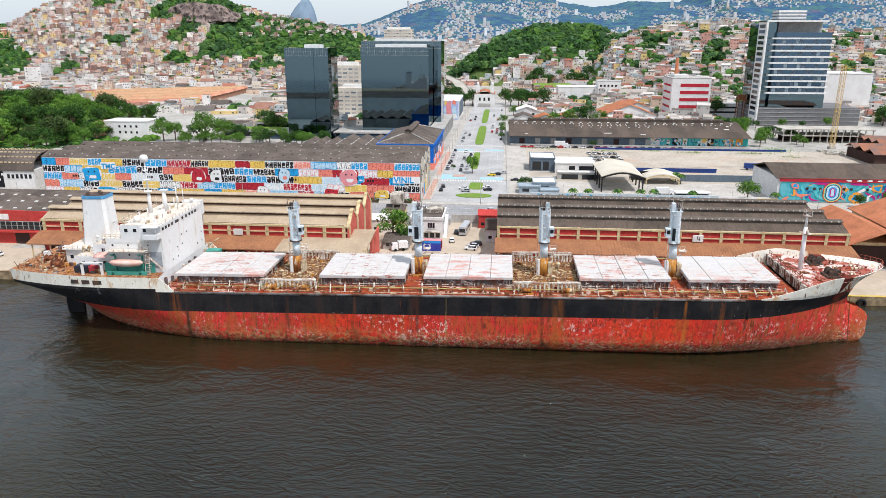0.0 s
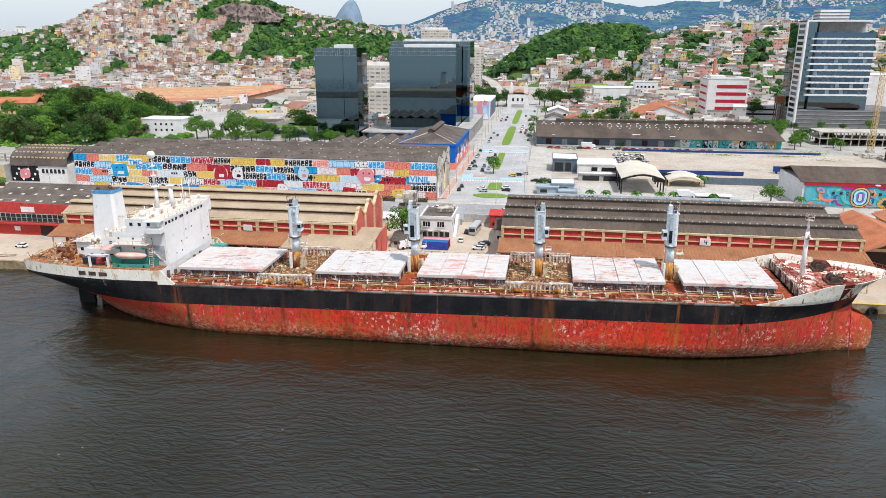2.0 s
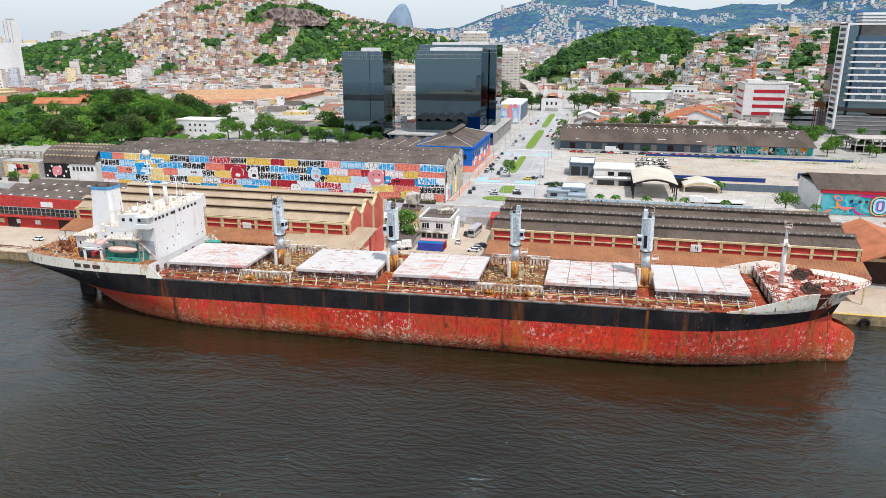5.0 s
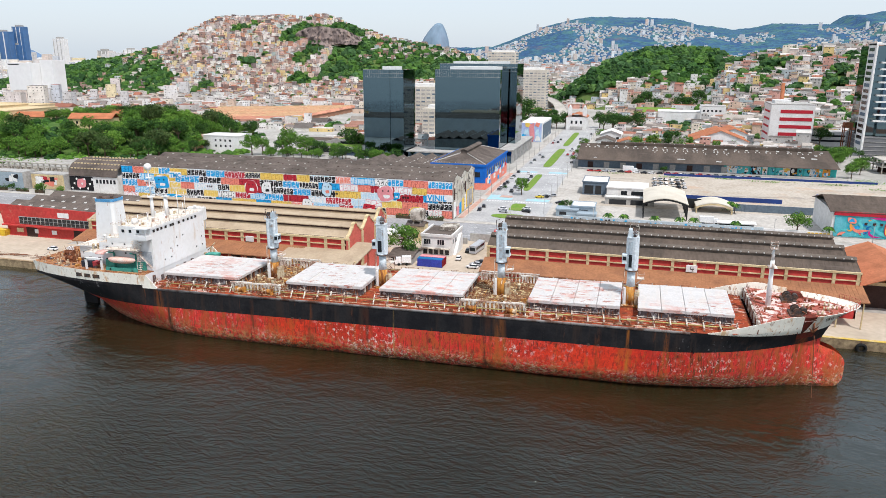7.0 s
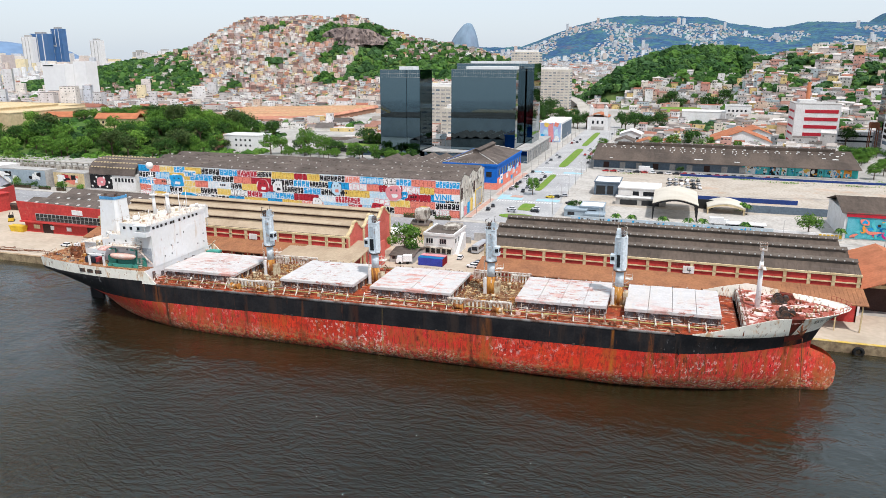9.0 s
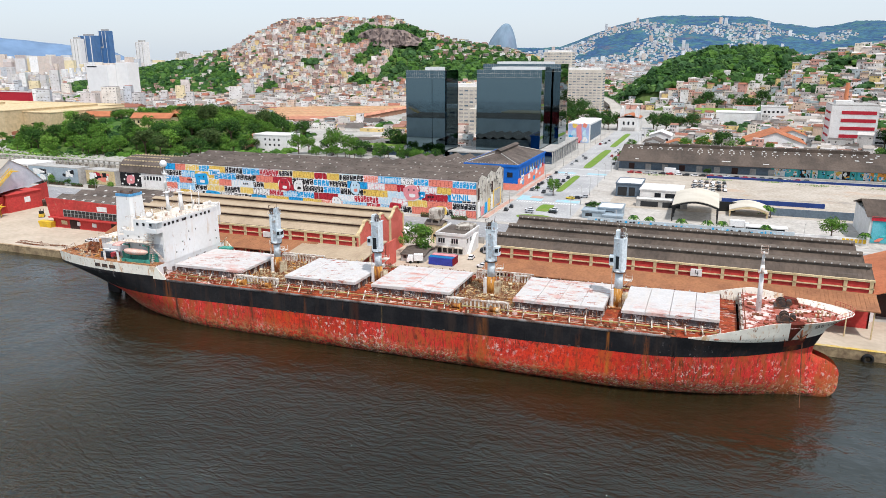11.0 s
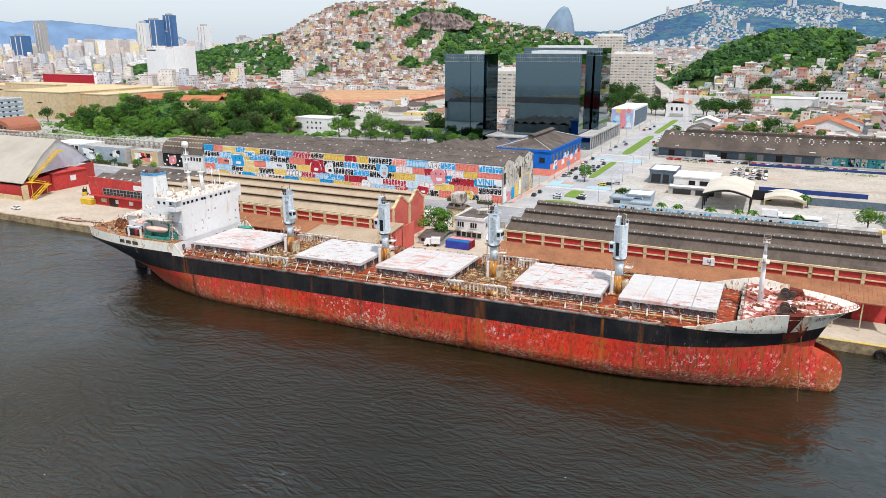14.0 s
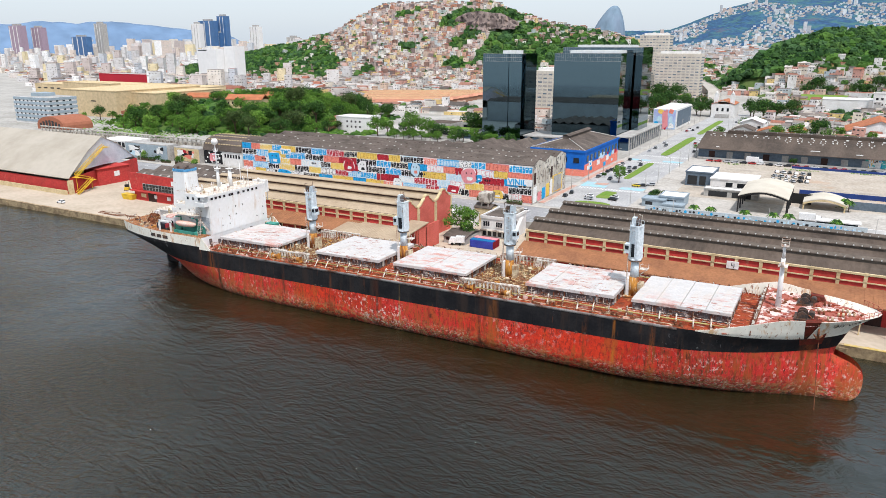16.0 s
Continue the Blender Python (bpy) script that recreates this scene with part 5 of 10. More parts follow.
slate_wall = mat("blue_grey_cladding", (0.13, 0.17, 0.21), 0.7, second=(0.10, 0.13, 0.17), amount=0.6, scale=0.2, fine=1.0)
teal_wall = mat("turquoise_wall", (0.05, 0.40, 0.38), 0.8, second=(0.04, 0.28, 0.30), amount=0.6, scale=0.2)
blue_wall = mat("bright_blue_wall", (0.012, 0.13, 0.50), 0.7, second=(0.01, 0.09, 0.36), amount=0.6, scale=0.3)
tent_white = mat("cream_membrane", (0.42, 0.375, 0.31), 0.6, second=(0.33, 0.29, 0.23), amount=0.7, scale=0.05, fine=0.3, grain=0.25)
canopy_white = mat("white_canopy_membrane", (0.60, 0.55, 0.46), 0.7, second=(0.50, 0.45, 0.37), amount=0.7, scale=0.12, grain=0.3)
tent_grey = mat("pale_blue_grey_cladding", (0.60, 0.61, 0.66), 0.7, second=(0.40, 0.43, 0.49), amount=0.5, scale=0.2)
yellow_paint = mat("yellow_paint", (0.70, 0.46, 0.03), 0.6, second=(0.50, 0.30, 0.04), amount=0.6, scale=0.5)
black_paint = mat("black_paint", (0.02, 0.02, 0.02), 0.6)
grass = mat("lawn", (0.13, 0.24, 0.035), 0.95, second=(0.20, 0.24, 0.06), amount=0.7, scale=0.25, fine=2.0, bump=0.4)
line_white = mat("road_marking_white", (0.70, 0.70, 0.68), 0.8, second=(0.5, 0.5, 0.5), amount=0.6, scale=0.6)
lane_blue = mat("pale_blue_crossing", (0.28, 0.52, 0.60), 0.85, second=(0.40, 0.46, 0.48), amount=0.8, scale=0.4)
path_pink = mat("pink_paving", (0.48, 0.28, 0.22), 0.85, second=(0.50, 0.38, 0.32), amount=0.7, scale=0.3)
sky_glass = bpy.data.materials.new("mirror_glass_facade")
sky_glass.use_nodes = True
_p = sky_glass.node_tree.nodes["Principled BSDF"]
_p.inputs["Base Color"].default_value = (0.135, 0.20, 0.235, 1)
_p.inputs["Metallic"].default_value = 1.0
_p.inputs["Roughness"].default_value = 0.03
office_glass = bpy.data.materials.new("blue_office_glass")
office_glass.use_nodes = True
_p = office_glass.node_tree.nodes["Principled BSDF"]
_p.inputs["Base Color"].default_value = (0.11, 0.17, 0.24, 1)
_p.inputs["Metallic"].default_value = 1.0
_p.inputs["Roughness"].default_value = 0.06


def sheds(name, label, x0, x1, y0, y1, z_eave, spans, rise, roof_m, wall_m, gable_over=0.0, gable_m=None):
    """Warehouse of parallel gabled spans along x; returns its root with walls and roofs."""
    t = thing(name, (0, 0, 0), label, "warehouse")
    m = Mesh()
    d = (y1 - y0) / spans
    m.box(x0, x1, y0, y0 + 0.4, G, z_eave)
    m.make("wall_front", wall_m, t)
    Mesh().box(x0, x1, y1 - 0.4, y1, G, z_eave).make("wall_back", wall_m, t)
    for x, s in ((x0, 1), (x1, -1)):
        m = Mesh()
        prof = [(y0, G)]
        for k in range(spans):
            prof += [(y0 + k * d, z_eave), (y0 + (k + 0.5) * d, z_eave + rise + gable_over)]
        prof += [(y1, z_eave), (y1, G)]
        m.loft([[(x, y, z) for y, z in prof], [(x + 0.4 * s, y, z) for y, z in prof]], smooth=False)
        m.make("wall_gable", gable_m or (wall_coral if roof_m is roof_cream else wall_m), t)
    for k in range(spans):
        Mesh().roof(x0, x1, y0 + k * d, y0 + (k + 1) * d, z_eave + 0.15, rise, mi=0, over=0.05).make("roof", roof_m, t)
    return t, d


def ridge_monitor(t, x0, x1, y, z, mats, step, w=2.2, h=1.3):
    m = Mesh()
    m.box(x0, x1, y - w / 2, y + w / 2, z - 0.8, z + h)
    m.roof(x0, x1, y - w / 2, y + w / 2, z + h, 0.5, over=0.35)
    r = m.make("ridge_monitor", mats[0], t)
    if mats[0] is roof_cream:
        # dark strip drawn as the shadow line under the monitor eaves
        Mesh().box(x0 + 0.2, x1 - 0.2, y - w / 2 - 0.06, y - w / 2 + 0.02, z + 0.1, z + h - 0.25).make("louvre_strip", dark_void, r)
    n = int((x1 - x0) / step)
    b = Mesh()
    for i in range(n):
        x = x0 + (i + 0.5) * (x1 - x0) / n
        b.box(x - 0.16, x + 0.16, y - w / 2 - 0.40, y - w / 2 - 0.1, z + h - 0.12, z + h + 0.2)
    tagged(b.make("ridge_vent_strip", mats[1], r), kind="stuff")


def sheet_joints(t, x0, x1, step, slopes, mt, name="sheet_joints"):
    """Raised joints running down roof slopes: (y low, z low, y high, z high)."""
    m = Mesh()
    q = random.Random(int(x1 - x0))
    for y0, z0, y1, z1 in slopes:
        x = x0 + step
        while x < x1:
            w = q.uniform(0.03, 0.07)
            m.loft([[(x - w, y, z - 0.05), (x + w, y, z - 0.05), (x + w, y, z + 0.07), (x - w, y, z + 0.07)] for y, z in ((y0, z0), (y1, z1))], smooth=False)
            x += step * q.uniform(0.9, 1.1)
    return tagged(m.make(name, mt, t), kind="stuff")


pale_dot = mat("pale_vent_cap", (0.50, 0.49, 0.46), 0.7)

# quay warehouse with the dark roof
wr, dR = sheds("quay_warehouse", "long red brick warehouse with a dark multi-ridge roof beside the quay", 1.5, 103.5, 208, 247, 15.6, 3, 2.1, roof_dark, wall_red)
for k in range(3):
    ridge_monitor(wr, 2.0, 103.0, 208 + (k + 0.5) * dR, 17.5, (roof_grey, pale_dot), 2.0, h=0.9)
pil = Mesh().box(-0.42, 0.42, -0.3, 0.05, 8.5, 16.3).make("pilaster", wall_cream, wr)
pil.location = (2.0, 208, 0)
for i in range(1, 18):
    clone(pil, wr, (2.0 + i * 5.93, 208, 0))
Mesh().box(1.5, 103.5, 207.7, 208, 13.7, 14.0).make("cornice", wall_cream, wr)
Mesh().box(1.5, 103.5, 207.6, 208.2, 15.7, 16.2).make("eaves_band", wall_cream, wr)
m = Mesh()
m.loft([[(1.0, 199.4, 10.6), (104, 199.4, 10.6), (104, 199.4, 10.3), (1.0, 199.4, 10.3)], [(1.0, 207.7, 12.7), (104, 207.7, 12.7), (104, 207.7, 12.4), (1.0, 207.7, 12.4)]], smooth=False)
m.make("canopy", canopy_brown, wr, "rust-brown sloping canopy")
for i in range(18):
    Mesh().box(-0.15, 0.15, -0.15, 0.15, G, 10.5).make("canopy_post", wall_cream, wr).location = (2.0 + i * 5.93, 200, 0)
# doors are flat panels in the interior-shade colour
for i in range(17):
    if i % 3 != 1:
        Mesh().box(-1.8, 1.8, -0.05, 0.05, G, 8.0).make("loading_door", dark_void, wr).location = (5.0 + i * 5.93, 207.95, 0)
Mesh().box(59, 62, 207.3, 207.6, 12.9, 14.9).make("dock_number_board", white_wall, wr, "white board with a number")
nb = Mesh()
nb.box(60.2, 60.35, 207.24, 207.3, 13.7, 14.6)
nb.box(60.2, 61.1, 207.24, 207.3, 13.7, 13.85)
nb.box(60.8, 60.95, 207.24, 207.3, 13.2, 14.4)
nb.make("board_figure", black_paint, wr)

sheet_joints(wr, 1.5, 103.5, 1.15, [(208 + k * dR, 15.75, 208 + (k + 0.5) * dR, 17.85) for k in range(3)], roof_dark)
sheet_joints(wr, 1.0, 104, 1.0, [(199.5, 10.62, 207.6, 12.68)], canopy_brown, "canopy_joints")
# quay warehouse with the cream roof and ornate gables
wl, dL = sheds("cream_roofed_warehouse", "long red warehouse with cream ridged roof and ornate gables", -142, -44, 207, 243, 15.0, 3, 2.3, roof_cream, wall_red)
for k in range(3):
    y = 207 + (k + 0.5) * dL
    ridge_monitor(wl, -141.5, -44.5, y, 17.2, (roof_cream, roof_cream), 5.0, w=3.4, h=0.9)
    # dark strip painted in for the shadow along each roof valley
    Mesh().box(-141, -45, 207 + k * dL + 0.3, 207 + k * dL + 1.3, 15.2, 15.42).make("valley_gutter", dark_void, wl)
pil = Mesh().box(-0.5, 0.5, -0.3, 0.05, 8.5, 15.2).make("pilaster", wall_cream, wl)
pil.location = (-141, 207, 0)
for i in range(1, 17):
    clone(pil, wl, (-141 + i * 6.0, 207, 0))
Mesh().box(-142, -44, 206.7, 207, 13.0, 13.3).make("cornice", wall_cream, wl)
Mesh().box(-142, -44, 206.6, 207.2, 14.8, 15.4).make("eaves_band", wall_cream, wl)
m = Mesh()
m.loft([[(-142.5, 199.0, 9.6), (-58, 199.0, 9.6), (-58, 199.0, 9.3), (-142.5, 199.0, 9.3)], [(-142.5, 206.8, 11.8), (-58, 206.8, 11.8), (-58, 206.8, 11.5), (-142.5, 206.8, 11.5)]], smooth=False)
m.make("canopy", canopy_brown, wl, "rust-brown sloping canopy")
for i in range(15):
    Mesh().box(-0.15, 0.15, -0.15, 0.15, G, 9.5).make("canopy_post", wall_cream, wl).location = (-141 + i * 5.9, 199.6, 0)
# shade-coloured door panels under this canopy too
for i in range(16):
    if i % 3 != 2:
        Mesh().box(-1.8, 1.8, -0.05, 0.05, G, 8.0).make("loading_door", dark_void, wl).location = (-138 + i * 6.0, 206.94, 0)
for x in (-78, -118):
    Mesh().box(x - 1.4, x + 1.4, 206.2, 206.6, 12.0, 13.8).make("dock_number_board", white_wall, wl, "white board with a number")
for k in range(3):
    yc = 207 + (k + 0.5) * dL
    prof = [(-6.0, 14.6), (-5.6, 15.6), (-4.0, 16.2), (-2.6, 17.4), (-1.6, 17.8), (-1.4, 18.6), (-0.6, 18.9), (0.6, 18.9), (1.4, 18.6), (1.6, 17.8), (2.6, 17.4), (4.0, 16.2), (5.6, 15.6), (6.0, 14.6)]
    prof = [(y * dL / 12.0, z) for y, z in prof]
    m = Mesh().loft([[(x, yc + y, z) for y, z in [(dL / 2, G)] + prof[::-1] + [(-dL / 2, G)]] for x in (-44.0, -43.3)], smooth=False)
    m.make("curved_gable", wall_coral, wl, "curved red gable with cream coping")
    c = Mesh().loft([[(-44.1, yc + y, z - 0.1), (-43.1, yc + y, z - 0.1), (-43.1, yc + y * 1.02, z + 0.45), (-44.1, yc + y * 1.02, z + 0.45)] for y, z in prof], smooth=False)
    c.make("gable_coping", wall_cream, wl)
    for y in (-dL / 2 + 0.4, dL / 2 - 0.4):
        Mesh().box(-43.4, -43.0, yc + y - 0.35, yc + y + 0.35, G, 15.2).make("gable_pilaster", wall_cream, wl)
sheet_joints(wl, -142, -44, 1.3, [(207 + k * dL, 15.15, 207 + (k + 0.5) * dL, 17.45) for k in range(3)], roof_cream)
sheet_joints(wl, -142.5, -58, 1.1, [(199.1, 9.62, 206.7, 11.78)], canopy_brown, "canopy_joints")
# open cream shed against its front
cs = thing("open_shed", (0, 0, 0), "cream corrugated open shed before the warehouse", "shed")
m = Mesh()
m.loft([[(-63.5, 195.5, 10.3), (-36.5, 195.5, 10.3), (-36.5, 195.5, 10.0), (-63.5, 195.5, 10.0)], [(-63.5, 214.5, 12.4), (-36.5, 214.5, 12.4), (-36.5, 214.5, 12.1), (-63.5, 214.5, 12.1)]], smooth=False)
m.make("roof", roof_cream, cs)
sheet_joints(cs, -63.5, -36.5, 0.9, [(195.6, 10.32, 214.4, 12.38)], roof_cream)
for i in range(5):
    Mesh().box(-0.2, 0.2, -0.2, 0.2, G, 10.2).make("post", wall_cream, cs).location = (-63 + i * 6.4, 196.2, 0)
for i in range(4):
    Mesh().box(-0.2, 0.2, -0.2, 0.2, G, 11.0).make("post", wall_cream, cs).location = (-37, 197 + i * 5.5, 0)
Mesh().box(-37.2, -36.8, 207.5, 222, G, 11.4).make("side_wall", wall_coral, cs)

# red office building with brown saw roofs
rb = thing("red_port_building", (0, 0, 0), "two-storey red building with a strip of windows and brown roof", "building")
Mesh().box(-197, -146, 216, 246, G, 14.2).make("body", wall_red, rb)
rb.location = (5.0, 4.0, 0.0)
for k in range(3):
    Mesh().roof(-197, -146, 217 + k * 10, 227 + k * 10, 14.1, 2.0, over=0.02).make("roof", roof_brown, rb)
sk = Mesh()
for k in range(3):
    for i in range(9):
        x = -193 + i * 5.2 + k
        sk.loft([[(x, 218.2 + k * 10, 14.62), (x + 1.2, 218.2 + k * 10, 14.62), (x + 1.2, 219.6 + k * 10, 14.92), (x, 219.6 + k * 10, 14.92)], [(x, 218.1 + k * 10, 14.75), (x + 1.2, 218.1 + k * 10, 14.75), (x + 1.2, 219.5 + k * 10, 15.05), (x, 219.5 + k * 10, 15.05)]], smooth=False)
tagged(sk.make("skylights", pale_dot, rb), kind="stuff")
Mesh().box(-190.5, -152.5, 215.55, 216.02, 8.0, 11.0).make("window_band", grey_wall, rb)
for i in range(19):
    for z in (8.2, 9.6):
        Mesh().box(-0.82, 0.82, 215.45, 215.56, z, z + 1.2).make("pane", glass_dark, rb).location = (-189.4 + i * 2.0, 0, 0)
Mesh().loft([[(-198.2, y, 7.6), (-146, y, 7.6), (-146, y, 14.3), (-199.6, y, 15.4)] for y in (215.6, 216.0)], smooth=False).make("facade_parapet", wall_red, rb)
for x_, w_, m_ in ((-192.5, 3.0, wall_cream), (-184.0, 1.6, white_wall), (-176.0, 2.2, white_wall)):
    Mesh().box(x_, x_ + w_, 215.8, 216.0, 4.6, 6.2).make("notice_board", m_, rb)
for x0 in (-188, -166, -156):
    Mesh().box(x0, x0 + 5, 215.9, 216.02, G, 7.2).make("doorway", dark_void, rb)
Mesh().box(-198.2, -145.7, 214.6, 216, 7.2, 7.7).make("ledge", wall_red, rb)
Mesh().box(-172, -167, 215.4, 215.6, 11.5, 13.4).make("sign_board", white_wall, rb)

# big gabled storage tent
tn_ = thing("storage_tent", (0, 0, 0), "large cream membrane storage hall with red base walls", "warehouse")
TX, TY0, TY1, SKEW = -227.0, 213.0, 268.0, 0.42
ym = (TY0 + TY1) / 2
m = Mesh()
prof = [(TY0 - 0.6, 10.6), (TY0 + 3, 13.0), (ym - 12, 21.0), (ym, 26.2), (ym + 12, 21.0), (TY1 - 3, 12.4), (TY1 + 0.6, 9.6)]
ring = prof + [(y, z - 0.3) for y, z in reversed(prof)]
m.loft([[(x - (y - TY0) * sk__, y, z) for y, z in ring] for x, sk__ in ((TX, SKEW), (-460, 0.0))], smooth=False)
m.make("membrane_roof", tent_white, tn_, "cream stretched membrane roof")
g_ = Mesh().loft([[(TX - o - (y - TY0) * SKEW, y, z - 0.35) for y, z in prof[1:-1]] for o in (0.3, 0.6)], smooth=False)
g_.make("gable_cladding", tent_grey, tn_)
Mesh().box(-460, TX, TY0, TY0 + 0.4, G, 9.2).make("base_wall", wall_red, tn_)
Mesh().box(-460, TX, TY0 - 2.2, TY0 - 1.9, G, 5.2).make("barrier_wall", wall_cream, tn_)
Mesh().loft([[(TX - o - (y - TY0) * SKEW, y, zz) for y, zz in ((TY0, G), (TY1, G), (TY1, 10.8), (TY0, 10.8))] for o in (0.0, 0.4)], smooth=False).make("end_wall", wall_red, tn_)
Mesh().box(TX - 0.6, TX + 0.5, TY0 - 1.2, TY0 + 1.2, G, 9.6).make("corner_pier", wall_cream, tn_)
Mesh().box(TX - 17, TX - 6.5, 232, 250, G, 11.0).make("annex", wall_red, tn_)
Mesh().box(TX - 17.2, TX - 6, 231.5, 250.5, 11.0, 11.3).make("annex_roof", wall_red, tn_)
Mesh().box(TX - 6.5, TX - 6.38, 241, 244, 6.5, 9.0).make("annex_sign", white_wall, tn_)
st = Mesh()
for ya, za, yb, zb, off in ((1.0, G, 12.5, 7.6, 2.4), (12.5, 7.6, 3.0, 10.6, 0.5), (3.0, 10.6, 26.0, 21.0, 0.5)):
    n = int(abs(zb - za) / 0.36)
    for k in range(n):
        y, z = TY0 + ya + (yb - ya) * k / n, za + 0.2 + (zb - za) * k / n
        st.box(TX + off - (y - TY0) * SKEW, TX + off + 1.8 - (y - TY0) * SKEW, y, y + 0.7, z, z + 0.12)
    for o in (off, off + 1.8):
        for dz in (0, 1.1):
            st.tube((TX + o - ya * SKEW, TY0 + ya, za + 0.2 + dz), (TX + o - yb * SKEW, TY0 + yb, zb + 0.2 + dz), 0.16, n=5)
for y, z in ((12.5, 7.6), (2.2, 10.6), (26.2, 21.0)):
    st.box(TX + 0.4 - y * SKEW, TX + 4.3 - y * SKEW, TY0 + y - 0.6, TY0 + y + 1.6, z, z + 0.18)
for y, z in ((12.8, 7.6), (2.4, 10.6)):
    st.tube((TX + 2.4 - y * SKEW, TY0 + y, G), (TX + 2.4 - y * SKEW, TY0 + y, z), 0.14, n=5)
st.make("outside_stair", yellow_paint, tn_, "yellow steel stair climbing the gable")

# mural building
mb, dM = sheds("mural_warehouse", "long warehouse covered in colourful lettering murals, brown roof", -198.5, -31.5, 294.5, 336, 19.8, 3, 2.0, roof_brown, white_wall, gable_m=graffiti_wall)
rnd = random.Random(21)
PAINT = [mat("mural_" + n_, c, 0.75, scale=0.4, amount=0.35) for n_, c in (
    ("red", (0.46, 0.03, 0.045)), ("yellow", (0.78, 0.54, 0.12)), ("sky", (0.02, 0.34, 0.68)), ("coral", (0.80, 0.25, 0.18)), ("white", (0.80, 0.80, 0.78)),
    ("black", (0.02, 0.02, 0.022)), ("pale_blue", (0.50, 0.68, 0.78)), ("pink", (0.74, 0.28, 0.30)),
    ("deep_red", (0.19, 0.012, 0.02)), ("mustard", (0.52, 0.30, 0.05)), ("deep_sky", (0.01, 0.15, 0.36)), ("brick_coral", (0.50, 0.12, 0.09)), ("magenta", (0.52, 0.03, 0.22)), ("aqua", (0.10, 0.52, 0.55)), ("orange", (0.80, 0.34, 0.06)), ("pale_yellow", (0.82, 0.68, 0.34)))]


def blob(m, cx, cz, w, h, y, mi, n=14, wob=0.18, rnd=rnd):
    """A rounded painted shape on a wall that faces -y."""
    ph = rnd.uniform(0, 6.28)
    k = rnd.choice((2, 3, 3, 4))
    pts = []
    for i in range(n):
        a = 2 * math.pi * i / n
        r = 1 + wob * math.sin(k * a + ph)
        c, s = math.cos(a), math.sin(a)
        e = 0.62
        pts.append((cx + w / 2 * r * math.copysign(abs(c) ** e, c), y, cz + h / 2 * r * math.copysign(abs(s) ** e, s)))
    m.face(pts, mi)


def bars_panel(x0, x1, z0, z1, y, parent, seed, bg, fg, line):
    """One mural panel: a ground colour and a row of fat, tightly packed strokes with thin outlines."""
    q = random.Random(seed)
    m = Mesh()
    m.face([(x0, y, z0), (x1, y, z0), (x1, y, z1), (x0, y, z1)], bg)
    n = max(3, int((x1 - x0) / ((z1 - z0) * q.uniform(0.42, 0.66))))
    w = (x1 - x0 - 0.1) / n
    slant = q.uniform(-0.16, 0.16)
    for i in range(n):
        cx = x0 + 0.05 + (i + 0.5) * w
        cz = (z0 + z1) / 2 + q.uniform(-0.15, 0.15)
        h = (z1 - z0) * q.uniform(0.86, 0.98)
        ring = []
        for a in range(10):
            t = 2 * math.pi * (a + 0.5) / 10
            c, s_ = math.cos(t), math.sin(t)
            r = q.uniform(0.9, 1.04)
            ring.append((w / 2 * r * math.copysign(abs(c) ** 0.35, c), h / 2 * r * math.copysign(abs(s_) ** 0.35, s_)))
        for grow, dy, mi in ((1.05, 0.02, line), (0.92, 0.04, fg)):
            m.face([(cx + u * grow + slant * v, y - dy, cz + v * grow) for u, v in ring], mi)
        for k in range(2):
            up = (-1, 1)[k]
            kind = q.random()
            if kind < 0.4:           # a notch from the edge
                a, b, u, v = w * 0.07, h * 0.18, q.uniform(-0.12, 0.12) * w, up * h * 0.33
            elif kind < 0.75:        # a small counter
                a, b, u, v = w * q.uniform(0.09, 0.16), h * 0.06, q.uniform(-0.08, 0.08) * w, up * h * 0.2
            else:                    # a side cut
                a, b, u, v = w * 0.2, h * 0.045, up * w * 0.3, q.uniform(-0.2, 0.2) * h
            u += slant * v
            m.face([(cx + u - a, y - 0.06, cz + v - b), (cx + u + a, y - 0.06, cz + v - b), (cx + u + a * 0.8, y - 0.06, cz + v + b), (cx + u - a * 1.1, y - 0.06, cz + v + b)], line)
    tagged(m.make("mural_panel", PAINT, parent), kind="stuff")


for cx, cz, w, h, c, c2 in ((-176, 12.5, 8, 6, 2, 4), (-62, 13, 7.5, 6.5, 7, 4), (-70, 6.2, 6, 3.6, 0, 4), (-100, 6.2, 5, 4.5, 4, 6), (-90, 13.5, 4.6, 6, 6, 3), (-128, 12.5, 6, 6, 0, 4), (-48, 6, 6, 3.6, 1, 4), (-170, 5.5, 9, 3, 2, 6), (-120, 12.5, 5, 5.5, 4, 5), (-57, 12.5, 3, 3, 2, 4)):
    m = Mesh()
    blob(m, cx, cz, w * 1.04, h * 1.04, 294.26, 5 if c in (4, 6) else 4, n=18, wob=0.10)
    blob(m, cx, cz, w, h, 294.23, c, n=18, wob=0.10)
    blob(m, cx + w * 0.05, cz - h * 0.18, w * 0.4, h * 0.25, 294.20, c2, n=14, wob=0.1)
    for k in (-1, 1):
        blob(m, cx + k * w * 0.17, cz + h * 0.2, w * 0.09, h * 0.12, 294.17, 5, n=9, wob=0.0)
    m.make("mural_figure", PAINT, mb)
rows = 5
zs = [19.5 - 3.15 * k for k in range(rows + 1)]
seed = 0
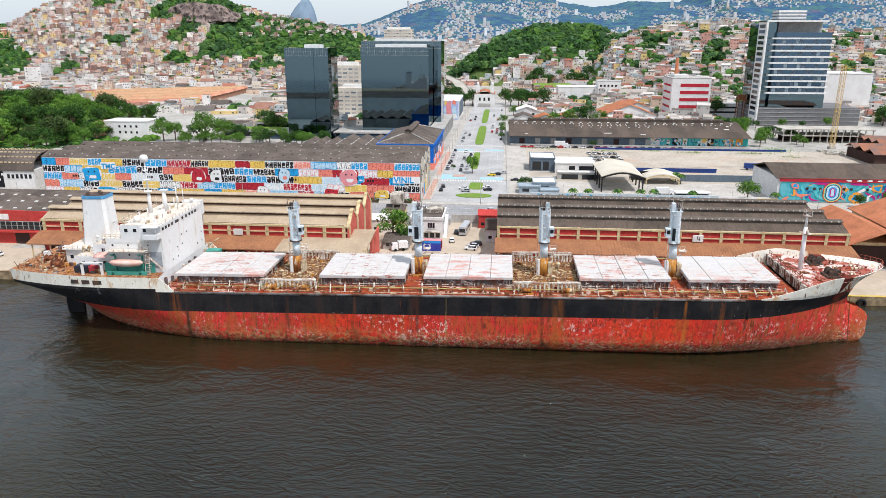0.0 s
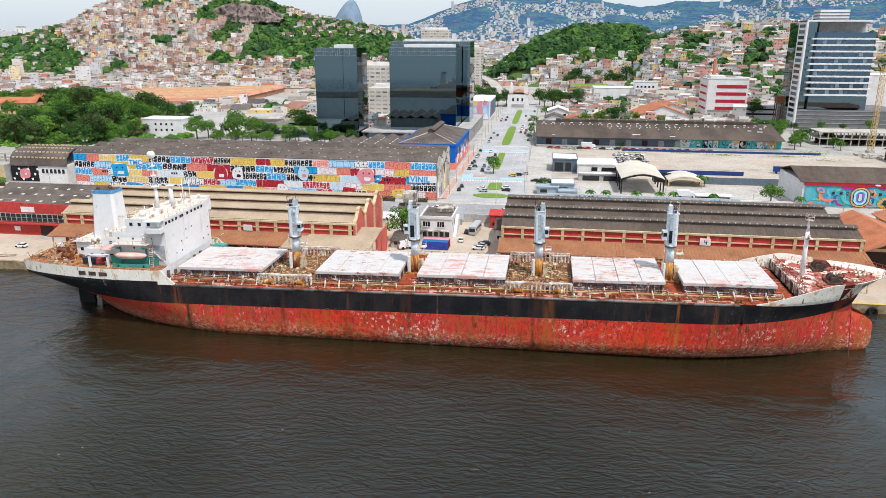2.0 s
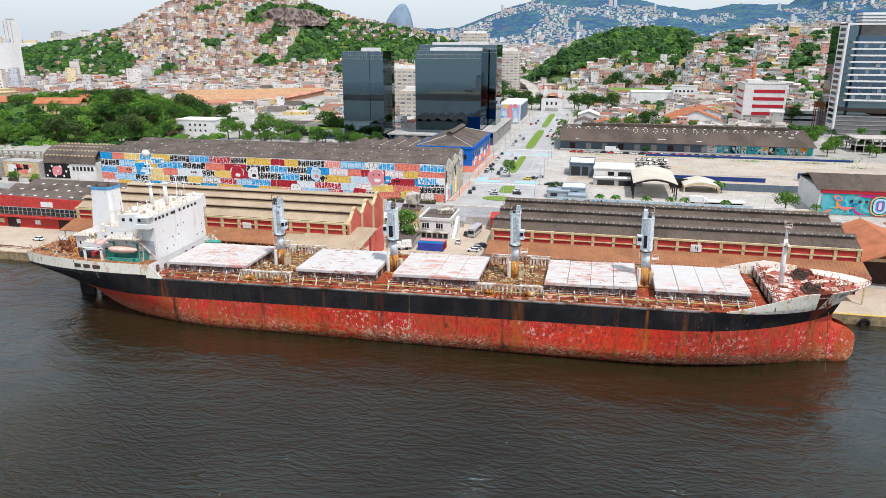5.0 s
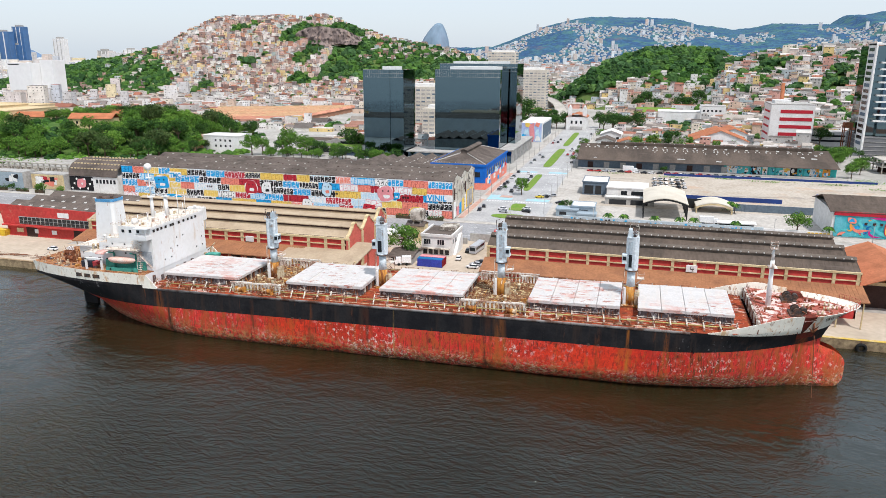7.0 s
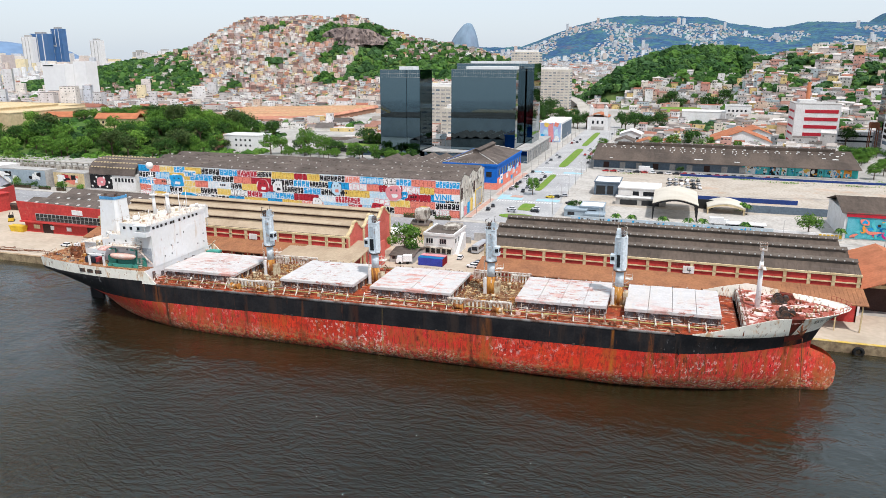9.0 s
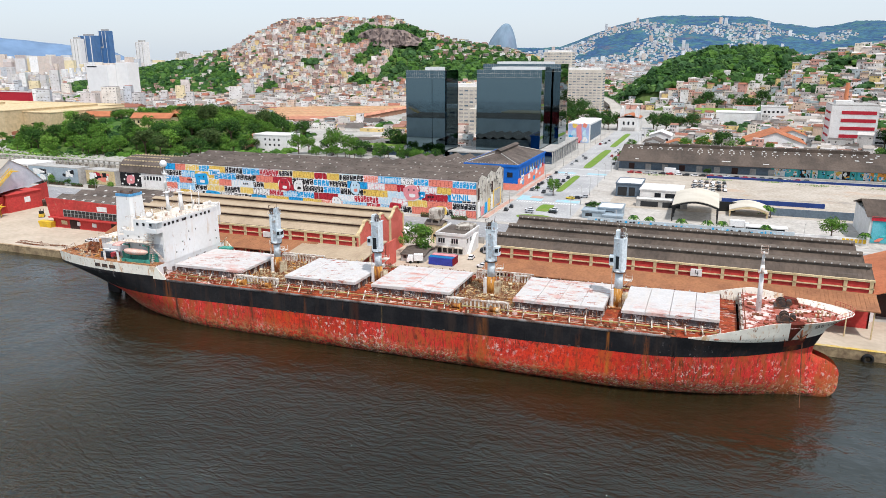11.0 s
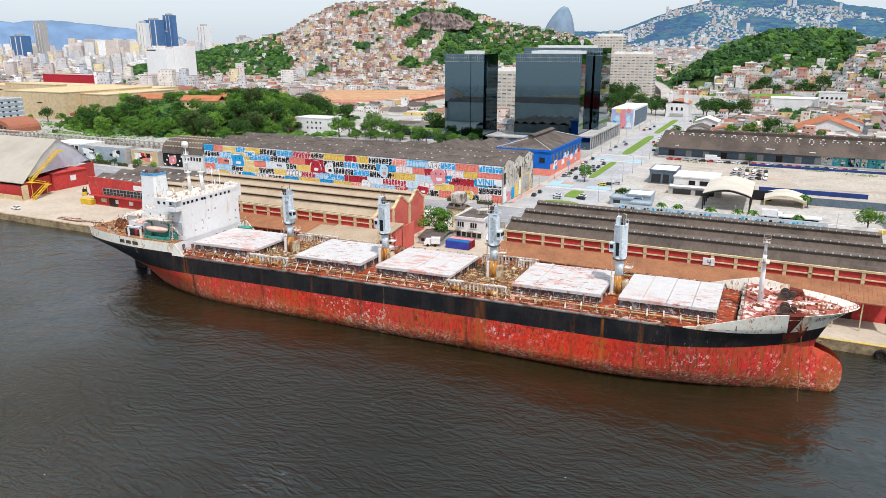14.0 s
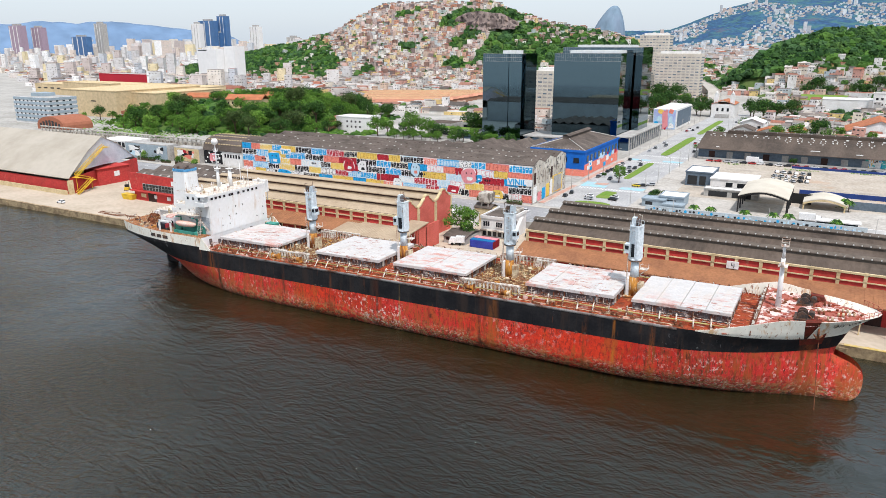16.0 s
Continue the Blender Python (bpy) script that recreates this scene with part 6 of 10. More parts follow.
for r in range(rows):
    x = -198.3
    last = -1
    while x < -33:
        w = rnd.uniform(6.0, 13.0)
        if x + w > -35:
            w = -31.7 - x
        fg = rnd.choice([i for i in (0, 0, 0, 1, 1, 1, 1, 2, 2, 2, 3, 3, 3, 4, 4, 4, 5, 5, 5, 6) if i != last])
        bg = rnd.choice({0: (0, 8, 4), 1: (1, 15, 15, 4), 2: (2, 6, 4), 3: (3, 7, 4), 4: (4, 4, 6), 5: (4, 4, 15, 6), 6: (4, 6, 2)}[fg])
        ln = rnd.choice({0: (8, 8, 4), 1: (9, 15, 4), 2: (10, 10, 4), 3: (11, 11, 4), 4: (6, 5, 7), 5: (4,), 6: (2, 4)}[fg])
        bars_panel(x, x + w, zs[r + 1] + rnd.uniform(-0.25, 0.0), zs[r], 294.5 - 0.03 - 0.002 * r, mb, seed, bg, fg, ln)
        last = fg
        seed += 1
        x += w
for word, x, z, size, c in (("VINIL", -42.8, 11.2, 3.4, 2), ("TMC", -171.2, 15.2, 2.9, 2)):
    tc = bpy.data.curves.new("mural_word", "FONT")
    tc.body, tc.size, tc.extrude, tc.offset, tc.space_character = word, size, 0.02, 0.12, 1.05
    to = new("mural_word", tc)
    wm_ = bpy.data.meshes.new_from_object(to.evaluated_get(bpy.context.evaluated_depsgraph_get()))
    bpy.data.objects.remove(to)
    wm_.materials.append(PAINT[c])
    Mesh().box(x - 0.4, x + (11.6 if word == "VINIL" else 6.4), 294.3, 294.36, z - 0.3, z + 2.7).make("mural_panel", PAINT[4], mb)
    wo = new("mural_word", wm_)
    wo.parent, wo.location, wo.rotation_euler, wo["label"] = mb, (x, 294.24, z), (radians(90), 0, 0), "fat blue painted letters"
for r in (2,):
    for i in range(20):
        x = -194 + i * 8.1 + (i * 37 % 3)
        if (i * 7 + r) % 4 != 1:
            continue
        for k in range(3):
            Mesh().box(x + k * 1.1, x + k * 1.1 + 0.7, 294.32, 294.5, zs[r] - 1.9, zs[r] - 1.0).make("clerestory_pane", glass_dark, mb)
# its end wall: faded panels, tall dark openings
for k in range(8):
    y = 297 + k * 5.0
    Mesh().box(-31.5, -31.35, y - 1.1, y + 1.1, 11.5, 16.5).make("side_window", grimy_wall if k % 4 else dark_void, mb)
    Mesh().box(-31.5, -31.1, y - 2.7, y - 2.3, G, 19.6).make("side_pilaster", graffiti_wall, mb)
for k, c in enumerate((4, 7, 2, 1, 4, 6, 3)):
    Mesh().box(-31.5, -31.3, 295.2 + k * 5.0, 299.2 + k * 5.0, 3.6, 10.4 - (k * 3 % 4)).make("side_mural", PAINT[c], mb)
Mesh().box(-31.3, -31.2, 318, 331, 4, 12).make("side_mural", PAINT[1], mb)
Mesh().box(-31.2, -31.1, 320, 329, 4.5, 11.5).make("side_mural", grey_wall, mb)
sp = Mesh()
for k in range(3):
    for i in range(46):
        x = -196 + i * 3.6 + rnd.uniform(-0.6, 0.6)
        y = 294.5 + k * dM + rnd.uniform(0.8, 5.6)
        z = 19.8 + 0.17 + 2.0 * (y - 294.5 - k * dM) / (dM / 2)
        s = rnd.uniform(0.15, 0.42)
        sp.box(x - s, x + s, y - 0.3, y + 0.3, z - 0.15, z + 0.16, mi=0 if rnd.random() < 0.6 else 1)
tagged(sp.make("roof_patching", [pale_dot, dark_void], mb), kind="stuff")

sheet_joints(mb, -198, -32, 1.6, [(294.5 + k * dM, 19.95, 294.5 + (k + 0.5) * dM, 21.95) for k in range(3)], roof_brown)
# small mural house beside it
mh = thing("mural_house", (0, 0, 0), "small white building with a dark pink-faced mural wall", "building")
Mesh().box(-240, -211, 306, 330, G, 11.5).make("body", white_wall, mh)
Mesh().box(-240.2, -226, 305.8, 306.0, G + 0.5, 10.8).make("mural_wall", PAINT[5], mh)
m = Mesh()
blob(m, -233, 7.2, 5, 5.6, 305.75, 7)
for k in range(9):
    blob(m, -239 + k * 1.6, 4.6 + (k % 3) * 2.4, 1.1, 1.1, 305.72, 4)
tagged(m.make("painted_shapes", PAINT, mh), kind="stuff")
for i in range(6):
    Mesh().box(-224 + i * 2.1, -222.8 + i * 2.1, 305.85, 306.0, 7.6, 9.6).make("window_pane", glass_dark, mh)
rings = []
for k in range(9):
    a = math.pi * k / 8
    rings.append((318 - 12.4 * math.cos(a), 11.3 + 7.6 * math.sin(a) ** 0.8))
m = Mesh().loft([[(x, y, z) for y, z in rings] + [(x, y, z - 0.3) for y, z in reversed(rings)] for x in (-240.4, -210.6)], smooth=False)
m.make("vault_roof", roof_brown, mh)
rr_ = Mesh()
for k in range(1, 8):
    for i in range(14):
        rr_.box(-239 + i * 2.05, -238 + i * 2.05, rings[k][0] - 0.25, rings[k][0] + 0.25, rings[k][1] - 0.2, rings[k][1] + 0.35)
tagged(rr_.make("roof_battens", wall_cream, mh), kind="stuff")

# blue building
bb = thing("blue_building", (0, 0, 0), "bright blue corner building with hipped brown roof", "building")
B0, B1, B2, B3 = -63.0, -33.2, 370.0, 432.0
Mesh().box(B0, B1, B2, B3, G, 15.8).make("body", blue_wall, bb)
Mesh().box(B0 - 0.5, B1 + 0.5, B2 - 0.5, B3 + 0.5, 15.4, 16.5).make("cornice", blue_wall, bb)
m = Mesh()
cxm = (B0 + B1) / 2
m.add([(B0, B2, 16.5), (B1, B2, 16.5), (B1, B3, 16.5), (B0, B3, 16.5), (cxm, B2 + 14, 21), (cxm, B3 - 14, 21)], [(0, 1, 4), (1, 2, 5, 4), (2, 3, 5), (3, 0, 4, 5)])
m.make("hipped_roof", roof_brown, bb)
for a_, b_ in (((B0, B2, 16.6), (cxm, B2 + 14, 21.1)), ((B1, B2, 16.6), (cxm, B2 + 14, 21.1)), ((B1, B3, 16.6), (cxm, B3 - 14, 21.1))):
    Mesh().tube(a_, b_, 0.22, n=6).make("hip_cap", pale_dot, bb, "pale mortar hip cap")
sheet_joints(bb, B0 + 1, B1 - 1, 1.5, [(B2 + 0.5, 16.75, B2 + 1.2, 16.95)], pale_dot, "eaves_caps")
m = Mesh().box(cxm - 1.6, cxm + 1.6, B2 + 12, B3 - 12, 19.8, 22.0)
m.roof(cxm - 1.6, cxm + 1.6, B2 + 12, B3 - 12, 22.0, 0.9, along="y")
m.make("roof_lantern", roof_brown, bb)
Mesh().box(B1, B1 + 0.12, B2, B3, G, 9.0).make("painted_base", PAINT[3], bb, "coral painted lower wall with murals")
Mesh().box(B0, B1, B2 - 0.12, B2, G, 6.5).make("painted_base", PAINT[3], bb)
for i in range(9):
    Mesh().box(B1 + 0.12, B1 + 0.2, B2 + 3 + i * 6.6, B2 + 6 + i * 6.6, 10.2, 13.4).make("window", glass_dark, bb)
for i in range(4):
    Mesh().box(B0 + 4 + i * 6.6, B0 + 7 + i * 6.6, B2 - 0.2, B2 - 0.1, 9.8, 12.4).make("window", glass_dark, bb)
m = Mesh()
for k in range(16):
    y, z = B2 + 2 + rnd.random() * 56, 4.5 + rnd.random() * 6
    s = rnd.uniform(1.2, 3)
    m.box(B1 + 0.13, B1 + 0.16 + 0.002 * k, y - s, y + s, z - s / 2, z + s / 2, mi=rnd.choice((2, 4, 6, 0)))
tagged(m.make("street_art", PAINT, bb), kind="stuff")
# low brown sheds behind the mural building
for i, (x0, x1, y0, y1, z) in enumerate(((-112, -92, 372, 420, 11), (-91, -66, 376, 425, 12), (-140, -115, 380, 410, 9))):
    t = thing("low_shed", (0, 0, 0), "low shed with weathered brown roof and skylights", "shed", "low sheds")
    Mesh().box(x0, x1, y0, y1, G, z).make("body", grey_wall, t)
    n = 3
    for k in range(n):
        w = (x1 - x0) / n
        Mesh().roof(x0 + k * w, x0 + (k + 1) * w, y0, y1, z, 2.2, along="y", over=0.02).make("roof", roof_brown, t)
        for q in range(5):
            xx = x0 + (k + 0.25) * w
            Mesh().box(xx - 0.4, xx + 0.4, y0 + 4 + q * 7, y0 + 7 + q * 7, z + 1.0, z + 1.35).make("skylight", pale_dot, t)

# twin mirror-glass towers
def glass_tower(name, label, boxes, parapet):
    t = thing(name, (0, 0, 0), label, "office tower")
    for x0, x1, y0, y1, z0, z1 in boxes:
        Mesh().box(x0, x1, y0, y1, z0, z1).make("glass_body", sky_glass, t)
        g = Mesh()
        n = int((x1 - x0) / 1.5)
        for i in range(1, n):
            x = x0 + (x1 - x0) * i / n
            g.box(x - 0.03, x + 0.03, y0 - 0.05, y0, z1 - parapet, z1 + 0.02)
        for z in (z1 - parapet, z1 - parapet * 0.5, z1 - 0.1):
            g.box(x0, x1, y0 - 0.05, y0, z - 0.06, z + 0.06)
        tagged(g.make("mullions", grey_wall, t), kind="stuff")
        f = Mesh()
        nf = int((z1 - z0) / 4.0)
        for k in range(1, nf):
            z = z0 + (z1 - z0) * k / nf
            f.box(x0 - 0.02, x1 + 0.02, y0 - 0.02, y1 + 0.02, z - 0.04, z + 0.04)
        tagged(f.make("floor_joints", sky_glass, t), kind="stuff")
    return t


ta = glass_tower("glass_tower", "dark mirror-glass office tower, the smaller of two", [(-139.5, -120.5, 467, 494, G, 63), (-120.5, -111, 467.6, 494, G, 63)], 5)
Mesh().box(-128, -118, 474, 486, 63, 65).make("roof_plant", white_wall, ta)
tb = glass_tower("glass_tower", "dark mirror-glass office tower, the larger of two", [(-91, -46.5, 475, 505, G, 63.5), (-97, -41, 508, 535, G, 67)], 5)
Mesh().box(-82, -50, 480, 500, 63.5, 65.2).make("roof_plant", white_wall, tb)
Mesh().box(-88, -50, 512, 530, 67, 68.5).make("roof_plant", white_wall, tb)
for x0, x1, y0, y1, z in ((-110, -92, 470, 500, 9), (-160, -141, 475, 500, 8), (-100, -45, 462, 474, 10), (-46, -36, 470, 560, 12)):
    t = thing("glass_podium", (0, 0, 0), "low glazed podium with flat grey slab roof", "podium", "tower podiums")
    Mesh().box(x0 + 1, x1 - 1, y0 + 1, y1 - 1, G, z - 0.8).make("glazing", office_glass, t)
    Mesh().box(x0, x1, y0, y1, z - 0.8, z).make("slab_roof", grey_wall, t)
    for i in range(int((y1 - y0) / 6) + 1):
        Mesh().box(x1 - 0.8, x1 - 0.2, y0 + i * 6, y0 + 0.6 + i * 6, G, z - 0.8).make("column", grey_wall, t)
for x0, x1, y0, y1, z in ((-190, -150, 478, 492, 9), (-176, -142, 505, 530, 11), (-205, -182, 500, 520, 10)):
    t = thing("green_roof_building", (0, 0, 0), "low grey building with a lawn on its flat roof", "building", "green roof buildings")
    Mesh().box(x0, x1, y0, y1, G, z).make("body", grey_wall, t)
    Mesh().box(x0 + 0.6, x1 - 0.6, y0 + 0.6, y1 - 0.6, z, z + 0.25).make("roof_lawn", grass if x0 != -205 else roof_dark, t)
    Mesh().box(x0 + 2, x1 - 2, y0 - 0.08, y0 + 0.02, G + 1.5, z - 1.6).make("glazing", glass_dark, t)

# ---- streets ----
m = Mesh()
m.box(-420, 330, 262, 291, 2.98, 3.02)
structure(m.make("road_port", asphalt), "grey asphalt port road", "road")
m = Mesh()
m.box(-27.5, 6.0, 296, 345, 2.98, 3.03)
m.box(-27.5, 3.5, 345, 760, 2.98, 3.03)
structure(m.make("road_avenue", pale_asphalt), "wide pale asphalt avenue", "road")
m = Mesh().box(-31.3, -27.5, 300, 700, 2.98, 3.16)
structure(m.make("pavement_west", paving), "pale paved pavement", "pavement")
m = Mesh().box(6.0, 17, 296, 458, 2.98, 3.14)
m.box(3.5, 6.0, 345, 700, 2.98, 3.12)
structure(m.make("pavement_east", paving), "pale paved pavement", "pavement")
m = Mesh().box(-420, 330, 291, 294.2, 2.98, 3.15)
structure(m.make("pavement_north", paving), "pale pavement along the port road", "pavement")
m = Mesh().box(-44, 1.2, 207, 262, 2.98, 3.05)
structure(m.make("yard", quay_top), "dusty concrete yard between the warehouses", "yard")


def strip(name, mt, boxes, lab, z=3.05, cat="road marking"):
    m = Mesh()
    for x0, x1, y0, y1 in boxes:
        m.box(x0, x1, y0, y1, 3.0, z)
    return tagged(m.make(name, mt), lab, cat, kind="structure")


strip("trim_lane_lines", line_white, [(x - 0.08, x + 0.08, 350 + k * 9, 354 + k * 9) for x in (-23.5, -19, -4, 0) for k in range(40)] + [(-400 + k * 9, -396 + k * 9, y - 0.08, y + 0.08) for y in (269.5, 277, 284) for k in range(80)], "white broken lane lines")
strip("trim_crossings", line_white, [(-26.5 + k * 1.3, -25.9 + k * 1.3, y, y + 3.2) for y in (341, 455, 431) for k in range(23)], "white zebra crossing bars", 3.06)
strip("trim_blue_crossings", lane_blue, [(-31, -15, 346, 352), (-8, 8, 346, 352), (-31, -15, 436, 442), (-8, 10, 436, 442), (-31, -20, 352, 358)], "pale blue painted junction bands", 3.055)
strip("trim_pink_path", path_pink, [(-30.6, -28.2, 300, 345), (-30.6, -28.2, 356, 430), (-22, -16, 352, 357)], "pink paving strips", 3.18)
gm = Mesh()
for x0, x1, y0, y1 in ((-14.2, -10.2, 374, 430), (-15.5, -9.5, 462, 560), (-15.0, -9.8, 580, 690), (-12.5, -6.0, 322, 338)):
    n = 14
    ring = []
    for k in range(n * 2):
        a = 2 * math.pi * k / (n * 2)
        c, s = math.cos(a), math.sin(a)
        ring.append(((x0 + x1) / 2 + (x1 - x0) / 2 * math.copysign(abs(c) ** 0.4, c), (y0 + y1) / 2 + (y1 - y0) / 2 * math.copysign(abs(s) ** 0.4, s)))
    gm.loft([[(x, y, 3.0) for x, y in ring], [(x, y, 3.2) for x, y in ring]], smooth=False)
ring = [(-9.5 + 8.0 * math.cos(a), 309 + 4.4 * math.sin(a)) for a in [2 * math.pi * k / 28 for k in range(28)]]
gm.loft([[(x, y, 3.0) for x, y in ring], [(x, y, 3.22) for x, y in ring]], smooth=False)
tagged(gm.make("median_lawn", grass), "bright green lawn islands in the avenue", "lawn", kind="structure")

# ---- yard between the warehouses ----
hs = thing("white_house", (0, 0, 0), "two-storey white house with brown flat roof", "house")
Mesh().box(-28.5, -17.5, 238.5, 254, G, 10.0).make("wall", white_wall, hs)
Mesh().box(-28.2, -17.8, 238.9, 253.7, 10.0, 10.25).make("roof", roof_brown, hs)
for x0, x1, y0, y1 in ((-28.8, -17.2, 238.2, 238.7), (-28.8, -28.3, 238.7, 254.2), (-17.7, -17.2, 238.7, 254.2)):
    Mesh().box(x0, x1, y0, y1, 9.7, 10.7).make("parapet", white_wall, hs)
for x in (-26.4, -21.4):
    w = Mesh().box(x - 1.2, x + 1.2, 238.4, 238.52, 6.9, 8.7).make("window", glass_dark, hs)
    Mesh().box(x - 1.4, x + 1.4, 238.25, 238.5, 6.75, 6.9).make("sill", white_wall, w)
    for k in (-0.4, 0.4):
        Mesh().box(x + k - 0.05, x + k + 0.05, 238.34, 238.42, 6.9, 8.7).make("mullion", white_wall, w)
Mesh().box(-28.3, -18.0, 237.0, 238.5, 5.5, 5.75).make("awning", grimy_wall, hs)
for i in range(5):
    Mesh().box(-27.8 + i * 2.0, -26.4 + i * 2.0, 238.38, 238.5, 3.4, 5.3).make("shopfront", glass_dark, hs)
for i in range(4):
    Mesh().box(-17.5, -17.38, 240.5 + i * 3.4, 242 + i * 3.4, 7.0, 8.5).make("window", glass_dark, hs)
Mesh().loft([[(x, 240, G), (x, 250, G), (x, 250, 9.0), (x, 247.5, 9.0)] for x in (-17.3, -16.2)], smooth=False).make("outside_stair", house_white, hs, "white stair with a solid parapet")
Mesh().box(-24, -18.2, 246, 253.5, 10.4, 11.6).make("roof_house", grimy_wall, hs)
for nm_, x0, x1, y0, y1, h, wm, rm in (("low_workshop", -36, -27.5, 224, 237, 5.5, grey_wall, roof_brown), ("gate_house", -2.5, 1.2, 236, 252, 7.5, white_wall, roof_dark), ("yellow_house", -40, -33, 256, 262, 9, wall_cream, roof_brown), ("cream_house", -46, -36, 244, 252, 8, white_wall, white_wall), ("red_hut", -5.5, 1.2, 254, 262, 8.0, wall_red, wall_red)):
    t = thing(nm_, (0, 0, 0), "small " + nm_.replace("_", " ") + " with a shallow roof beside the yard", "house")
    Mesh().box(x0, x1, y0, y1, G, h).make("wall", wm, t)
    Mesh().roof(x0, x1, y0, y1, h, 1.3, over=0.3).make("roof", rm, t)
    for i in range(2):
        Mesh().box(x0 + 1 + i * 2.5, x0 + 2.2 + i * 2.5, y0 - 0.08, y0 + 0.05, 4.2, 5.2).make("window", glass_dark, t)
tk = thing("water_tank", (-36.0, 258.5, G), "square concrete water tank on four legs", "water tank")
Mesh().loft([[(k * (1.6 + o), q * (1.6 + o), z) for k, q in ((-1, -1), (1, -1), (1, 1), (-1, 1))] for z, o in ((7.4, 0.0), (8.2, 0.7), (11.4, 0.8), (11.9, 0.5))], smooth=False).make("tank", grimy_wall, tk)
for k in (-1.4, 1.4):
    for q in (-1.4, 1.4):
        Mesh().box(k - 0.25, k + 0.25, q - 0.25, q + 0.25, 0, 7.6).make("leg", grimy_wall, tk)
yw = thing("yard_wall", (0, 0, 0), "grey boundary wall round the yard", "wall")
Mesh().box(-16, 0, 261.2, 261.8, G, 6.2).make("wall", grey_wall, yw)
Mesh().box(-33, -16, 256.5, 257, G, 5.5).make("wall", grey_wall, yw)
for i, (c, y) in enumerate(((PAINT[0], 226.4), (mat("container_blue", (0.05, 0.07, 0.40), 0.6), 223.4))):
    t = thing("shipping_container", (0, 0, 0), "corrugated shipping container in the yard", "container", "containers")
    m = Mesh().box(-25.4, -16.8, y, y + 2.5, G + 0.1, 5.7)
    for k in range(24):
        m.box(-25.3 + k * 0.36, -25.1 + k * 0.36, y - 0.06, y, G + 0.2, 5.6)
    m.make("body", c, t)
    Mesh().box(-25.4, -16.8, y + 0.02, y + 2.48, 5.7, 5.8).make("roof", (PAINT[7], PAINT[10])[i], t)
    Mesh().box(-16.8, -16.7, y + 0.1, y + 2.4, G + 0.2, 5.6).make("door", PAINT[8], t)

# ---- long grey shed with the turquoise end ----
ls = thing("long_shed", (0, 0, 0), "long low shed with brown roof, grey and turquoise walls", "warehouse")
L0, L1, LY0, LY1, LZ, LR = 7.5, 157.0, 461.0, 527.0, 9.3, 6.6
Mesh().box(L0, L1, LY0 + 3, LY1, G, LZ).make("body", slate_wall, ls)
Mesh().box(95, L1, LY0 + 2.9, LY0 + 3.0, G + 1, LZ - 0.6).make("turquoise_wall", teal_wall, ls)
lym = (LY0 + LY1) / 2
Mesh().roof(L0, L1, LY0, LY1, LZ, LR, over=1.0).make("roof", roof_dark, ls)
for x in (L0, L1):
    Mesh().loft([[(x + o, LY0 + 3, LZ - 0.3), (x + o, lym, LZ + LR - 0.3), (x + o, LY1, LZ - 0.3)] for o in (-0.2, 0.2)], smooth=False).make("gable", grey_wall, ls)
Mesh().box(L0 + 12, L1 - 8, lym - 3, lym + 3, LZ + LR - 0.8, LZ + LR + 1.2).make("ridge_monitor", roof_dark, ls)
sp = Mesh()
for i in range(24):
    for f, n, wd in ((0.86, 1, 0.75), (0.76, 2, 0.34), (0.66, 2 if 6 < i < 15 else 0, 0.34), (0.56, 1 if 6 < i < 15 else 0, 0.3)):
        for k in range(n):
            if rnd.random() < 0.12:
                continue
            x = L0 + 4 + i * 6.15 + (k - (n - 1) / 2) * 2.4 + rnd.uniform(-0.25, 0.25)
            y, z = LY0 + f * (lym - LY0), LZ + LR * f
            sp.box(x - wd, x + wd, y - 0.7, y + 0.7, z - 0.3, z + 0.26)
    x = L0 + 3 + i * 6.2
    sp.box(x - 0.2, x + 0.2, lym - 2.9, lym - 2.5, LZ + LR + 1.2, LZ + LR + 1.5)
for x, f, wd in ((70, 0.2, 2.4), (92, 0.14, 1.6), (18, 0.12, 1.0), (141, 0.55, 1.0), (147, 0.5, 1.6), (149, 0.68, 0.8)):
    y, z = LY0 + f * (lym - LY0), LZ + LR * f
    sp.box(x - wd, x + wd, y - 0.8, y + 0.8, z - 0.3, z + 0.26)
tagged(sp.make("roof_skylights", mat("bright_skylight", (0.75, 0.75, 0.72), 0.5), ls), kind="stuff")
sheet_joints(ls, L0, L1, 1.8, [(LY0 - 0.8, LZ - 0.1, lym - 3.2, LZ + LR - 0.6)], roof_dark)
for i in range(9):
    x = L0 + 6 + i * 10
    Mesh().box(x, x + 3.4, LY0 + 2.85, LY0 + 2.98, G, 7.6).make("shutter", grey_wall if i % 3 else dark_void, ls)
m = Mesh()
x = 96.5
while x < 154:
    w = rnd.uniform(1.6, 4.2)
    c = rnd.choice((13, 4, 5, 13, 14, 6, 9, 13))
    m.face([(x, LY0 + 2.87, 3.6), (x + w, LY0 + 2.87, 3.6), (x + w, LY0 + 2.87, 8.5), (x, LY0 + 2.87, 8.5)], c)
    for k in range(7):
        blob(m, x + rnd.uniform(0.1, 0.9) * w, rnd.uniform(4.0, 8.2), w * rnd.uniform(0.12, 0.5), rnd.uniform(0.4, 1.8), LY0 + 2.84 - 0.004 * k, rnd.choice((1, 4, 5, 5, 13, 2, 14, 4)), n=9, wob=0.3)
    x += w + rnd.choice((0, 0, 1.0))
tagged(m.make("street_art", PAINT, ls), kind="stuff")
Mesh().box(L0, L1, LY0 - 1, LY0 + 2.8, G, G + 1.0).make("loading_dock", grey_wall, ls)

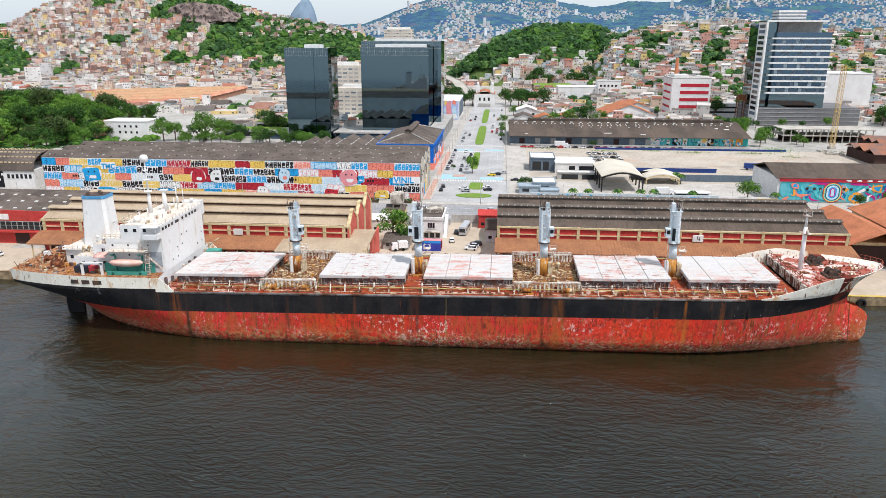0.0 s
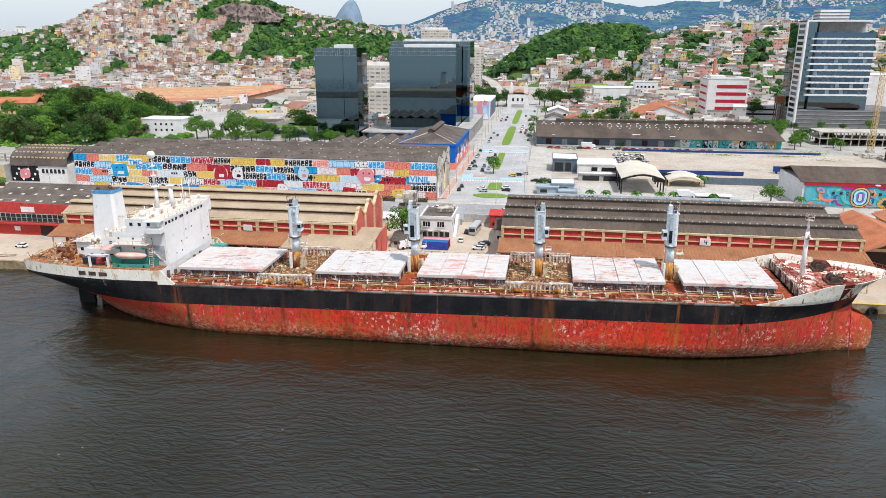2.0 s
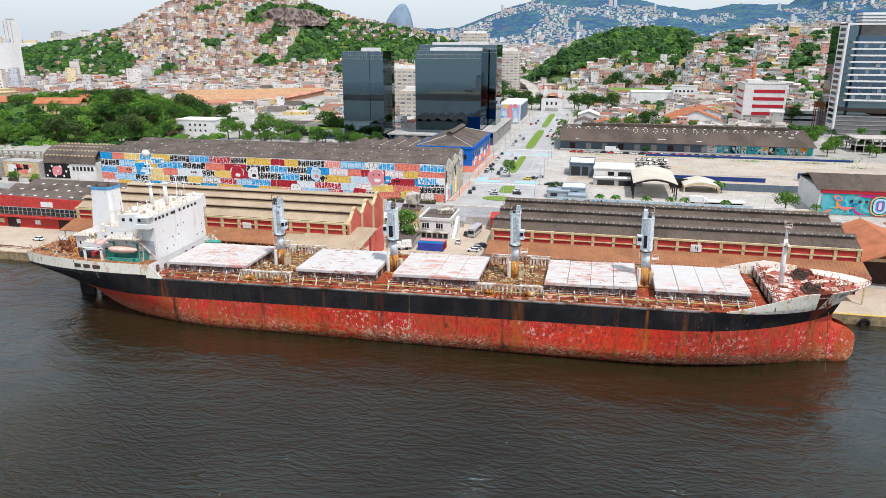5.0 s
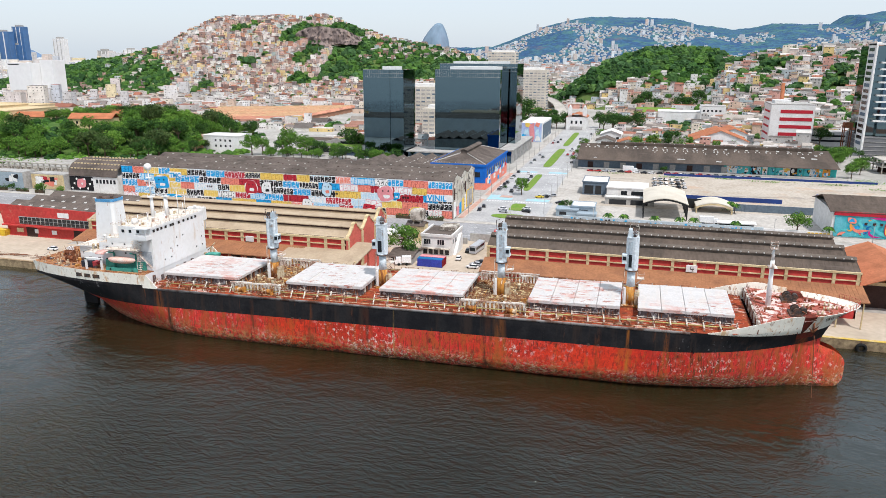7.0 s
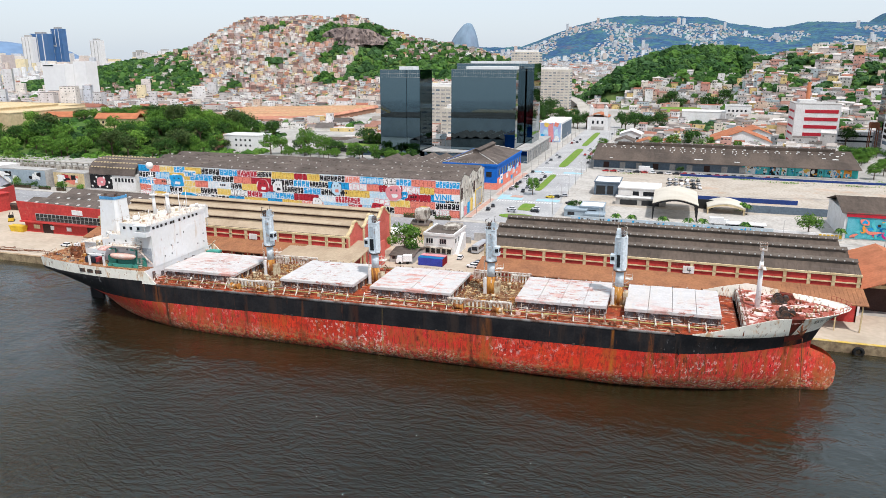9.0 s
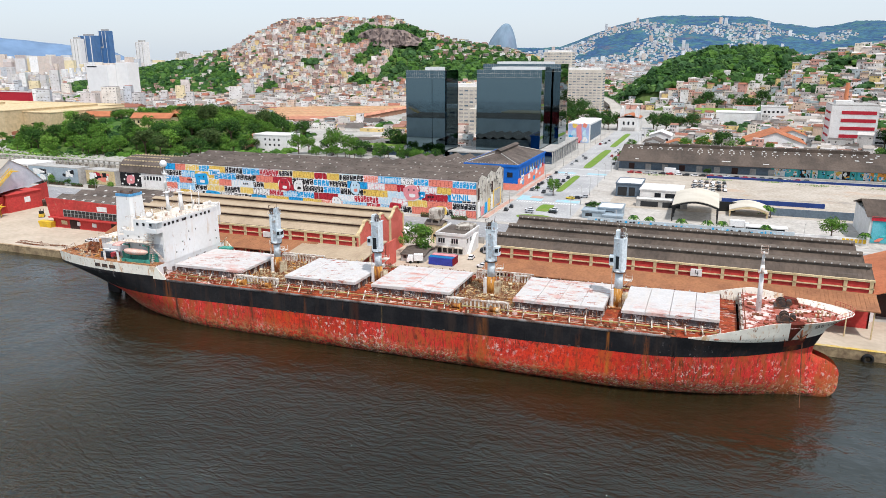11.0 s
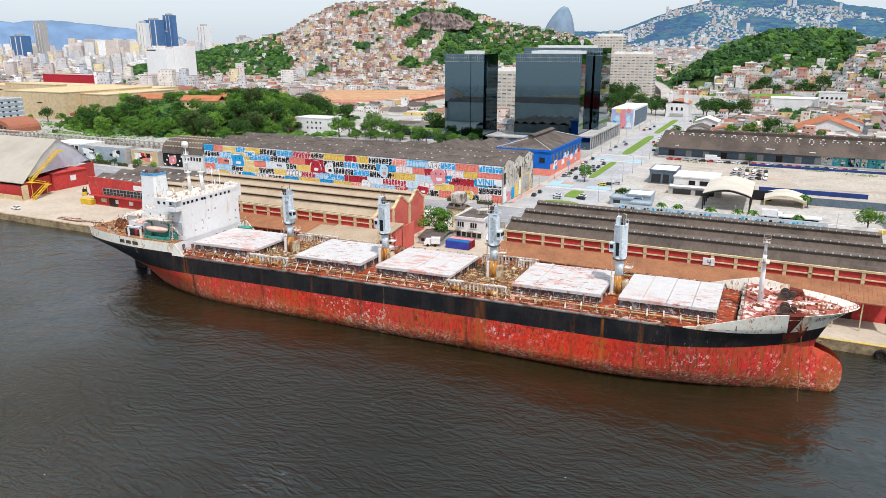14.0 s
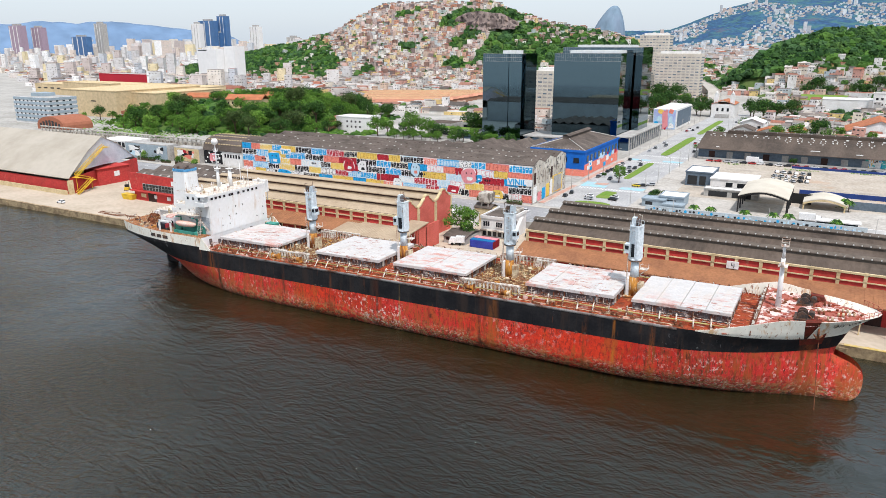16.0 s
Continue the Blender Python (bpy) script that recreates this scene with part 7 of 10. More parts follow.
# ---- plaza east of the avenue ----
pz = Mesh().box(17, 200, 300, 345, 2.99, 3.07)
structure(pz.make("pavement_plaza", paving), "pale paved plaza", "pavement")
lot_dust = mat("dusty_pale_lot", (0.46, 0.405, 0.34), 0.9, second=(0.38, 0.325, 0.26), amount=0.8, scale=0.06, fine=0.7)
extra_layer(lot_dust, (0.22, 0.20, 0.18), 0.05, 0.56, 0.62, 0.6, (0.5, 1.4, 1), detail=8)
extra_layer(lot_dust, (0.44, 0.28, 0.18), 0.035, 0.58, 0.66, 0.5, detail=6)
pz = Mesh().box(17, 130, 345, 456, 2.99, 3.05)
pz.box(130, 215, 345, 450, 2.99, 3.05)
structure(pz.make("lot", lot_dust), "pale dusty open lot", "lot")


def flat_house(name, label, x0, x1, y0, y1, h, wm, rm, wins=(), cat="building"):
    t = thing(name, (0, 0, 0), label, cat)
    Mesh().box(x0, x1, y0, y1, G, h).make("wall", wm, t)
    m = Mesh()
    for a in ((x0 - 0.3, x1 + 0.3, y0 - 0.3, y0 + 0.1), (x0 - 0.3, x1 + 0.3, y1 - 0.1, y1 + 0.3), (x0 - 0.3, x0 + 0.1, y0, y1), (x1 - 0.1, x1 + 0.3, y0, y1)):
        m.box(*a, h - 0.1, h + 0.5)
    m.make("parapet", wm, t)
    Mesh().box(x0, x1, y0, y1, h, h + 0.2).make("roof", rm, t)
    for (xa, xb, za, zb) in wins:
        Mesh().box(xa, xb, y0 - 0.08, y0 + 0.02, za, zb).make("window", glass_dark, t)
    return t


flat_house("white_pavilion", "white pavilion with dark glazed front", 17.5, 30, 372, 390, 9.6, slate_wall, white_wall, [(18.5, 23, 3.6, 8), (24, 27, 3.6, 8)])
flat_house("white_annex", "white flat-roofed annex with an orange doorway", 30, 50, 366, 384, 8.2, white_wall, white_wall, [(37, 40, 3.5, 7), (42, 49, 3.8, 7)])
flat_house("service_wing", "long low grey service wing", 30, 53, 350, 356, 6.2, grey_wall, white_wall, [(32, 40, 3.2, 5.6), (42, 50, 3.2, 5.6)])
slate_lt = mat("pale_slate_paint", (0.33, 0.40, 0.45), 0.7, scale=0.3)
flat_house("grey_kiosk", "low blue-grey kiosk with flat roof", 10.5, 20, 315, 322, 6.2, slate_lt, slate_lt, [(12, 15, 4, 5.4)])
flat_house("grey_kiosk", "low blue-grey kiosk with pale sloped roof", 17, 27, 319, 330, 7.2, slate_lt, white_wall, [(20, 24, 4, 6)])
flat_house("grey_screen", "low blue-grey screened enclosure", 20, 28, 312, 318, 5.2, slate_lt, slate_lt)


def barrel(name, label, x0, x1, y0, y1, z, rise, post_m, roof_m, nposts):
    t = thing(name, (0, 0, 0), label, "canopy")
    prof = []
    for k in range(13):
        f = k / 12
        prof.append((x0 + (x1 - x0) * f, z + rise * (1 - abs(2 * f - 1) ** 1.7)))
    ring = prof + [(x, zz - 0.3) for x, zz in reversed(prof)]
    Mesh().loft([[(x, y, zz) for x, zz in ring] for y in (y0, y1)], smooth=False).make("curved_roof", roof_m, t)
    fr = Mesh().loft([[(x, y, zz - 0.35) for x, zz in prof] + [(x, y, zz - 1.1) for x, zz in reversed(prof)] for y in (y0, y0 + 0.3)], smooth=False)
    fr.make("truss", post_m, t)
    for i in range(nposts):
        y = y0 + 0.5 + (y1 - y0 - 1) * i / (nposts - 1)
        for x in (x0 + 0.4, x1 - 0.4):
            Mesh().box(-0.28, 0.28, -0.28, 0.28, G, z).make("post", post_m, t).location = (x, y, 0)


barrel("event_canopy", "white barrel canopy on black steel posts", 47.5, 66.5, 322, 356, 10.2, 2.3, black_paint, canopy_white, 5)
barrel("small_canopy", "white tent canopy on pale posts", 71, 87, 341, 357, 6.2, 1.9, wall_cream, canopy_white, 3)
for nm_, x0, x1, y, h, mt, lab in (("dark_fence", 88, 134, 350, 6.4, slate_wall, "dark grey boundary wall of the lot"), ("blue_fence", 68, 113, 374, 5.2, mat("navy_fence", (0.02, 0.05, 0.20), 0.6), "navy blue site fence"),
                                   ("blue_fence", 60, 175, 449, 4.3, mat("navy_fence", (0.02, 0.05, 0.20), 0.6), "navy blue site fence"), ("dark_fence", 66, 74, 352, 7.5, black_paint, "black backdrop wall beside the canopy")):
    t = thing(nm_, (0, 0, 0), lab, "fence", "plaza fences")
    Mesh().box(x0, x1, y, y + 0.35, G, h).make("panel_wall", mt, t)
    for i in range(int((x1 - x0) / 5)):
        Mesh().box(x0 + i * 5, x0 + i * 5 + 0.25, y - 0.12, y, G, h + 0.1).make("post", mt, t)
mw = thing("mosaic_wall", (0, 0, 0), "pale blue-grey wall painted with small dark figures", "wall")
Mesh().box(15, 94, 302.5, 303, G, 6.4).make("wall", mat("pale_blue_wall", (0.46, 0.52, 0.55), 0.8, scale=0.4), mw)
m = Mesh()
for k in range(70):
    blob(m, 16.5 + k * 1.1 + rnd.uniform(-0.3, 0.3), rnd.uniform(4.2, 5.6), rnd.uniform(0.6, 1.1), rnd.uniform(0.6, 1.2), 302.45, rnd.choice((2, 5, 6, 5)), n=8)
m.make("painted_figures", PAINT, mw)
Mesh().box(94, 119, 304.5, 305, G, 5.6).make("wall", white_wall, mw)
for k in range(6):
    Mesh().box(110.5 + k * 1.4, 111.5 + k * 1.4, 304.4, 304.5, 3.7, 5.2).make("painted_bar", yellow_paint, mw, "yellow painted lettering bar")
bs = thing("bus_shelter", (0, 0, 0), "low white flat shelter with dark sides", "shelter")
Mesh().box(77, 92, 306, 311, 6.3, 6.7).make("roof", white_wall, bs)
Mesh().box(77.5, 91, 307, 310.5, G, 6.3).make("screen", glass_dark, bs)

# turquoise mural hall
tl = thing("turquoise_mural_hall", (0, 0, 0), "long hall with a turquoise and coral mural, red fascia", "warehouse")
Mesh().box(119.5, 215, 308.5, 340, G, 13.4).make("wall", white_wall, tl)
Mesh().box(120.5, 215, 308.2, 308.45, G + 0.5, 12.0).make("mural_ground", mat("mural_turquoise", (0.03, 0.34, 0.40), 0.75, second=(0.16, 0.48, 0.55), amount=0.8, scale=0.12), tl)
Mesh().box(120.0, 215, 307.9, 308.5, 12.0, 13.6).make("red_fascia", PAINT[0], tl)
Mesh().roof(118.5, 215, 308.0, 340, 13.5, 4.0, over=0.2).make("roof", roof_dark, tl)
def ribbon(x, z, length, amp, w, turn, y, mi, q):
    """A tapering curled painted band on a wall that faces -y."""
    m = Mesh()
    a, pts = q.uniform(0, 6.28), []
    for k in range(15):
        f = k / 14
        pts.append((x, z, a, w * (0.15 + math.sin(math.pi * min(1, f * 1.15)) ** 0.8)))
        a += turn / 14 + 0.25 * math.sin(6 * f) * amp
        x += math.cos(a) * length / 14
        z = min(11.4, max(4.0, z + math.sin(a) * length / 14 * 0.7))
    for (xa, za, aa, wa), (xb, zb, ab, wb) in zip(pts, pts[1:]):
        m.face([(xa + wa * math.sin(aa), y, max(3.7, min(11.9, za - wa * math.cos(aa)))), (xb + wb * math.sin(ab), y, max(3.7, min(11.9, zb - wb * math.cos(ab)))),
                (xb - wb * math.sin(ab), y, max(3.7, min(11.9, zb + wb * math.cos(ab)))), (xa - wa * math.sin(aa), y, max(3.7, min(11.9, za + wa * math.cos(aa))))], mi)
    return m.make("mural_ribbon", PAINT, tl)


rb = random.Random(64)
for k in range(120):
    ribbon(rb.uniform(123, 205), rb.uniform(4.2, 11), rb.uniform(4, 15), rb.uniform(0.5, 1.8), rb.uniform(0.15, 0.75), rb.uniform(-4, 4), 308.16 - 0.0015 * k, rb.choice((2, 13, 13, 6, 12, 12, 14, 10, 3, 4, 13)), rb)
for x, z, w in ((126.5, 10.2, 3.0), (152, 5.4, 5.5), (160, 9.6, 4.0), (170, 6, 5), (182, 9, 5)):
    m = Mesh()
    blob(m, x, z, w, w * 0.8, 307.96, rb.choice((14, 12, 3)), n=16, wob=0.2)
    blob(m, x, z, w * 0.6, w * 0.45, 307.94, 2, n=12, wob=0.3)
    m.make("mural_shape", PAINT, tl)
for x in (131.5, 134.5, 137, 146.5, 149.5, 156, 165, 172):
    Mesh().box(x - 0.5, x + 0.5, 307.88, 308.0, 8.6, 9.6).make("vent_window", dark_void, tl)
m = Mesh()
for k, (r_, c) in enumerate(((5.0, 0), (4.55, 1), (4.1, 13), (3.65, 5), (3.2, 6), (2.1, 2), (1.4, 12), (0.8, 6))):
    m.face([(142 + r_ * 0.78 * math.cos(a), 307.94 - 0.012 * k, (8.6 if math.sin(a) > 0 else 6.6) + r_ * 0.66 * math.sin(a)) for a in [2 * math.pi * i / 28 for i in range(28)]], c)
m.make("mural_roundel", PAINT, tl, "painted rainbow arch round a blue figure")
m = Mesh()
for i in range(6):
    blob(m, 148 + i * 4.2, 12.8, 2.2, 0.7, 307.85, 4, n=8)
m.make("fascia_marks", PAINT, tl)

# terracotta roofed sheds at the east end of the quay
for k, (x0, x1, y0, y1, z) in enumerate(((104.5, 128, 214, 250, 10.5), (128, 156, 222, 262, 11.5), (156, 186, 222, 262, 11.5))):
    t = thing("tile_roofed_shed", (0, 0, 0), "open shed with orange clay-tile gable roof", "shed", "tile-roofed sheds")
    Mesh().box(x0 + 1, x1 - 1, y0 + 6, y1, G, z).make("wall", wall_cream, t)
    # solid dark panel stands for the shed's shaded inside
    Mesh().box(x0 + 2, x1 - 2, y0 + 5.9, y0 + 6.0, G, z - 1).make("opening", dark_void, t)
    Mesh().roof(x0, x1, y0, y1, z, 4.8, along="y", over=0.6).make("roof", roof_tile, t)
    for x in (x0 + 0.6, x1 - 0.6):
        Mesh().box(x - 0.5, x + 0.5, y0, y0 + 1.2, G, z).make("pier", white_wall, t)

# ---- hills and distance ----
hill_green = mat("wooded_hillside", (0.06, 0.13, 0.025), 0.95, second=(0.13, 0.16, 0.055), amount=0.8, scale=0.02, fine=0.12, bump=0.6)
rock_grey = mat("bare_granite", (0.24, 0.19, 0.17), 0.9, second=(0.11, 0.085, 0.08), amount=0.9, scale=0.05, fine=0.25, stretch=(1, 1, 0.25), bump=0.6)
extra_layer(rock_grey, (0.035, 0.028, 0.028), 0.16, 0.50, 0.57, 0.9, (1, 1, 0.12), detail=9)
extra_layer(rock_grey, (0.36, 0.27, 0.22), 0.12, 0.56, 0.62, 0.7, (1, 1, 0.2), detail=9)
# aerial haze is put into these woods as a blue tint
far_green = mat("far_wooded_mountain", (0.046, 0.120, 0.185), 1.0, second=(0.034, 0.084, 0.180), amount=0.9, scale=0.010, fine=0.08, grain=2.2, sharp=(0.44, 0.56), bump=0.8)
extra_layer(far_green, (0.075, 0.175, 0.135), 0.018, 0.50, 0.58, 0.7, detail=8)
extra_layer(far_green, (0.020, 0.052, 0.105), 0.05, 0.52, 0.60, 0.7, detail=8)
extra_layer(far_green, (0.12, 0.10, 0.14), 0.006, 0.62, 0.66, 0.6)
# base colour is the blue of haze, not of the slopes
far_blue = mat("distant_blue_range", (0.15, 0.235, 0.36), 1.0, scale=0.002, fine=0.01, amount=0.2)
# granite colours shifted to blue-grey in place of distance haze
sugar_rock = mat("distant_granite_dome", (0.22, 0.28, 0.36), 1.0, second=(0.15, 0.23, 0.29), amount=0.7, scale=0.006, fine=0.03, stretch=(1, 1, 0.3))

FAV = [(-1250, 30), (-1100, 52), (-920, 82), (-845, 110), (-775, 140), (-685, 142), (-610, 136), (-560, 142), (-500, 120), (-445, 102), (-385, 90), (-330, 84), (-230, 56), (-130, 30), (-40, 6)]
EAST = [(100, 0), (150, 55), (210, 76), (300, 78), (370, 74), (450, 66), (520, 62), (800, 52), (1100, 40)]


def smooth(t):
    t = max(0.0, min(1.0, t))
    return t * t * (3 - 2 * t)


def rise_at(x, y):
    """Height of the hills over the city plain."""
    h = 0.0
    if -1250 < x < -40:
        f = smooth((y - 1020) / 330) if y < 1350 else 1 - 0.6 * smooth((y - 1350) / 350)
        h = max(h, lerp_table(x, FAV) * f)
    if x > 100:
        f = smooth((y - 700) / 330) if y < 1030 else 1 - 0.7 * smooth((y - 1030) / 300)
        h = max(h, lerp_table(x, EAST) * f)
    d = ((x - 88) / 168) ** 2 + ((y - 1140) / 142) ** 2
    if d < 1:
        h = max(h, 74 * (1 - d) ** 0.8)
    d = ((x + 390) / 130) ** 2 + ((y - 500) / 100) ** 2
    if d < 1:
        h = max(h, 15 * smooth(1 - d))
    h += noise.noise((x * 0.012, y * 0.012, 0)) * min(h, 30) * 0.22 if h > 1 else 0
    return h


def terrain(name, x0, x1, y0, y1, step, material, label):
    nx, ny = int((x1 - x0) / step), int((y1 - y0) / step)
    rings = [[(x0 + i * step, y0 + j * step, 2.4 + rise_at(x0 + i * step, y0 + j * step)) for i in range(nx + 1)] for j in range(ny + 1)]
    return structure(Mesh().loft(rings, close=False, cap=False).make(name, material, fix=False), label, "hill")


terrain("ground_hills", -1280, 1100, 690, 1720, 14, hill_green, "green wooded hills behind the city")
terrain("ground_knoll", -540, -210, 390, 620, 7, hill_green, "low wooded knoll")

# granite face
m = Mesh()
rings = []
for j in range(17):
    v = j / 16
    rings.append([(-600 + 145 * u, 1242 - 22 * math.sin(math.pi * u) - 9 * noise.fractal((u * 9, v * 2, 1), 0.8, 2.0, 5) + v * 26, 92 + v * (12 + 20 * math.sin(math.pi * min(1, u * 1.02)) ** 0.6)
                   + 3 * noise.noise((u * 7, v * 4, 3))) for u in [i / 70 for i in range(71)]])
m.loft(rings, close=False, cap=False)
structure(m.make("rock_face", rock_grey, fix=False), "bare grey granite cliff on the hill", "cliff")

def ridge(name, pts, y0, y1, z_low, material, label, n=320, rough=10.0, freq=0.006):
    """A mountain range: crest along x, front slope falling towards the city."""
    xa, xb = pts[0][0], pts[-1][0]
    rings = []
    for j in range(41):
        v = j / 40
        row = []
        for i in range(n + 1):
            x = xa + (xb - xa) * i / n
            c = lerp_table(x, pts)
            f = smooth(v / 0.8) ** 0.9 if v < 0.8 else 1 - 0.5 * (v - 0.8) / 0.2
            row.append((x, y0 + (y1 - y0) * v, z_low + (c - z_low) * f + noise.fractal((x * freq, v * 3, 7), 1.0, 2.0, 4) * rough * f + abs(noise.noise((x * 0.06, v * 22, 5))) * 7 * f))
        rings.append(row)
    return structure(Mesh().loft(rings, close=False, cap=False).make(name, material, fix=False), label, "mountain")


MT = [(-1050, 90), (-800, 120), (-698, 147), (-478, 238), (-324, 281), (-82, 285), (182, 270), (298, 240), (496, 215), (682, 247), (840, 246), (946, 233), (1015, 287), (1110, 292), (1400, 330), (1900, 300), (2600, 360), (3400, 300)]
ridge("backdrop_mountains", MT, 2300, 4700, 10, far_green, "far wooded mountains tinted blue-green for haze")
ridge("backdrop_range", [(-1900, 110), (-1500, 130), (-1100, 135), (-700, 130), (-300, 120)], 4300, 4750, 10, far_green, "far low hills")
RANGE_W = [(-5200, 120), (-4700, 135), (-4200, 170), (-4000, 142), (-3750, 155), (-3500, 132), (-3250, 146), (-3000, 132), (-2750, 136), (-2500, 116), (-2300, 98), (-2050, 70), (-1900, 15)]
rings = []
for rad, f in ((4450, 0.0), (4560, 0.6), (4680, 0.95), (4740, 1.0), (4850, 0.5)):
    row = []
    for i in range(121):
        x0 = -5200 + 3300 * i / 120
        a = math.atan2(x0 - 80, 2136)
        top = 71 + (lerp_table(x0, RANGE_W) + 22 - 71) * 4700 / math.hypot(x0 - 80, 2136) + noise.fractal((x0 * 0.008, rad * 0.01, 7), 1.0, 2.0, 4) * 6 * f
        row.append((80 + rad * math.sin(a), 14 + rad * math.cos(a), 5 + (top - 5) * f))
    rings.append(row)
structure(Mesh().loft(rings, close=False, cap=False).make("backdrop_west", far_blue, fix=False), "distant mountain range coloured haze blue", "mountain")
m = Mesh()
rings = []
for hgt, r in [(0, 128), (60, 112), (105, 98), (150, 82), (190, 62), (220, 42), (238, 26), (246, 10)]:
    rings.append([(-1222 + (r * math.cos(a) * (1.12 if math.cos(a) < 0 else 0.78)) + 26 * (hgt / 246), 4450 + r * math.sin(a), 30 + hgt + 3 * noise.noise((hgt * 0.02, a, 2))) for a in [2 * math.pi * k / 20 for k in range(20)]])
m.loft(rings)
structure(m.make("backdrop_dome", sugar_rock), "distant bare granite dome mountain tinted with haze", "mountain")

# ---- massed houses ----
BRICK = [lin(c) for c in ((212, 168, 148), (222, 196, 180), (198, 146, 122), (232, 226, 216), (208, 186, 170), (238, 234, 228), (186, 166, 158), (228, 210, 168), (212, 202, 196), (230, 202, 150), (194, 182, 178), (216, 180, 168), (234, 230, 226), (178, 162, 158), (222, 214, 208), (206, 212, 214), (150, 122, 112), (168, 138, 126), (136, 122, 120), (214, 192, 186), (176, 190, 186))]
TOWN = [tuple(v * 0.93 for v in lin(c)) for c in ((238, 236, 232), (226, 222, 216), (236, 226, 210), (210, 206, 202), (244, 242, 240), (222, 196, 176), (196, 192, 188), (226, 200, 140), (230, 218, 208), (190, 202, 206), (216, 166, 152), (205, 200, 196), (240, 238, 236), (228, 224, 222))]
fav_mat = island_mat("hillside_house_walls", BRICK)
town_mat = island_mat("town_house_walls", TOWN)
roof_mix = island_mat("town_roofs", [lin(c) for c in ((140, 132, 124), (168, 160, 152), (158, 104, 86), (104, 98, 94), (192, 186, 182), (128, 120, 116), (178, 172, 166), (112, 104, 100), (144, 96, 80), (200, 195, 190), (92, 86, 82), (150, 112, 98))])
win_dark = mat("small_dark_openings", (0.07, 0.062, 0.058), 0.6)
# wall tones flattened to soft greyish whites to stand for haze
white_far = island_mat("far_white_houses", [lin(c) for c in ((214, 216, 218), (208, 206, 206), (206, 192, 184), (224, 226, 228), (196, 198, 202), (204, 186, 178))])

hr = random.Random(77)


WSKIP = [0.38]


def house(body, roof, wins, x, y, z, w, d, h, rz, pitched, nwin, flats=2.9):
    """One house added to the massed meshes: walls, roof, openings on the faces seen."""
    body.box(x - w / 2, x + w / 2, y - d / 2, y + d / 2, z - 4, z + h, rz=rz)
    c, s = math.cos(rz), math.sin(rz)

    def tr(px, py, pz):
        return (x + px * c - py * s, y + px * s + py * c, pz)
    if pitched:
        e = 0.4
        a = [tr(-w / 2 - e, -d / 2 - e, z + h), tr(w / 2 + e, -d / 2 - e, z + h), tr(w / 2 + e, d / 2 + e, z + h), tr(-w / 2 - e, d / 2 + e, z + h), tr(-w / 2 - e, 0, z + h + d * 0.22), tr(w / 2 + e, 0, z + h + d * 0.22)]
        roof.add(a, [(0, 1, 5, 4), (2, 3, 4, 5), (0, 4, 3), (1, 2, 5), (0, 3, 2, 1)])
    else:
        roof.box(x - w / 2 + 0.25, x + w / 2 - 0.25, y - d / 2 + 0.25, y + d / 2 - 0.25, z + h - 0.3, z + h + 0.12, rz=rz, about=(x, y))
    k = max(1, int(h / flats))
    for fl in range(k):
        zz = z + 0.9 + fl * (h / k)
        for i in range(nwin):
            if hr.random() < WSKIP[0]:
                continue
            px = -w / 2 + w * (i + 0.5) / nwin + hr.uniform(-0.2, 0.2)
            ww, hh = min(0.7, w / nwin * 0.36) * hr.uniform(0.6, 1.1), hr.uniform(0.8, 1.5)
            wins.add([tr(px - ww, -d / 2 - 0.05, zz), tr(px + ww, -d / 2 - 0.05, zz), tr(px + ww, -d / 2 - 0.05, zz + hh), tr(px - ww, -d / 2 - 0.05, zz + hh)], [(0, 1, 2, 3)])
        for i in range(max(1, nwin - 1)):
            if hr.random() < 0.5:
                continue
            py = -d / 2 + d * (i + 0.5) / max(1, nwin - 1)
            wins.add([tr(w / 2 + 0.05, py - 0.6, zz), tr(w / 2 + 0.05, py + 0.6, zz), tr(w / 2 + 0.05, py + 0.6, zz + 1.3), tr(w / 2 + 0.05, py - 0.6, zz + 1.3)], [(0, 1, 2, 3)])


def emit(tag, label, meshes, mats):
    for m, nm_, mt in zip(meshes, ("walls", "roofs", "openings"), mats):
        o = m.make(tag + "_" + nm_, mt, fix=False)
        tagged(o, label, "houses", kind="stuff")


# hillside town
B, R, W = Mesh(), Mesh(), Mesh()
FAV_GREEN = lambda x, y, h: (-600 < x < -470 and 92 < h < 128) or (-490 < x < -250 and 30 < h < 100 and y < 1335) or x > -250 and h < 70 and noise.noise((x * 0.03, y * 0.03, 6)) > -0.05
for j in range(52):
    y = 1038 + j * 6.1
    x = -960 + hr.uniform(0, 8)
    while x < -50:
        w = hr.uniform(4.0, 9.2)
        h0 = rise_at(x, y)
        nz = noise.noise((x * 0.02, y * 0.02, 9))
        skip = FAV_GREEN(x, y, h0) and not (x > -440 and h0 > 62 and hr.random() < 0.3) or h0 < 1 and y > 1200 or nz > 0.36 or (x < -740 and h0 < 30 + (-740 - x) * 0.35 and nz > -0.45 and hr.random() > 0.12) or hr.random() < 0.05
        if not skip:
            hh = hr.choice((2.8, 3.2, 3.4, 5.0, 5.8, 6.2, 8.4, 9.0))
            house(B, R, W, x, y + hr.uniform(-2.5, 2.5), 2.4 + h0, w, hr.uniform(4.2, 7.4), hh, hr.uniform(-0.45, 0.45), hr.random() < 0.22, 2)
        x += w * hr.uniform(0.85, 1.2)
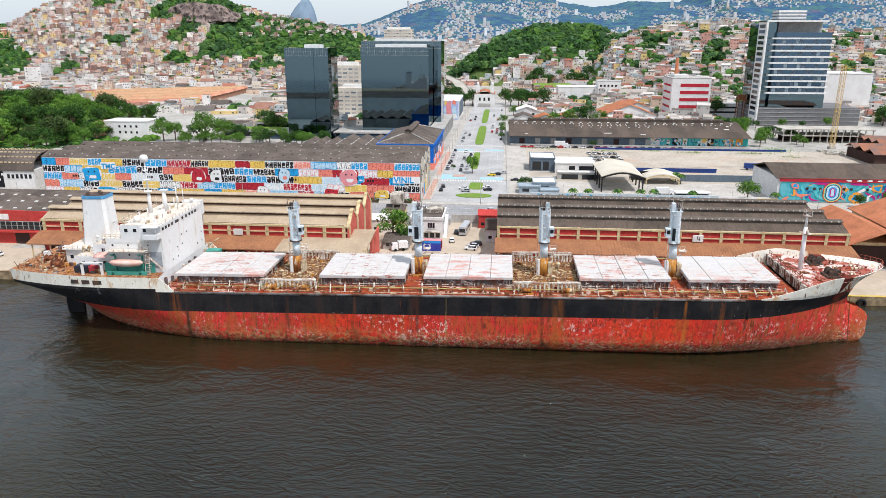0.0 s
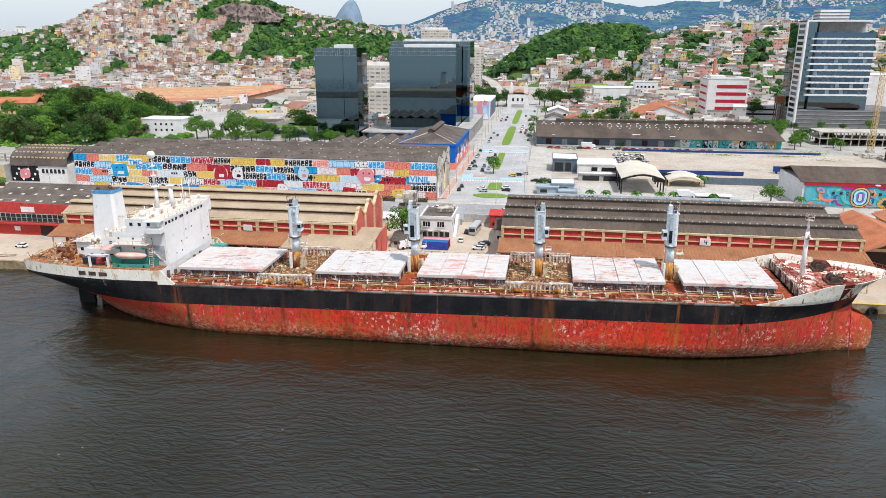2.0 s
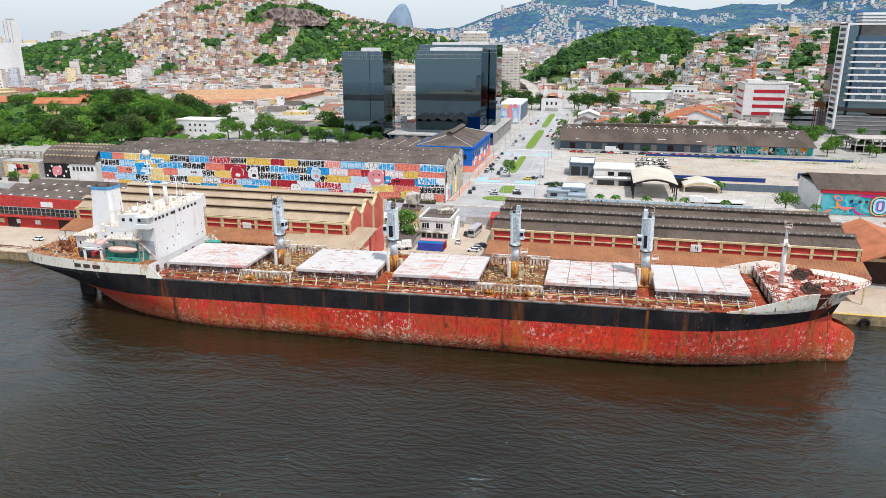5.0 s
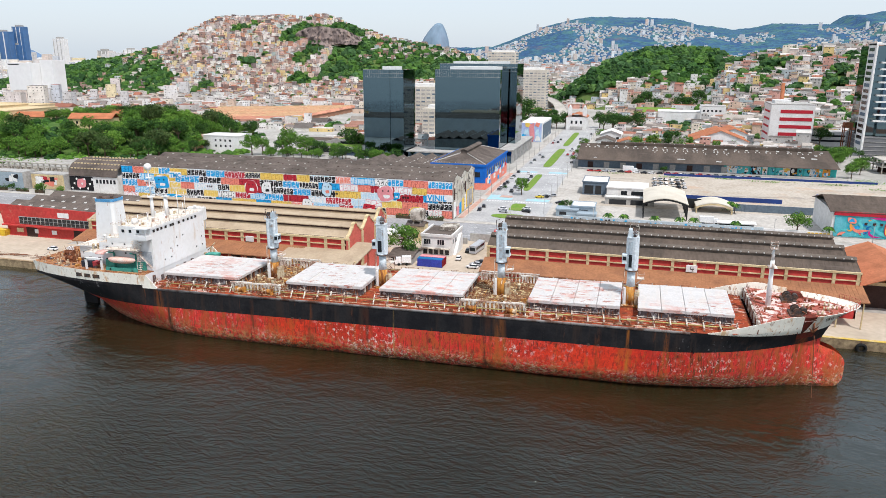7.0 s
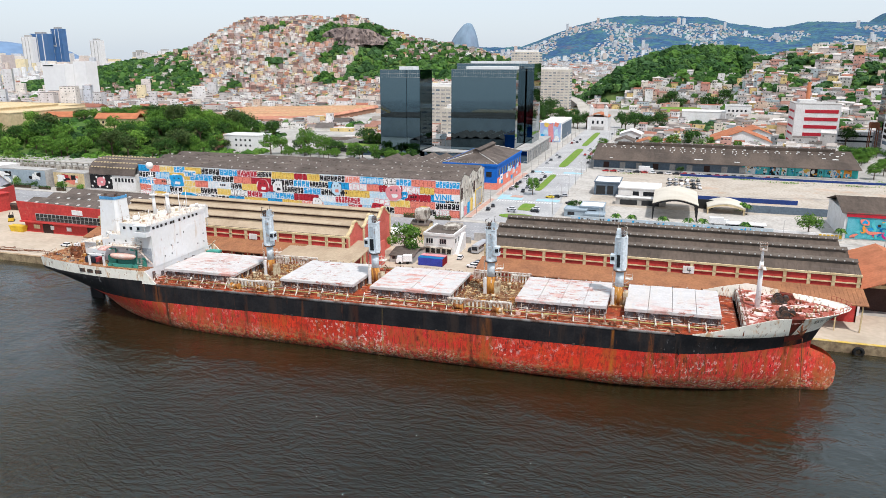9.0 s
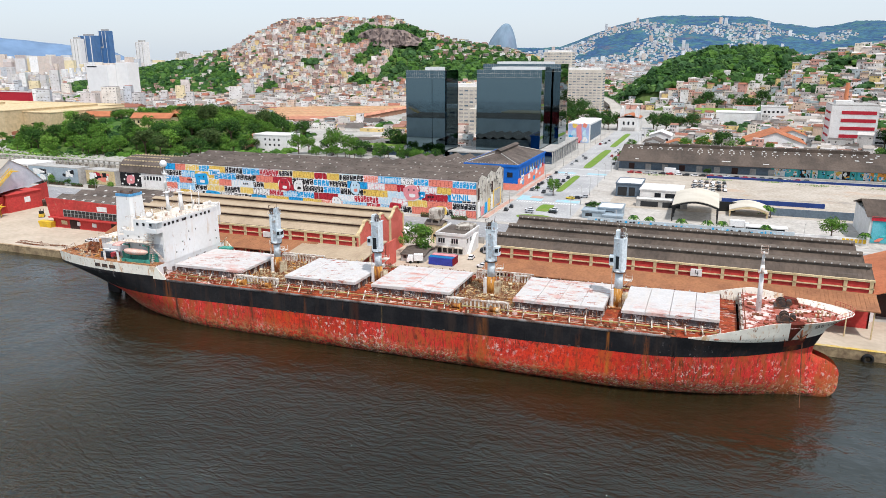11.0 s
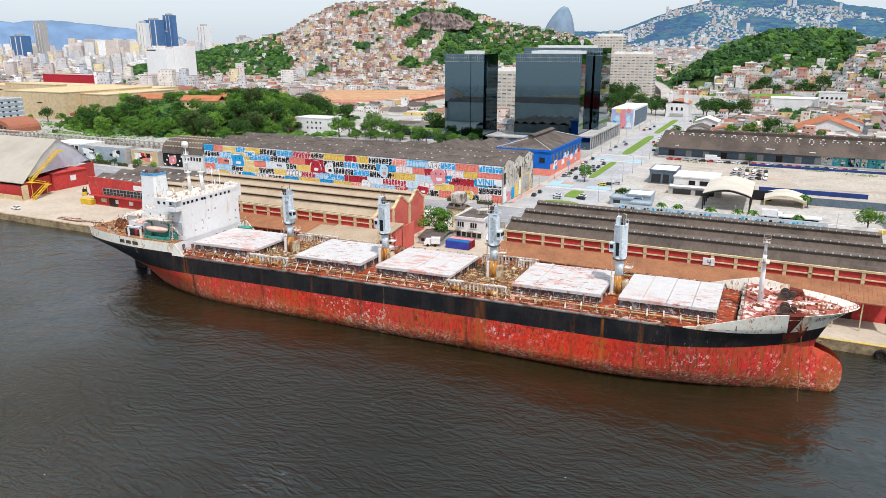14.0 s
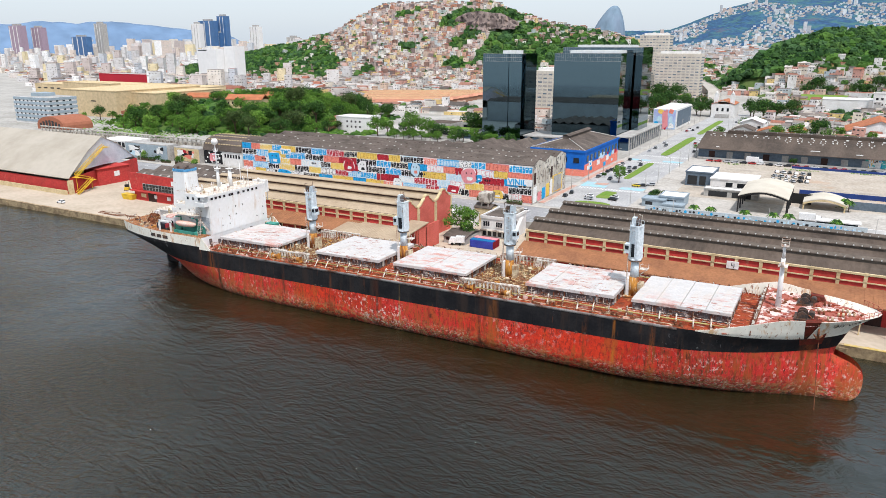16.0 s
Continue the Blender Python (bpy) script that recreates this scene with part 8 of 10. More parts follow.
for k in range(34):
    x = hr.uniform(-800, -330)
    y = 1335 + hr.uniform(0, 22)
    house(B, R, W, x, y, 2.4 + rise_at(x, y), hr.uniform(6, 11), 7, hr.uniform(3, 7), hr.uniform(-0.3, 0.3), hr.random() < 0.3, 2)
emit("hillside_town", "dense brick and plaster hillside houses", (B, R, W), (fav_mat, roof_mix, win_dark))

# low town on the plain and the eastern slope
WSKIP[0] = 0.45
B, R, W = Mesh(), Mesh(), Mesh()
KEEP = [(-110, 40, 440, 565), (-45, 12, 560, 705), (-60, 35, 690, 790), (5, 160, 455, 560), (185, 300, 560, 640), (138, 182, 618, 670), (-215, -140, 470, 540), (-62, -30, 590, 730), (-545, -205, 385, 625), (-300, -210, 440, 490), (158, 340, 450, 590), (-905, -500, 400, 655), (60, 130, 940, 985), (-150, -100, 440, 510), (-60, 0, 560, 1020), (10, 60, 580, 640), (60, 130, 600, 660)]


def free(x, y, r):
    u, v = (x + 380) * 0.866 + (y - 652) * 0.5, (y - 652) * 0.866 - (x + 380) * 0.5
    if -6 - r < u < 172 + r and -6 - r < v < 166 + r:
        return False
    return not any(a - r < x < b + r and c - r < y < d + r for a, b, c, d in KEEP)


tries = 0
cell = {}
while tries < 52000:
    tries += 1
    y = 485 + 640 * hr.random() ** 1.15
    x = hr.uniform(-760 - (y - 485) * 0.2, 560)
    h0 = rise_at(x, y)
    if y > 1045 and x < 110 or not free(x, y, 5):
        continue
    if ((x - 96) / 138) ** 2 + ((y - 1150) / 92) ** 2 < 1 or (x < -540 and y < 640):
        continue
    if x < -60 and h0 > 3:
        continue
    if noise.noise((x * 0.018, y * 0.018, 4)) > (0.33 if x > 0 else 0.36):
        continue
    big = hr.random() < (0.30 if x < -100 else 0.10)
    w, d = (hr.uniform(13, 28), hr.uniform(12, 22)) if big else (hr.uniform(5, 10.5), hr.uniform(5, 9))
    if h0 > 8:
        w, d, big = hr.uniform(6, 11), hr.uniform(5, 9), False
    r_ = (w + d) / 4 * 0.60
    key = (int(x // 30), int(y // 30))
    near = [q for a in (-1, 0, 1) for b in (-1, 0, 1) for q in cell.get((key[0] + a, key[1] + b), ())]
    if any((x - q[0]) ** 2 + (y - q[1]) ** 2 < (r_ + q[2]) ** 2 for q in near):
        continue
    cell.setdefault(key, []).append((x, y, r_))
    hh = hr.choice((3.2, 3.5, 4, 5.5, 6, 6.5)) if hr.random() < 0.92 else hr.uniform(8, 14)
    rz = (0.12 if x < 0 else -0.22) + hr.uniform(-0.12, 0.12)
    house(B, R, W, x, y, 2.4 + max(h0, 0.5), w, d, hh, rz, (hr.random() < (0.12 if big or x < -60 else 0.5)), 4 if big else 3)
for k in range(1100):
    y = hr.uniform(1000, 1130)
    x = hr.uniform(150, 760)
    h0 = rise_at(x, y)
    if noise.noise((x * 0.018, y * 0.018, 4)) > 0.25:
        continue
    house(B, R, W, x, y, 2.4 + h0, hr.uniform(7, 12), hr.uniform(6, 9), hr.choice((3.4, 5, 6, 6.5, 9)), -0.2 + hr.uniform(-0.2, 0.2), hr.random() < 0.35, 3)
emit("low_town", "low plaster town houses with mixed roofs", (B, R, W), (town_mat, roof_mix, win_dark))

# western city and the far slopes
B, R, W = Mesh(), Mesh(), Mesh()
for k in range(1900):
    y = hr.uniform(640, 1900)
    x = -470 - (y - 400) * hr.uniform(0.25, 1.9)
    if x > -640 and y < 700 or rise_at(x, y) > 4:
        continue
    f = hr.random()
    hh = hr.uniform(4, 10) if f < 0.94 else hr.uniform(14, 34)
    w = hr.uniform(8, 20)
    house(B, R, W, x, y, 3, w, hr.uniform(10, 18), hh, 0.5 + hr.uniform(-0.2, 0.2), f < 0.25, 4, 3.4)
for k in range(3600):
    y = hr.uniform(1000, 3300)
    x = -900 - (y - 500) * hr.uniform(0.15, 1.75)
    if rise_at(x, y) > 4:
        continue
    f = hr.random()
    house(B, R, W, x, y, 3, hr.uniform(9, 18), hr.uniform(9, 16), hr.uniform(5, 13) if f < 0.95 else hr.uniform(20, 50), 0.4 + hr.uniform(-0.3, 0.3), False, 3, 5.0)
# city palette kept pale, with the haze put into the wall colours
pale_city = island_mat("pale_city_walls", [lin(c) for c in ((232, 232, 232), (222, 220, 218), (226, 218, 208), (206, 204, 204), (238, 238, 238), (214, 200, 190), (196, 200, 206), (226, 212, 176), (216, 208, 204), (198, 186, 182))])
B2, R2, W2 = Mesh(), Mesh(), Mesh()
for k in range(110):
    y = hr.uniform(2300, 3100)
    x = -1650 - hr.random() * 2100
    house(B2, R2, W2, x, y, 3, hr.uniform(22, 60), 26, hr.uniform(46, 86), 0.3 + hr.uniform(-0.3, 0.3), False, 7, 4.5)
emit("western_city", "pale crowded city blocks in the distance", (B, R, W), (pale_city, roof_mix, win_dark))
emit("western_blocks", "apartment blocks along the horizon, coloured pale for haze", (B2, R2, W2), (pale_city, white_far, slate_lt))
B, R, W = Mesh(), Mesh(), Mesh()
for k in range(15000):
    v = hr.uniform(0.02, 0.66) ** 1.35
    x = hr.uniform(-1000, 2600)
    y = 2300 + 2400 * v
    nz = noise.noise((x * 0.004, y * 0.003, 12))
    if nz < -0.42 + v * 0.95:
        continue
    f = smooth(v / 0.8) ** 0.9
    z = 10 + (lerp_table(x, MT) - 10) * f + noise.fractal((x * 0.006, v * 3, 7), 1.0, 2.0, 4) * 10.0 * f
    tall = hr.random() < 0.025
    house(B, R, W, x, y, z, hr.uniform(5, 10) + (5 if tall else 0), hr.uniform(5, 9), hr.uniform(16, 34) if tall else hr.uniform(3, 7), hr.uniform(-0.4, 0.4), False, 0, 5.0)
for k in range(1500):
    x = hr.uniform(-620, 160)
    y = hr.uniform(1420, 2250)
    house(B, R, W, x, y, 8 + (y - 1400) * 0.045, hr.uniform(9, 18), hr.uniform(8, 14), hr.uniform(5, 16), hr.uniform(-0.4, 0.4), hr.random() < 0.3, 3, 4.0)
emit("far_slope_houses", "white houses scattered over far wooded slopes", (B, R, W), (white_far, roof_mix, win_dark))

# ---- trees ----
leaf_mats = [island_mat("foliage_" + n_, cols, 0.7) for n_, cols in (
    ("deep", [(0.018, 0.055, 0.014), (0.032, 0.09, 0.018), (0.055, 0.13, 0.022), (0.022, 0.065, 0.018), (0.075, 0.165, 0.028)]),
    ("bright", [(0.07, 0.17, 0.022), (0.10, 0.225, 0.028), (0.05, 0.125, 0.02), (0.14, 0.27, 0.04), (0.085, 0.17, 0.03)]),
    ("lime", [(0.12, 0.26, 0.035), (0.16, 0.30, 0.045), (0.09, 0.21, 0.03), (0.20, 0.33, 0.06)]),
    ("hill", [(0.042, 0.10, 0.026), (0.065, 0.145, 0.032), (0.03, 0.075, 0.024), (0.09, 0.175, 0.045), (0.05, 0.115, 0.04)]),
    ("olive", [(0.045, 0.085, 0.022), (0.07, 0.11, 0.03), (0.03, 0.06, 0.018), (0.09, 0.13, 0.04)]))]
bark = mat("tree_bark", (0.12, 0.085, 0.06), 0.9, scale=1.0, bump=0.4)


def crown_mesh(seed, height, rad, clumps, leaves, size, flat=0.75):
    """Leaf clumps on an uneven crown."""
    q = random.Random(seed)
    m = Mesh()
    for c in range(clumps):
        a, e = q.uniform(0, 6.283), q.uniform(-0.35, 1.0)
        r = rad * q.uniform(0.35, 0.95)
        cx, cy = r * math.cos(a) * math.sqrt(max(0.05, 1 - max(0, e) ** 2 * 0.75)), r * math.sin(a) * math.sqrt(max(0.05, 1 - max(0, e) ** 2 * 0.75))
        cz = height - rad * flat + rad * flat * e * q.uniform(0.75, 1.0)
        cr = rad * q.uniform(0.22, 0.40)
        for k in range(leaves):
            d = Vector((q.gauss(0, 1), q.gauss(0, 1), q.gauss(0.25, 0.9))).normalized() * cr * q.uniform(0.75, 1.05)
            p = Vector((cx, cy, cz)) + Vector((d.x, d.y, d.z * 0.8))
            nrm = (d.normalized() + Vector((q.uniform(-0.6, 0.6), q.uniform(-0.6, 0.6), q.uniform(-0.2, 0.8)))).normalized()
            u = nrm.orthogonal().normalized()
            v = nrm.cross(u)
            s = size * q.uniform(0.6, 1.3)
            m.face([p - u * s, p - v * s * 0.55 + nrm * s * 0.2, p + u * s, p + v * s * 0.55 + nrm * s * 0.2])
    return m


def trunk_mesh(seed, height, rad):
    q = random.Random(seed + 50)
    m = Mesh()
    m.tube((0, 0, -1.5), (0.15, 0.1, height * 0.5), rad * 0.075, rad * 0.05, n=7)
    for k in range(6):
        a = k * 1.05 + q.uniform(-0.3, 0.3)
        m.tube((0.1, 0.05, height * q.uniform(0.32, 0.5)), (rad * 0.62 * math.cos(a), rad * 0.62 * math.sin(a), height * q.uniform(0.6, 0.85)), rad * 0.035, rad * 0.012, n=5)
    return m


TREES = []
for s, (h, r, cl, lv, sz, mi) in enumerate(((11, 6.0, 34, 46, 0.42, 0), (9, 4.6, 28, 44, 0.38, 1), (13, 6.8, 40, 46, 0.46, 0), (7, 4.2, 24, 42, 0.36, 0), (10, 5.4, 32, 46, 0.42, 1), (9, 5.6, 30, 46, 0.44, 2), (14, 6.2, 38, 46, 0.5, 4))):
    e = thing("tree", (0, -900 - s * 30, -60), "leafy broad-crowned green street tree", "tree", "trees")
    trunk_mesh(s, h, r).make("trunk", bark, e)
    crown_mesh(s, h, r, cl, lv, sz).make("crown", leaf_mats[mi], e, fix=False)
    TREES.append(e)


tr_ = random.Random(5)


def tree(x, y, k, scale=1.0, z=None, label=""):
    z = G + (rise_at(x, y) - 0.6 if rise_at(x, y) > 0.5 else 0) if z is None else z
    o = copy_thing(TREES[k], pose(x, y, z, 0, 0, tr_.uniform(0, 360)) @ Matrix.Scale(scale, 4))
    o.scale = (scale, scale, scale * tr_.uniform(0.9, 1.12))
    if label:
        o["label"] = label
    return o


# single trees near the avenue, the yard and the plaza
for x, y, k, s in ((-34, 233.5, 4, 1.05), (-30.5, 231, 3, 0.7), (-12.5, 362, 1, 0.85), (107, 306.5, 1, 1.0), (-23, 372, 3, 0.35), (2.5, 520, 1, 0.6), (2.5, 545, 1, 0.6), (2.8, 575, 4, 0.7), (1.8, 490, 1, 0.5), (13, 330, 3, 0.6), (16, 333, 3, 0.55), (11.5, 327, 3, 0.5),
                   (12, 640, 4, 0.9), (42, 566, 1, 1.1), (48, 562, 3, 1.0), (55, 570, 4, 1.1), (68, 572, 0, 1.3), (74, 566, 1, 1.1), (80, 575, 1, 1.1), (100, 570, 1, 0.9), (50, 1005, 2, 1.6), (62, 998, 0, 1.7), (40, 990, 2, 1.5), (92, 960, 2, 1.7), (104, 955, 0, 1.6), (112, 964, 2, 1.5), (-72, 700, 2, 1.5), (-80, 730, 0, 1.5), (-74, 760, 2, 1.6), (-88, 790, 0, 1.6), (-96, 820, 2, 1.7), (-82, 840, 2, 1.6), (-104, 850, 0, 1.6), (-68, 815, 4, 1.5), (20, 700, 2, 1.3), (30, 706, 0, 1.4), (42, 712, 2, 1.3), (60, 458, 3, 0.6), (126, 320, 1, 0.5), (150, 300, 3, 0.7), (175, 303, 3, 0.9), (164, 304, 4, 0.6),
                   (162, 520, 1, 0.7), (170, 535, 4, 0.9), (180, 545, 1, 0.8), (196, 568, 3, 0.8), (216, 570, 1, 0.8), (232, 572, 3, 0.8), (250, 572, 1, 0.8), (300, 590, 2, 1.2), (306, 600, 2, 1.1), (135, 615, 3, 0.9), (160, 622, 3, 0.8), (185, 640, 2, 1.2),
                   (-28, 728, 2, 1.1), (-36, 722, 2, 1.0), (-42, 735, 0, 1.2), (-55, 745, 2, 1.2), (-48, 790, 0, 1.2), (10, 722, 2, 1.0), (18, 728, 2, 1.2), (28, 735, 0, 1.1), (5, 745, 2, 1.1),
                   (-216, 462, 1, 0.9), (-222, 458, 4, 0.9), (-204, 470, 0, 0.7), (-184, 468, 4, 1.0), (-196, 466, 4, 1.1), (-172, 464, 3, 1.0), (-158, 462, 1, 0.8), (-150, 458, 3, 0.9), (-140, 455, 1, 0.7), (-130, 452, 3, 0.8), (-164, 498, 0, 1.0), (-156, 502, 1, 0.9), (-122, 448, 1, 0.6), (-240, 478, 0, 0.8), (-112, 452, 3, 0.8),
                   (-60, 650, 0, 1.0), (-70, 640, 2, 1.1), (-330, 300, 3, 0.5), (-300, 297, 3, 0.45), (-268, 296, 3, 0.5), (-252, 298, 3, 0.5)):
    tree(x, y, k, s * (1.45 if -225 < x < -108 and y > 445 and y < 510 else 1.0))
for k in range(26):
    tree(tr_.uniform(162, 198), tr_.uniform(470, 582), tr_.choice((0, 1, 3, 4)), tr_.uniform(0.55, 0.95))
for k in range(30):
    x, y = tr_.uniform(-210, -110), tr_.uniform(446, 462)
    tree(x, y, tr_.choice((1, 3, 4)), tr_.uniform(0.5, 0.8))
for x, y, k, sc in ((-512, 436, 2, 0.9), (-500, 440, 4, 0.8), (-488, 437, 1, 0.6), (-462, 436, 5, 0.6), (-452, 428, 2, 0.8), (-436, 402, 4, 0.8), (-445, 396, 1, 0.6), (-425, 412, 5, 0.6), (-470, 418, 1, 0.5), (-408, 404, 2, 0.8), (-395, 395, 4, 0.7), (-540, 440, 5, 0.5), (-418, 372, 1, 0.5), (-380, 380, 5, 0.6), (-362, 372, 4, 0.6), (-345, 362, 1, 0.5)):
    tree(x, y, k, sc, label="scrubby green tree beside the ruins")


def hedge(x0, x1, y, h, label):
    t = thing("hedge", ((x0 + x1) / 2, y, G + 0.1), label, "hedge", "hedges")
    q = random.Random(int(x0 * 10))
    m = Mesh()
    for k in range(int((x1 - x0) * 42)):
        p = Vector((q.uniform(x0, x1) - (x0 + x1) / 2, q.uniform(-0.9, 0.9), q.uniform(0.1, 1.0) ** 0.6 * h))
        nrm = Vector((q.uniform(-1, 1), q.uniform(-1, 0.6), q.uniform(0, 1))).normalized()
        u = nrm.orthogonal().normalized()
        v = nrm.cross(u)
        a = q.uniform(0.16, 0.34)
        m.face([p - u * a, p - v * a * 0.6, p + u * a, p + v * a * 0.6])
    m.make("leaves", leaf_mats[0], t, fix=False)
    Mesh().box(-(x1 - x0) / 2 + 0.3, (x1 - x0) / 2 - 0.3, -0.5, 0.5, -0.1, h * 0.6).make("woody_core", bark, t)


for x0, x1, y, h in ((-56.5, -48.8, 291.6, 2.0), (-42.3, -34.8, 291.8, 1.8), (-287, -272, 297.0, 2.2), (-266, -258, 296.5, 1.6), (-253, -247, 295.5, 2.6), (-241, -236, 295.5, 2.0)):
    hedge(x0, x1, y, h, "clipped dark green hedge beside the port road")
for x, y, k, sc in ((-284, 300, 5, 0.5), (-277, 302, 1, 0.45), (-251, 297, 4, 0.5), (-238, 296.5, 5, 0.4)):
    tree(x, y, k, sc, label="low green shrub beside the port road")
# the wooded knoll
n_ = 0
for k in range(1100):
    x, y = tr_.uniform(-505, -262), tr_.uniform(400, 590)
    d = ((x + 370) / 140) ** 2 + ((y - 495) / 98) ** 2
    if d > 1 or n_ > 230:
        continue
    if -520 < x < -365 and 435 < y < 512 and tr_.random() < 0.8:
        continue
    if -535 < x < -450 and 488 < y < 560 or -415 < x < -352 and 458 < y < 500 or x > -285 and y > 470:
        continue
    n_ += 1
    tree(x, y, tr_.choice((4, 2, 4, 1, 5, 1, 6, 4, 5, 0)), tr_.uniform(0.6, 1.45), label="tall leafy tree of the wooded knoll")


def two_tone(pts):
    """Parts the woods into darker and brighter stands."""
    a = [p for p in pts if noise.noise((p[0] * 0.035, p[1] * 0.035, 3)) + tr_.uniform(-0.4, 0.4) < 0.0]
    taken = set(a)
    return a, [p for p in pts if p not in taken]


def foliage(name, label, pts, size, leaves, mi):
    """Far woods: ragged crowns, each of one tone, with loose leaf tufts round them."""
    q = random.Random(31)
    m = Mesh()
    for x, y, z, r in pts:
        vs, fs = [(x + q.uniform(-0.3, 0.3) * r, y, z + r * q.uniform(0.8, 1.1))], []
        for j, e in enumerate((0.95, 0.45, -0.15)):
            for i in range(8):
                a = 0.785 * (i + 0.5 * (j % 2)) + q.uniform(-0.25, 0.25)
                k = r * q.uniform(0.68, 1.22)
                vs.append((x + k * math.cos(a) * math.cos(e), y + k * math.sin(a) * math.cos(e), z + k * math.sin(e) * 0.95))
        for i in range(8):
            n_ = (i + 1) % 8
            fs.append((0, 1 + i, 1 + n_))
            for j in (0, 8):
                fs.append((1 + j + i, 9 + j + i, 9 + j + n_))
                fs.append((1 + j + i, 9 + j + n_, 1 + j + n_))
        m.add(vs, fs)
        for k in range(leaves):
            d = Vector((q.gauss(0, 1), q.gauss(-0.3, 1), abs(q.gauss(0.2, 0.9)))).normalized() * r * q.uniform(0.85, 1.15)
            p = Vector((x, y, z)) + d
            nrm = (d.normalized() + Vector((q.uniform(-0.5, 0.5), q.uniform(-0.5, 0.5), q.uniform(0, 0.7)))).normalized()
            u = nrm.orthogonal().normalized()
            v = nrm.cross(u)
            s = size * q.uniform(0.6, 1.4)
            m.face([p - u * s, p - v * s * 0.6, p + u * s, p + v * s * 0.6])
    tagged(m.make(name, leaf_mats[mi], fix=False), label, "woods", kind="stuff")


wq = random.Random(12)
wd = Mesh()
for cx, cy, rx, ry, n in ((64, 442, 9, 2.5, 90), (95, 445, 7, 2, 70), (118, 441, 12, 3, 120), (150, 440, 14, 3, 120), (170, 430, 8, 4, 60), (30, 447, 8, 2, 50), (112, 352, 9, 1.5, 50), (86, 352.5, 3, 2, 40), (-470, 425, 40, 16, 900), (-400, 385, 60, 22, 1100), (-330, 352, 60, 10, 700), (172, 455, 10, 12, 260)):
    for k in range(n):
        p = Vector((cx + wq.gauss(0, 0.5) * rx, cy + wq.gauss(0, 0.5) * ry, G + wq.uniform(0.1, 0.6)))
        nrm = Vector((wq.uniform(-1, 1), wq.uniform(-1, 1), 1.2)).normalized()
        u = nrm.orthogonal().normalized()
        v = nrm.cross(u)
        a = wq.uniform(0.25, 0.6) * (2.0 if cx < 0 else 1.0)
        wd.face([p - u * a, p - v * a * 0.6, p + u * a, p + v * a * 0.6])
tagged(wd.make("weeds", leaf_mats[2], fix=False), "yellow-green weeds sprouting from open ground", "weeds", kind="stuff")
pts = []
for k in range(1500):
    x, y = tr_.uniform(-520, -222), tr_.uniform(395, 600)
    d = ((x + 370) / 148) ** 2 + ((y - 495) / 104) ** 2
    if d < 1 and not (-535 < x < -450 and 495 < y < 550) and not (-415 < x < -352 and 464 < y < 500) and not (x > -275 and y > 470):
        pts.append((x, y, 1.8 + rise_at(x, y), tr_.uniform(2.0, 4.6)))
dk_, br_ = two_tone(pts)
foliage("knoll_undergrowth", "dense undergrowth beneath the knoll trees", dk_, 0.55, 44, 0)
foliage("knoll_shrubs", "bright green shrubs among the knoll trees", br_, 0.55, 44, 1)
pts = []
for k in range(4200):
    x, y = tr_.uniform(-90, 262), tr_.uniform(1025, 1250)
    d = ((x - 84) / 170) ** 2 + ((y - 1150) / 122) ** 2
    if d < 0.97:
        pts.append((x, y, 2.4 + rise_at(x, y) + 7.0 * tr_.random() ** 3, 2.8 + 6.5 * tr_.random() ** 2))
dk_, br_ = two_tone(pts)
foliage("hill_woods", "dense green woods on a rounded hill", dk_, 1.0, 26, 0)
foliage("hill_woods_bright", "brighter green woods on a rounded hill", br_, 1.0, 26, 3)
pts = []
for k in range(9000):
    x, y = tr_.uniform(-1200, -60), tr_.uniform(1010, 1380)
    h0 = rise_at(x, y)
    nz = noise.noise((x * 0.02, y * 0.02, 9))
    if h0 > 2 and (FAV_GREEN(x, y, h0) or nz > 0.36 or (x < -740 and h0 < 30 + (-740 - x) * 0.35 and nz > -0.45) or x < -960):
        pts.append((x, y, 2.4 + h0, 2.5 + 6.5 * tr_.random() ** 2))
for k in range(330):
    x, y = tr_.uniform(-960, -60), tr_.uniform(1040, 1350)
    if rise_at(x, y) > 4:
        pts.append((x, y, 5.4 + rise_at(x, y), tr_.uniform(2.0, 5.0)))
for k in range(1500):
    x, y = tr_.uniform(-640, 560), 520 + 560 * tr_.random()
    if free(x, y, 3):
        pts.append((x, y, 5.0 + rise_at(x, y), 2.0 + 4.5 * tr_.random() ** 1.6))
for k in range(420):
    x, y = tr_.uniform(150, 760), tr_.uniform(720, 1130)
    for q in range(tr_.choice((1, 2, 4))):
        xx, yy = x + tr_.uniform(-9, 9), y + tr_.uniform(-7, 7)
        pts.append((xx, yy, 6.5 + rise_at(xx, yy), tr_.uniform(3.0, 7.0)))
for k in range(1800):
    x, y = tr_.uniform(-560, 500), tr_.uniform(540, 1040)
    if free(x, y, 3) and noise.noise((x * 0.018, y * 0.018, 4)) > (0.29 if x > 0 else 0.34):
        pts.append((x, y, 4 + rise_at(x, y), tr_.uniform(3, 6)))
for k in range(1500):
    x, y = tr_.uniform(140, 760), tr_.uniform(760, 1130)
    if noise.noise((x * 0.018, y * 0.018, 4)) > 0.22:
        pts.append((x, y, 4 + rise_at(x, y), tr_.uniform(3, 6)))
for k in range(500):
    y = tr_.uniform(760, 1500)
    x = -650 - (y - 600) * tr_.uniform(0.3, 1.6)
    if noise.noise((x * 0.008, y * 0.008, 2)) > 0.1:
        pts.append((x, y, 4, tr_.uniform(4, 8)))
dk_, br_ = two_tone(pts)
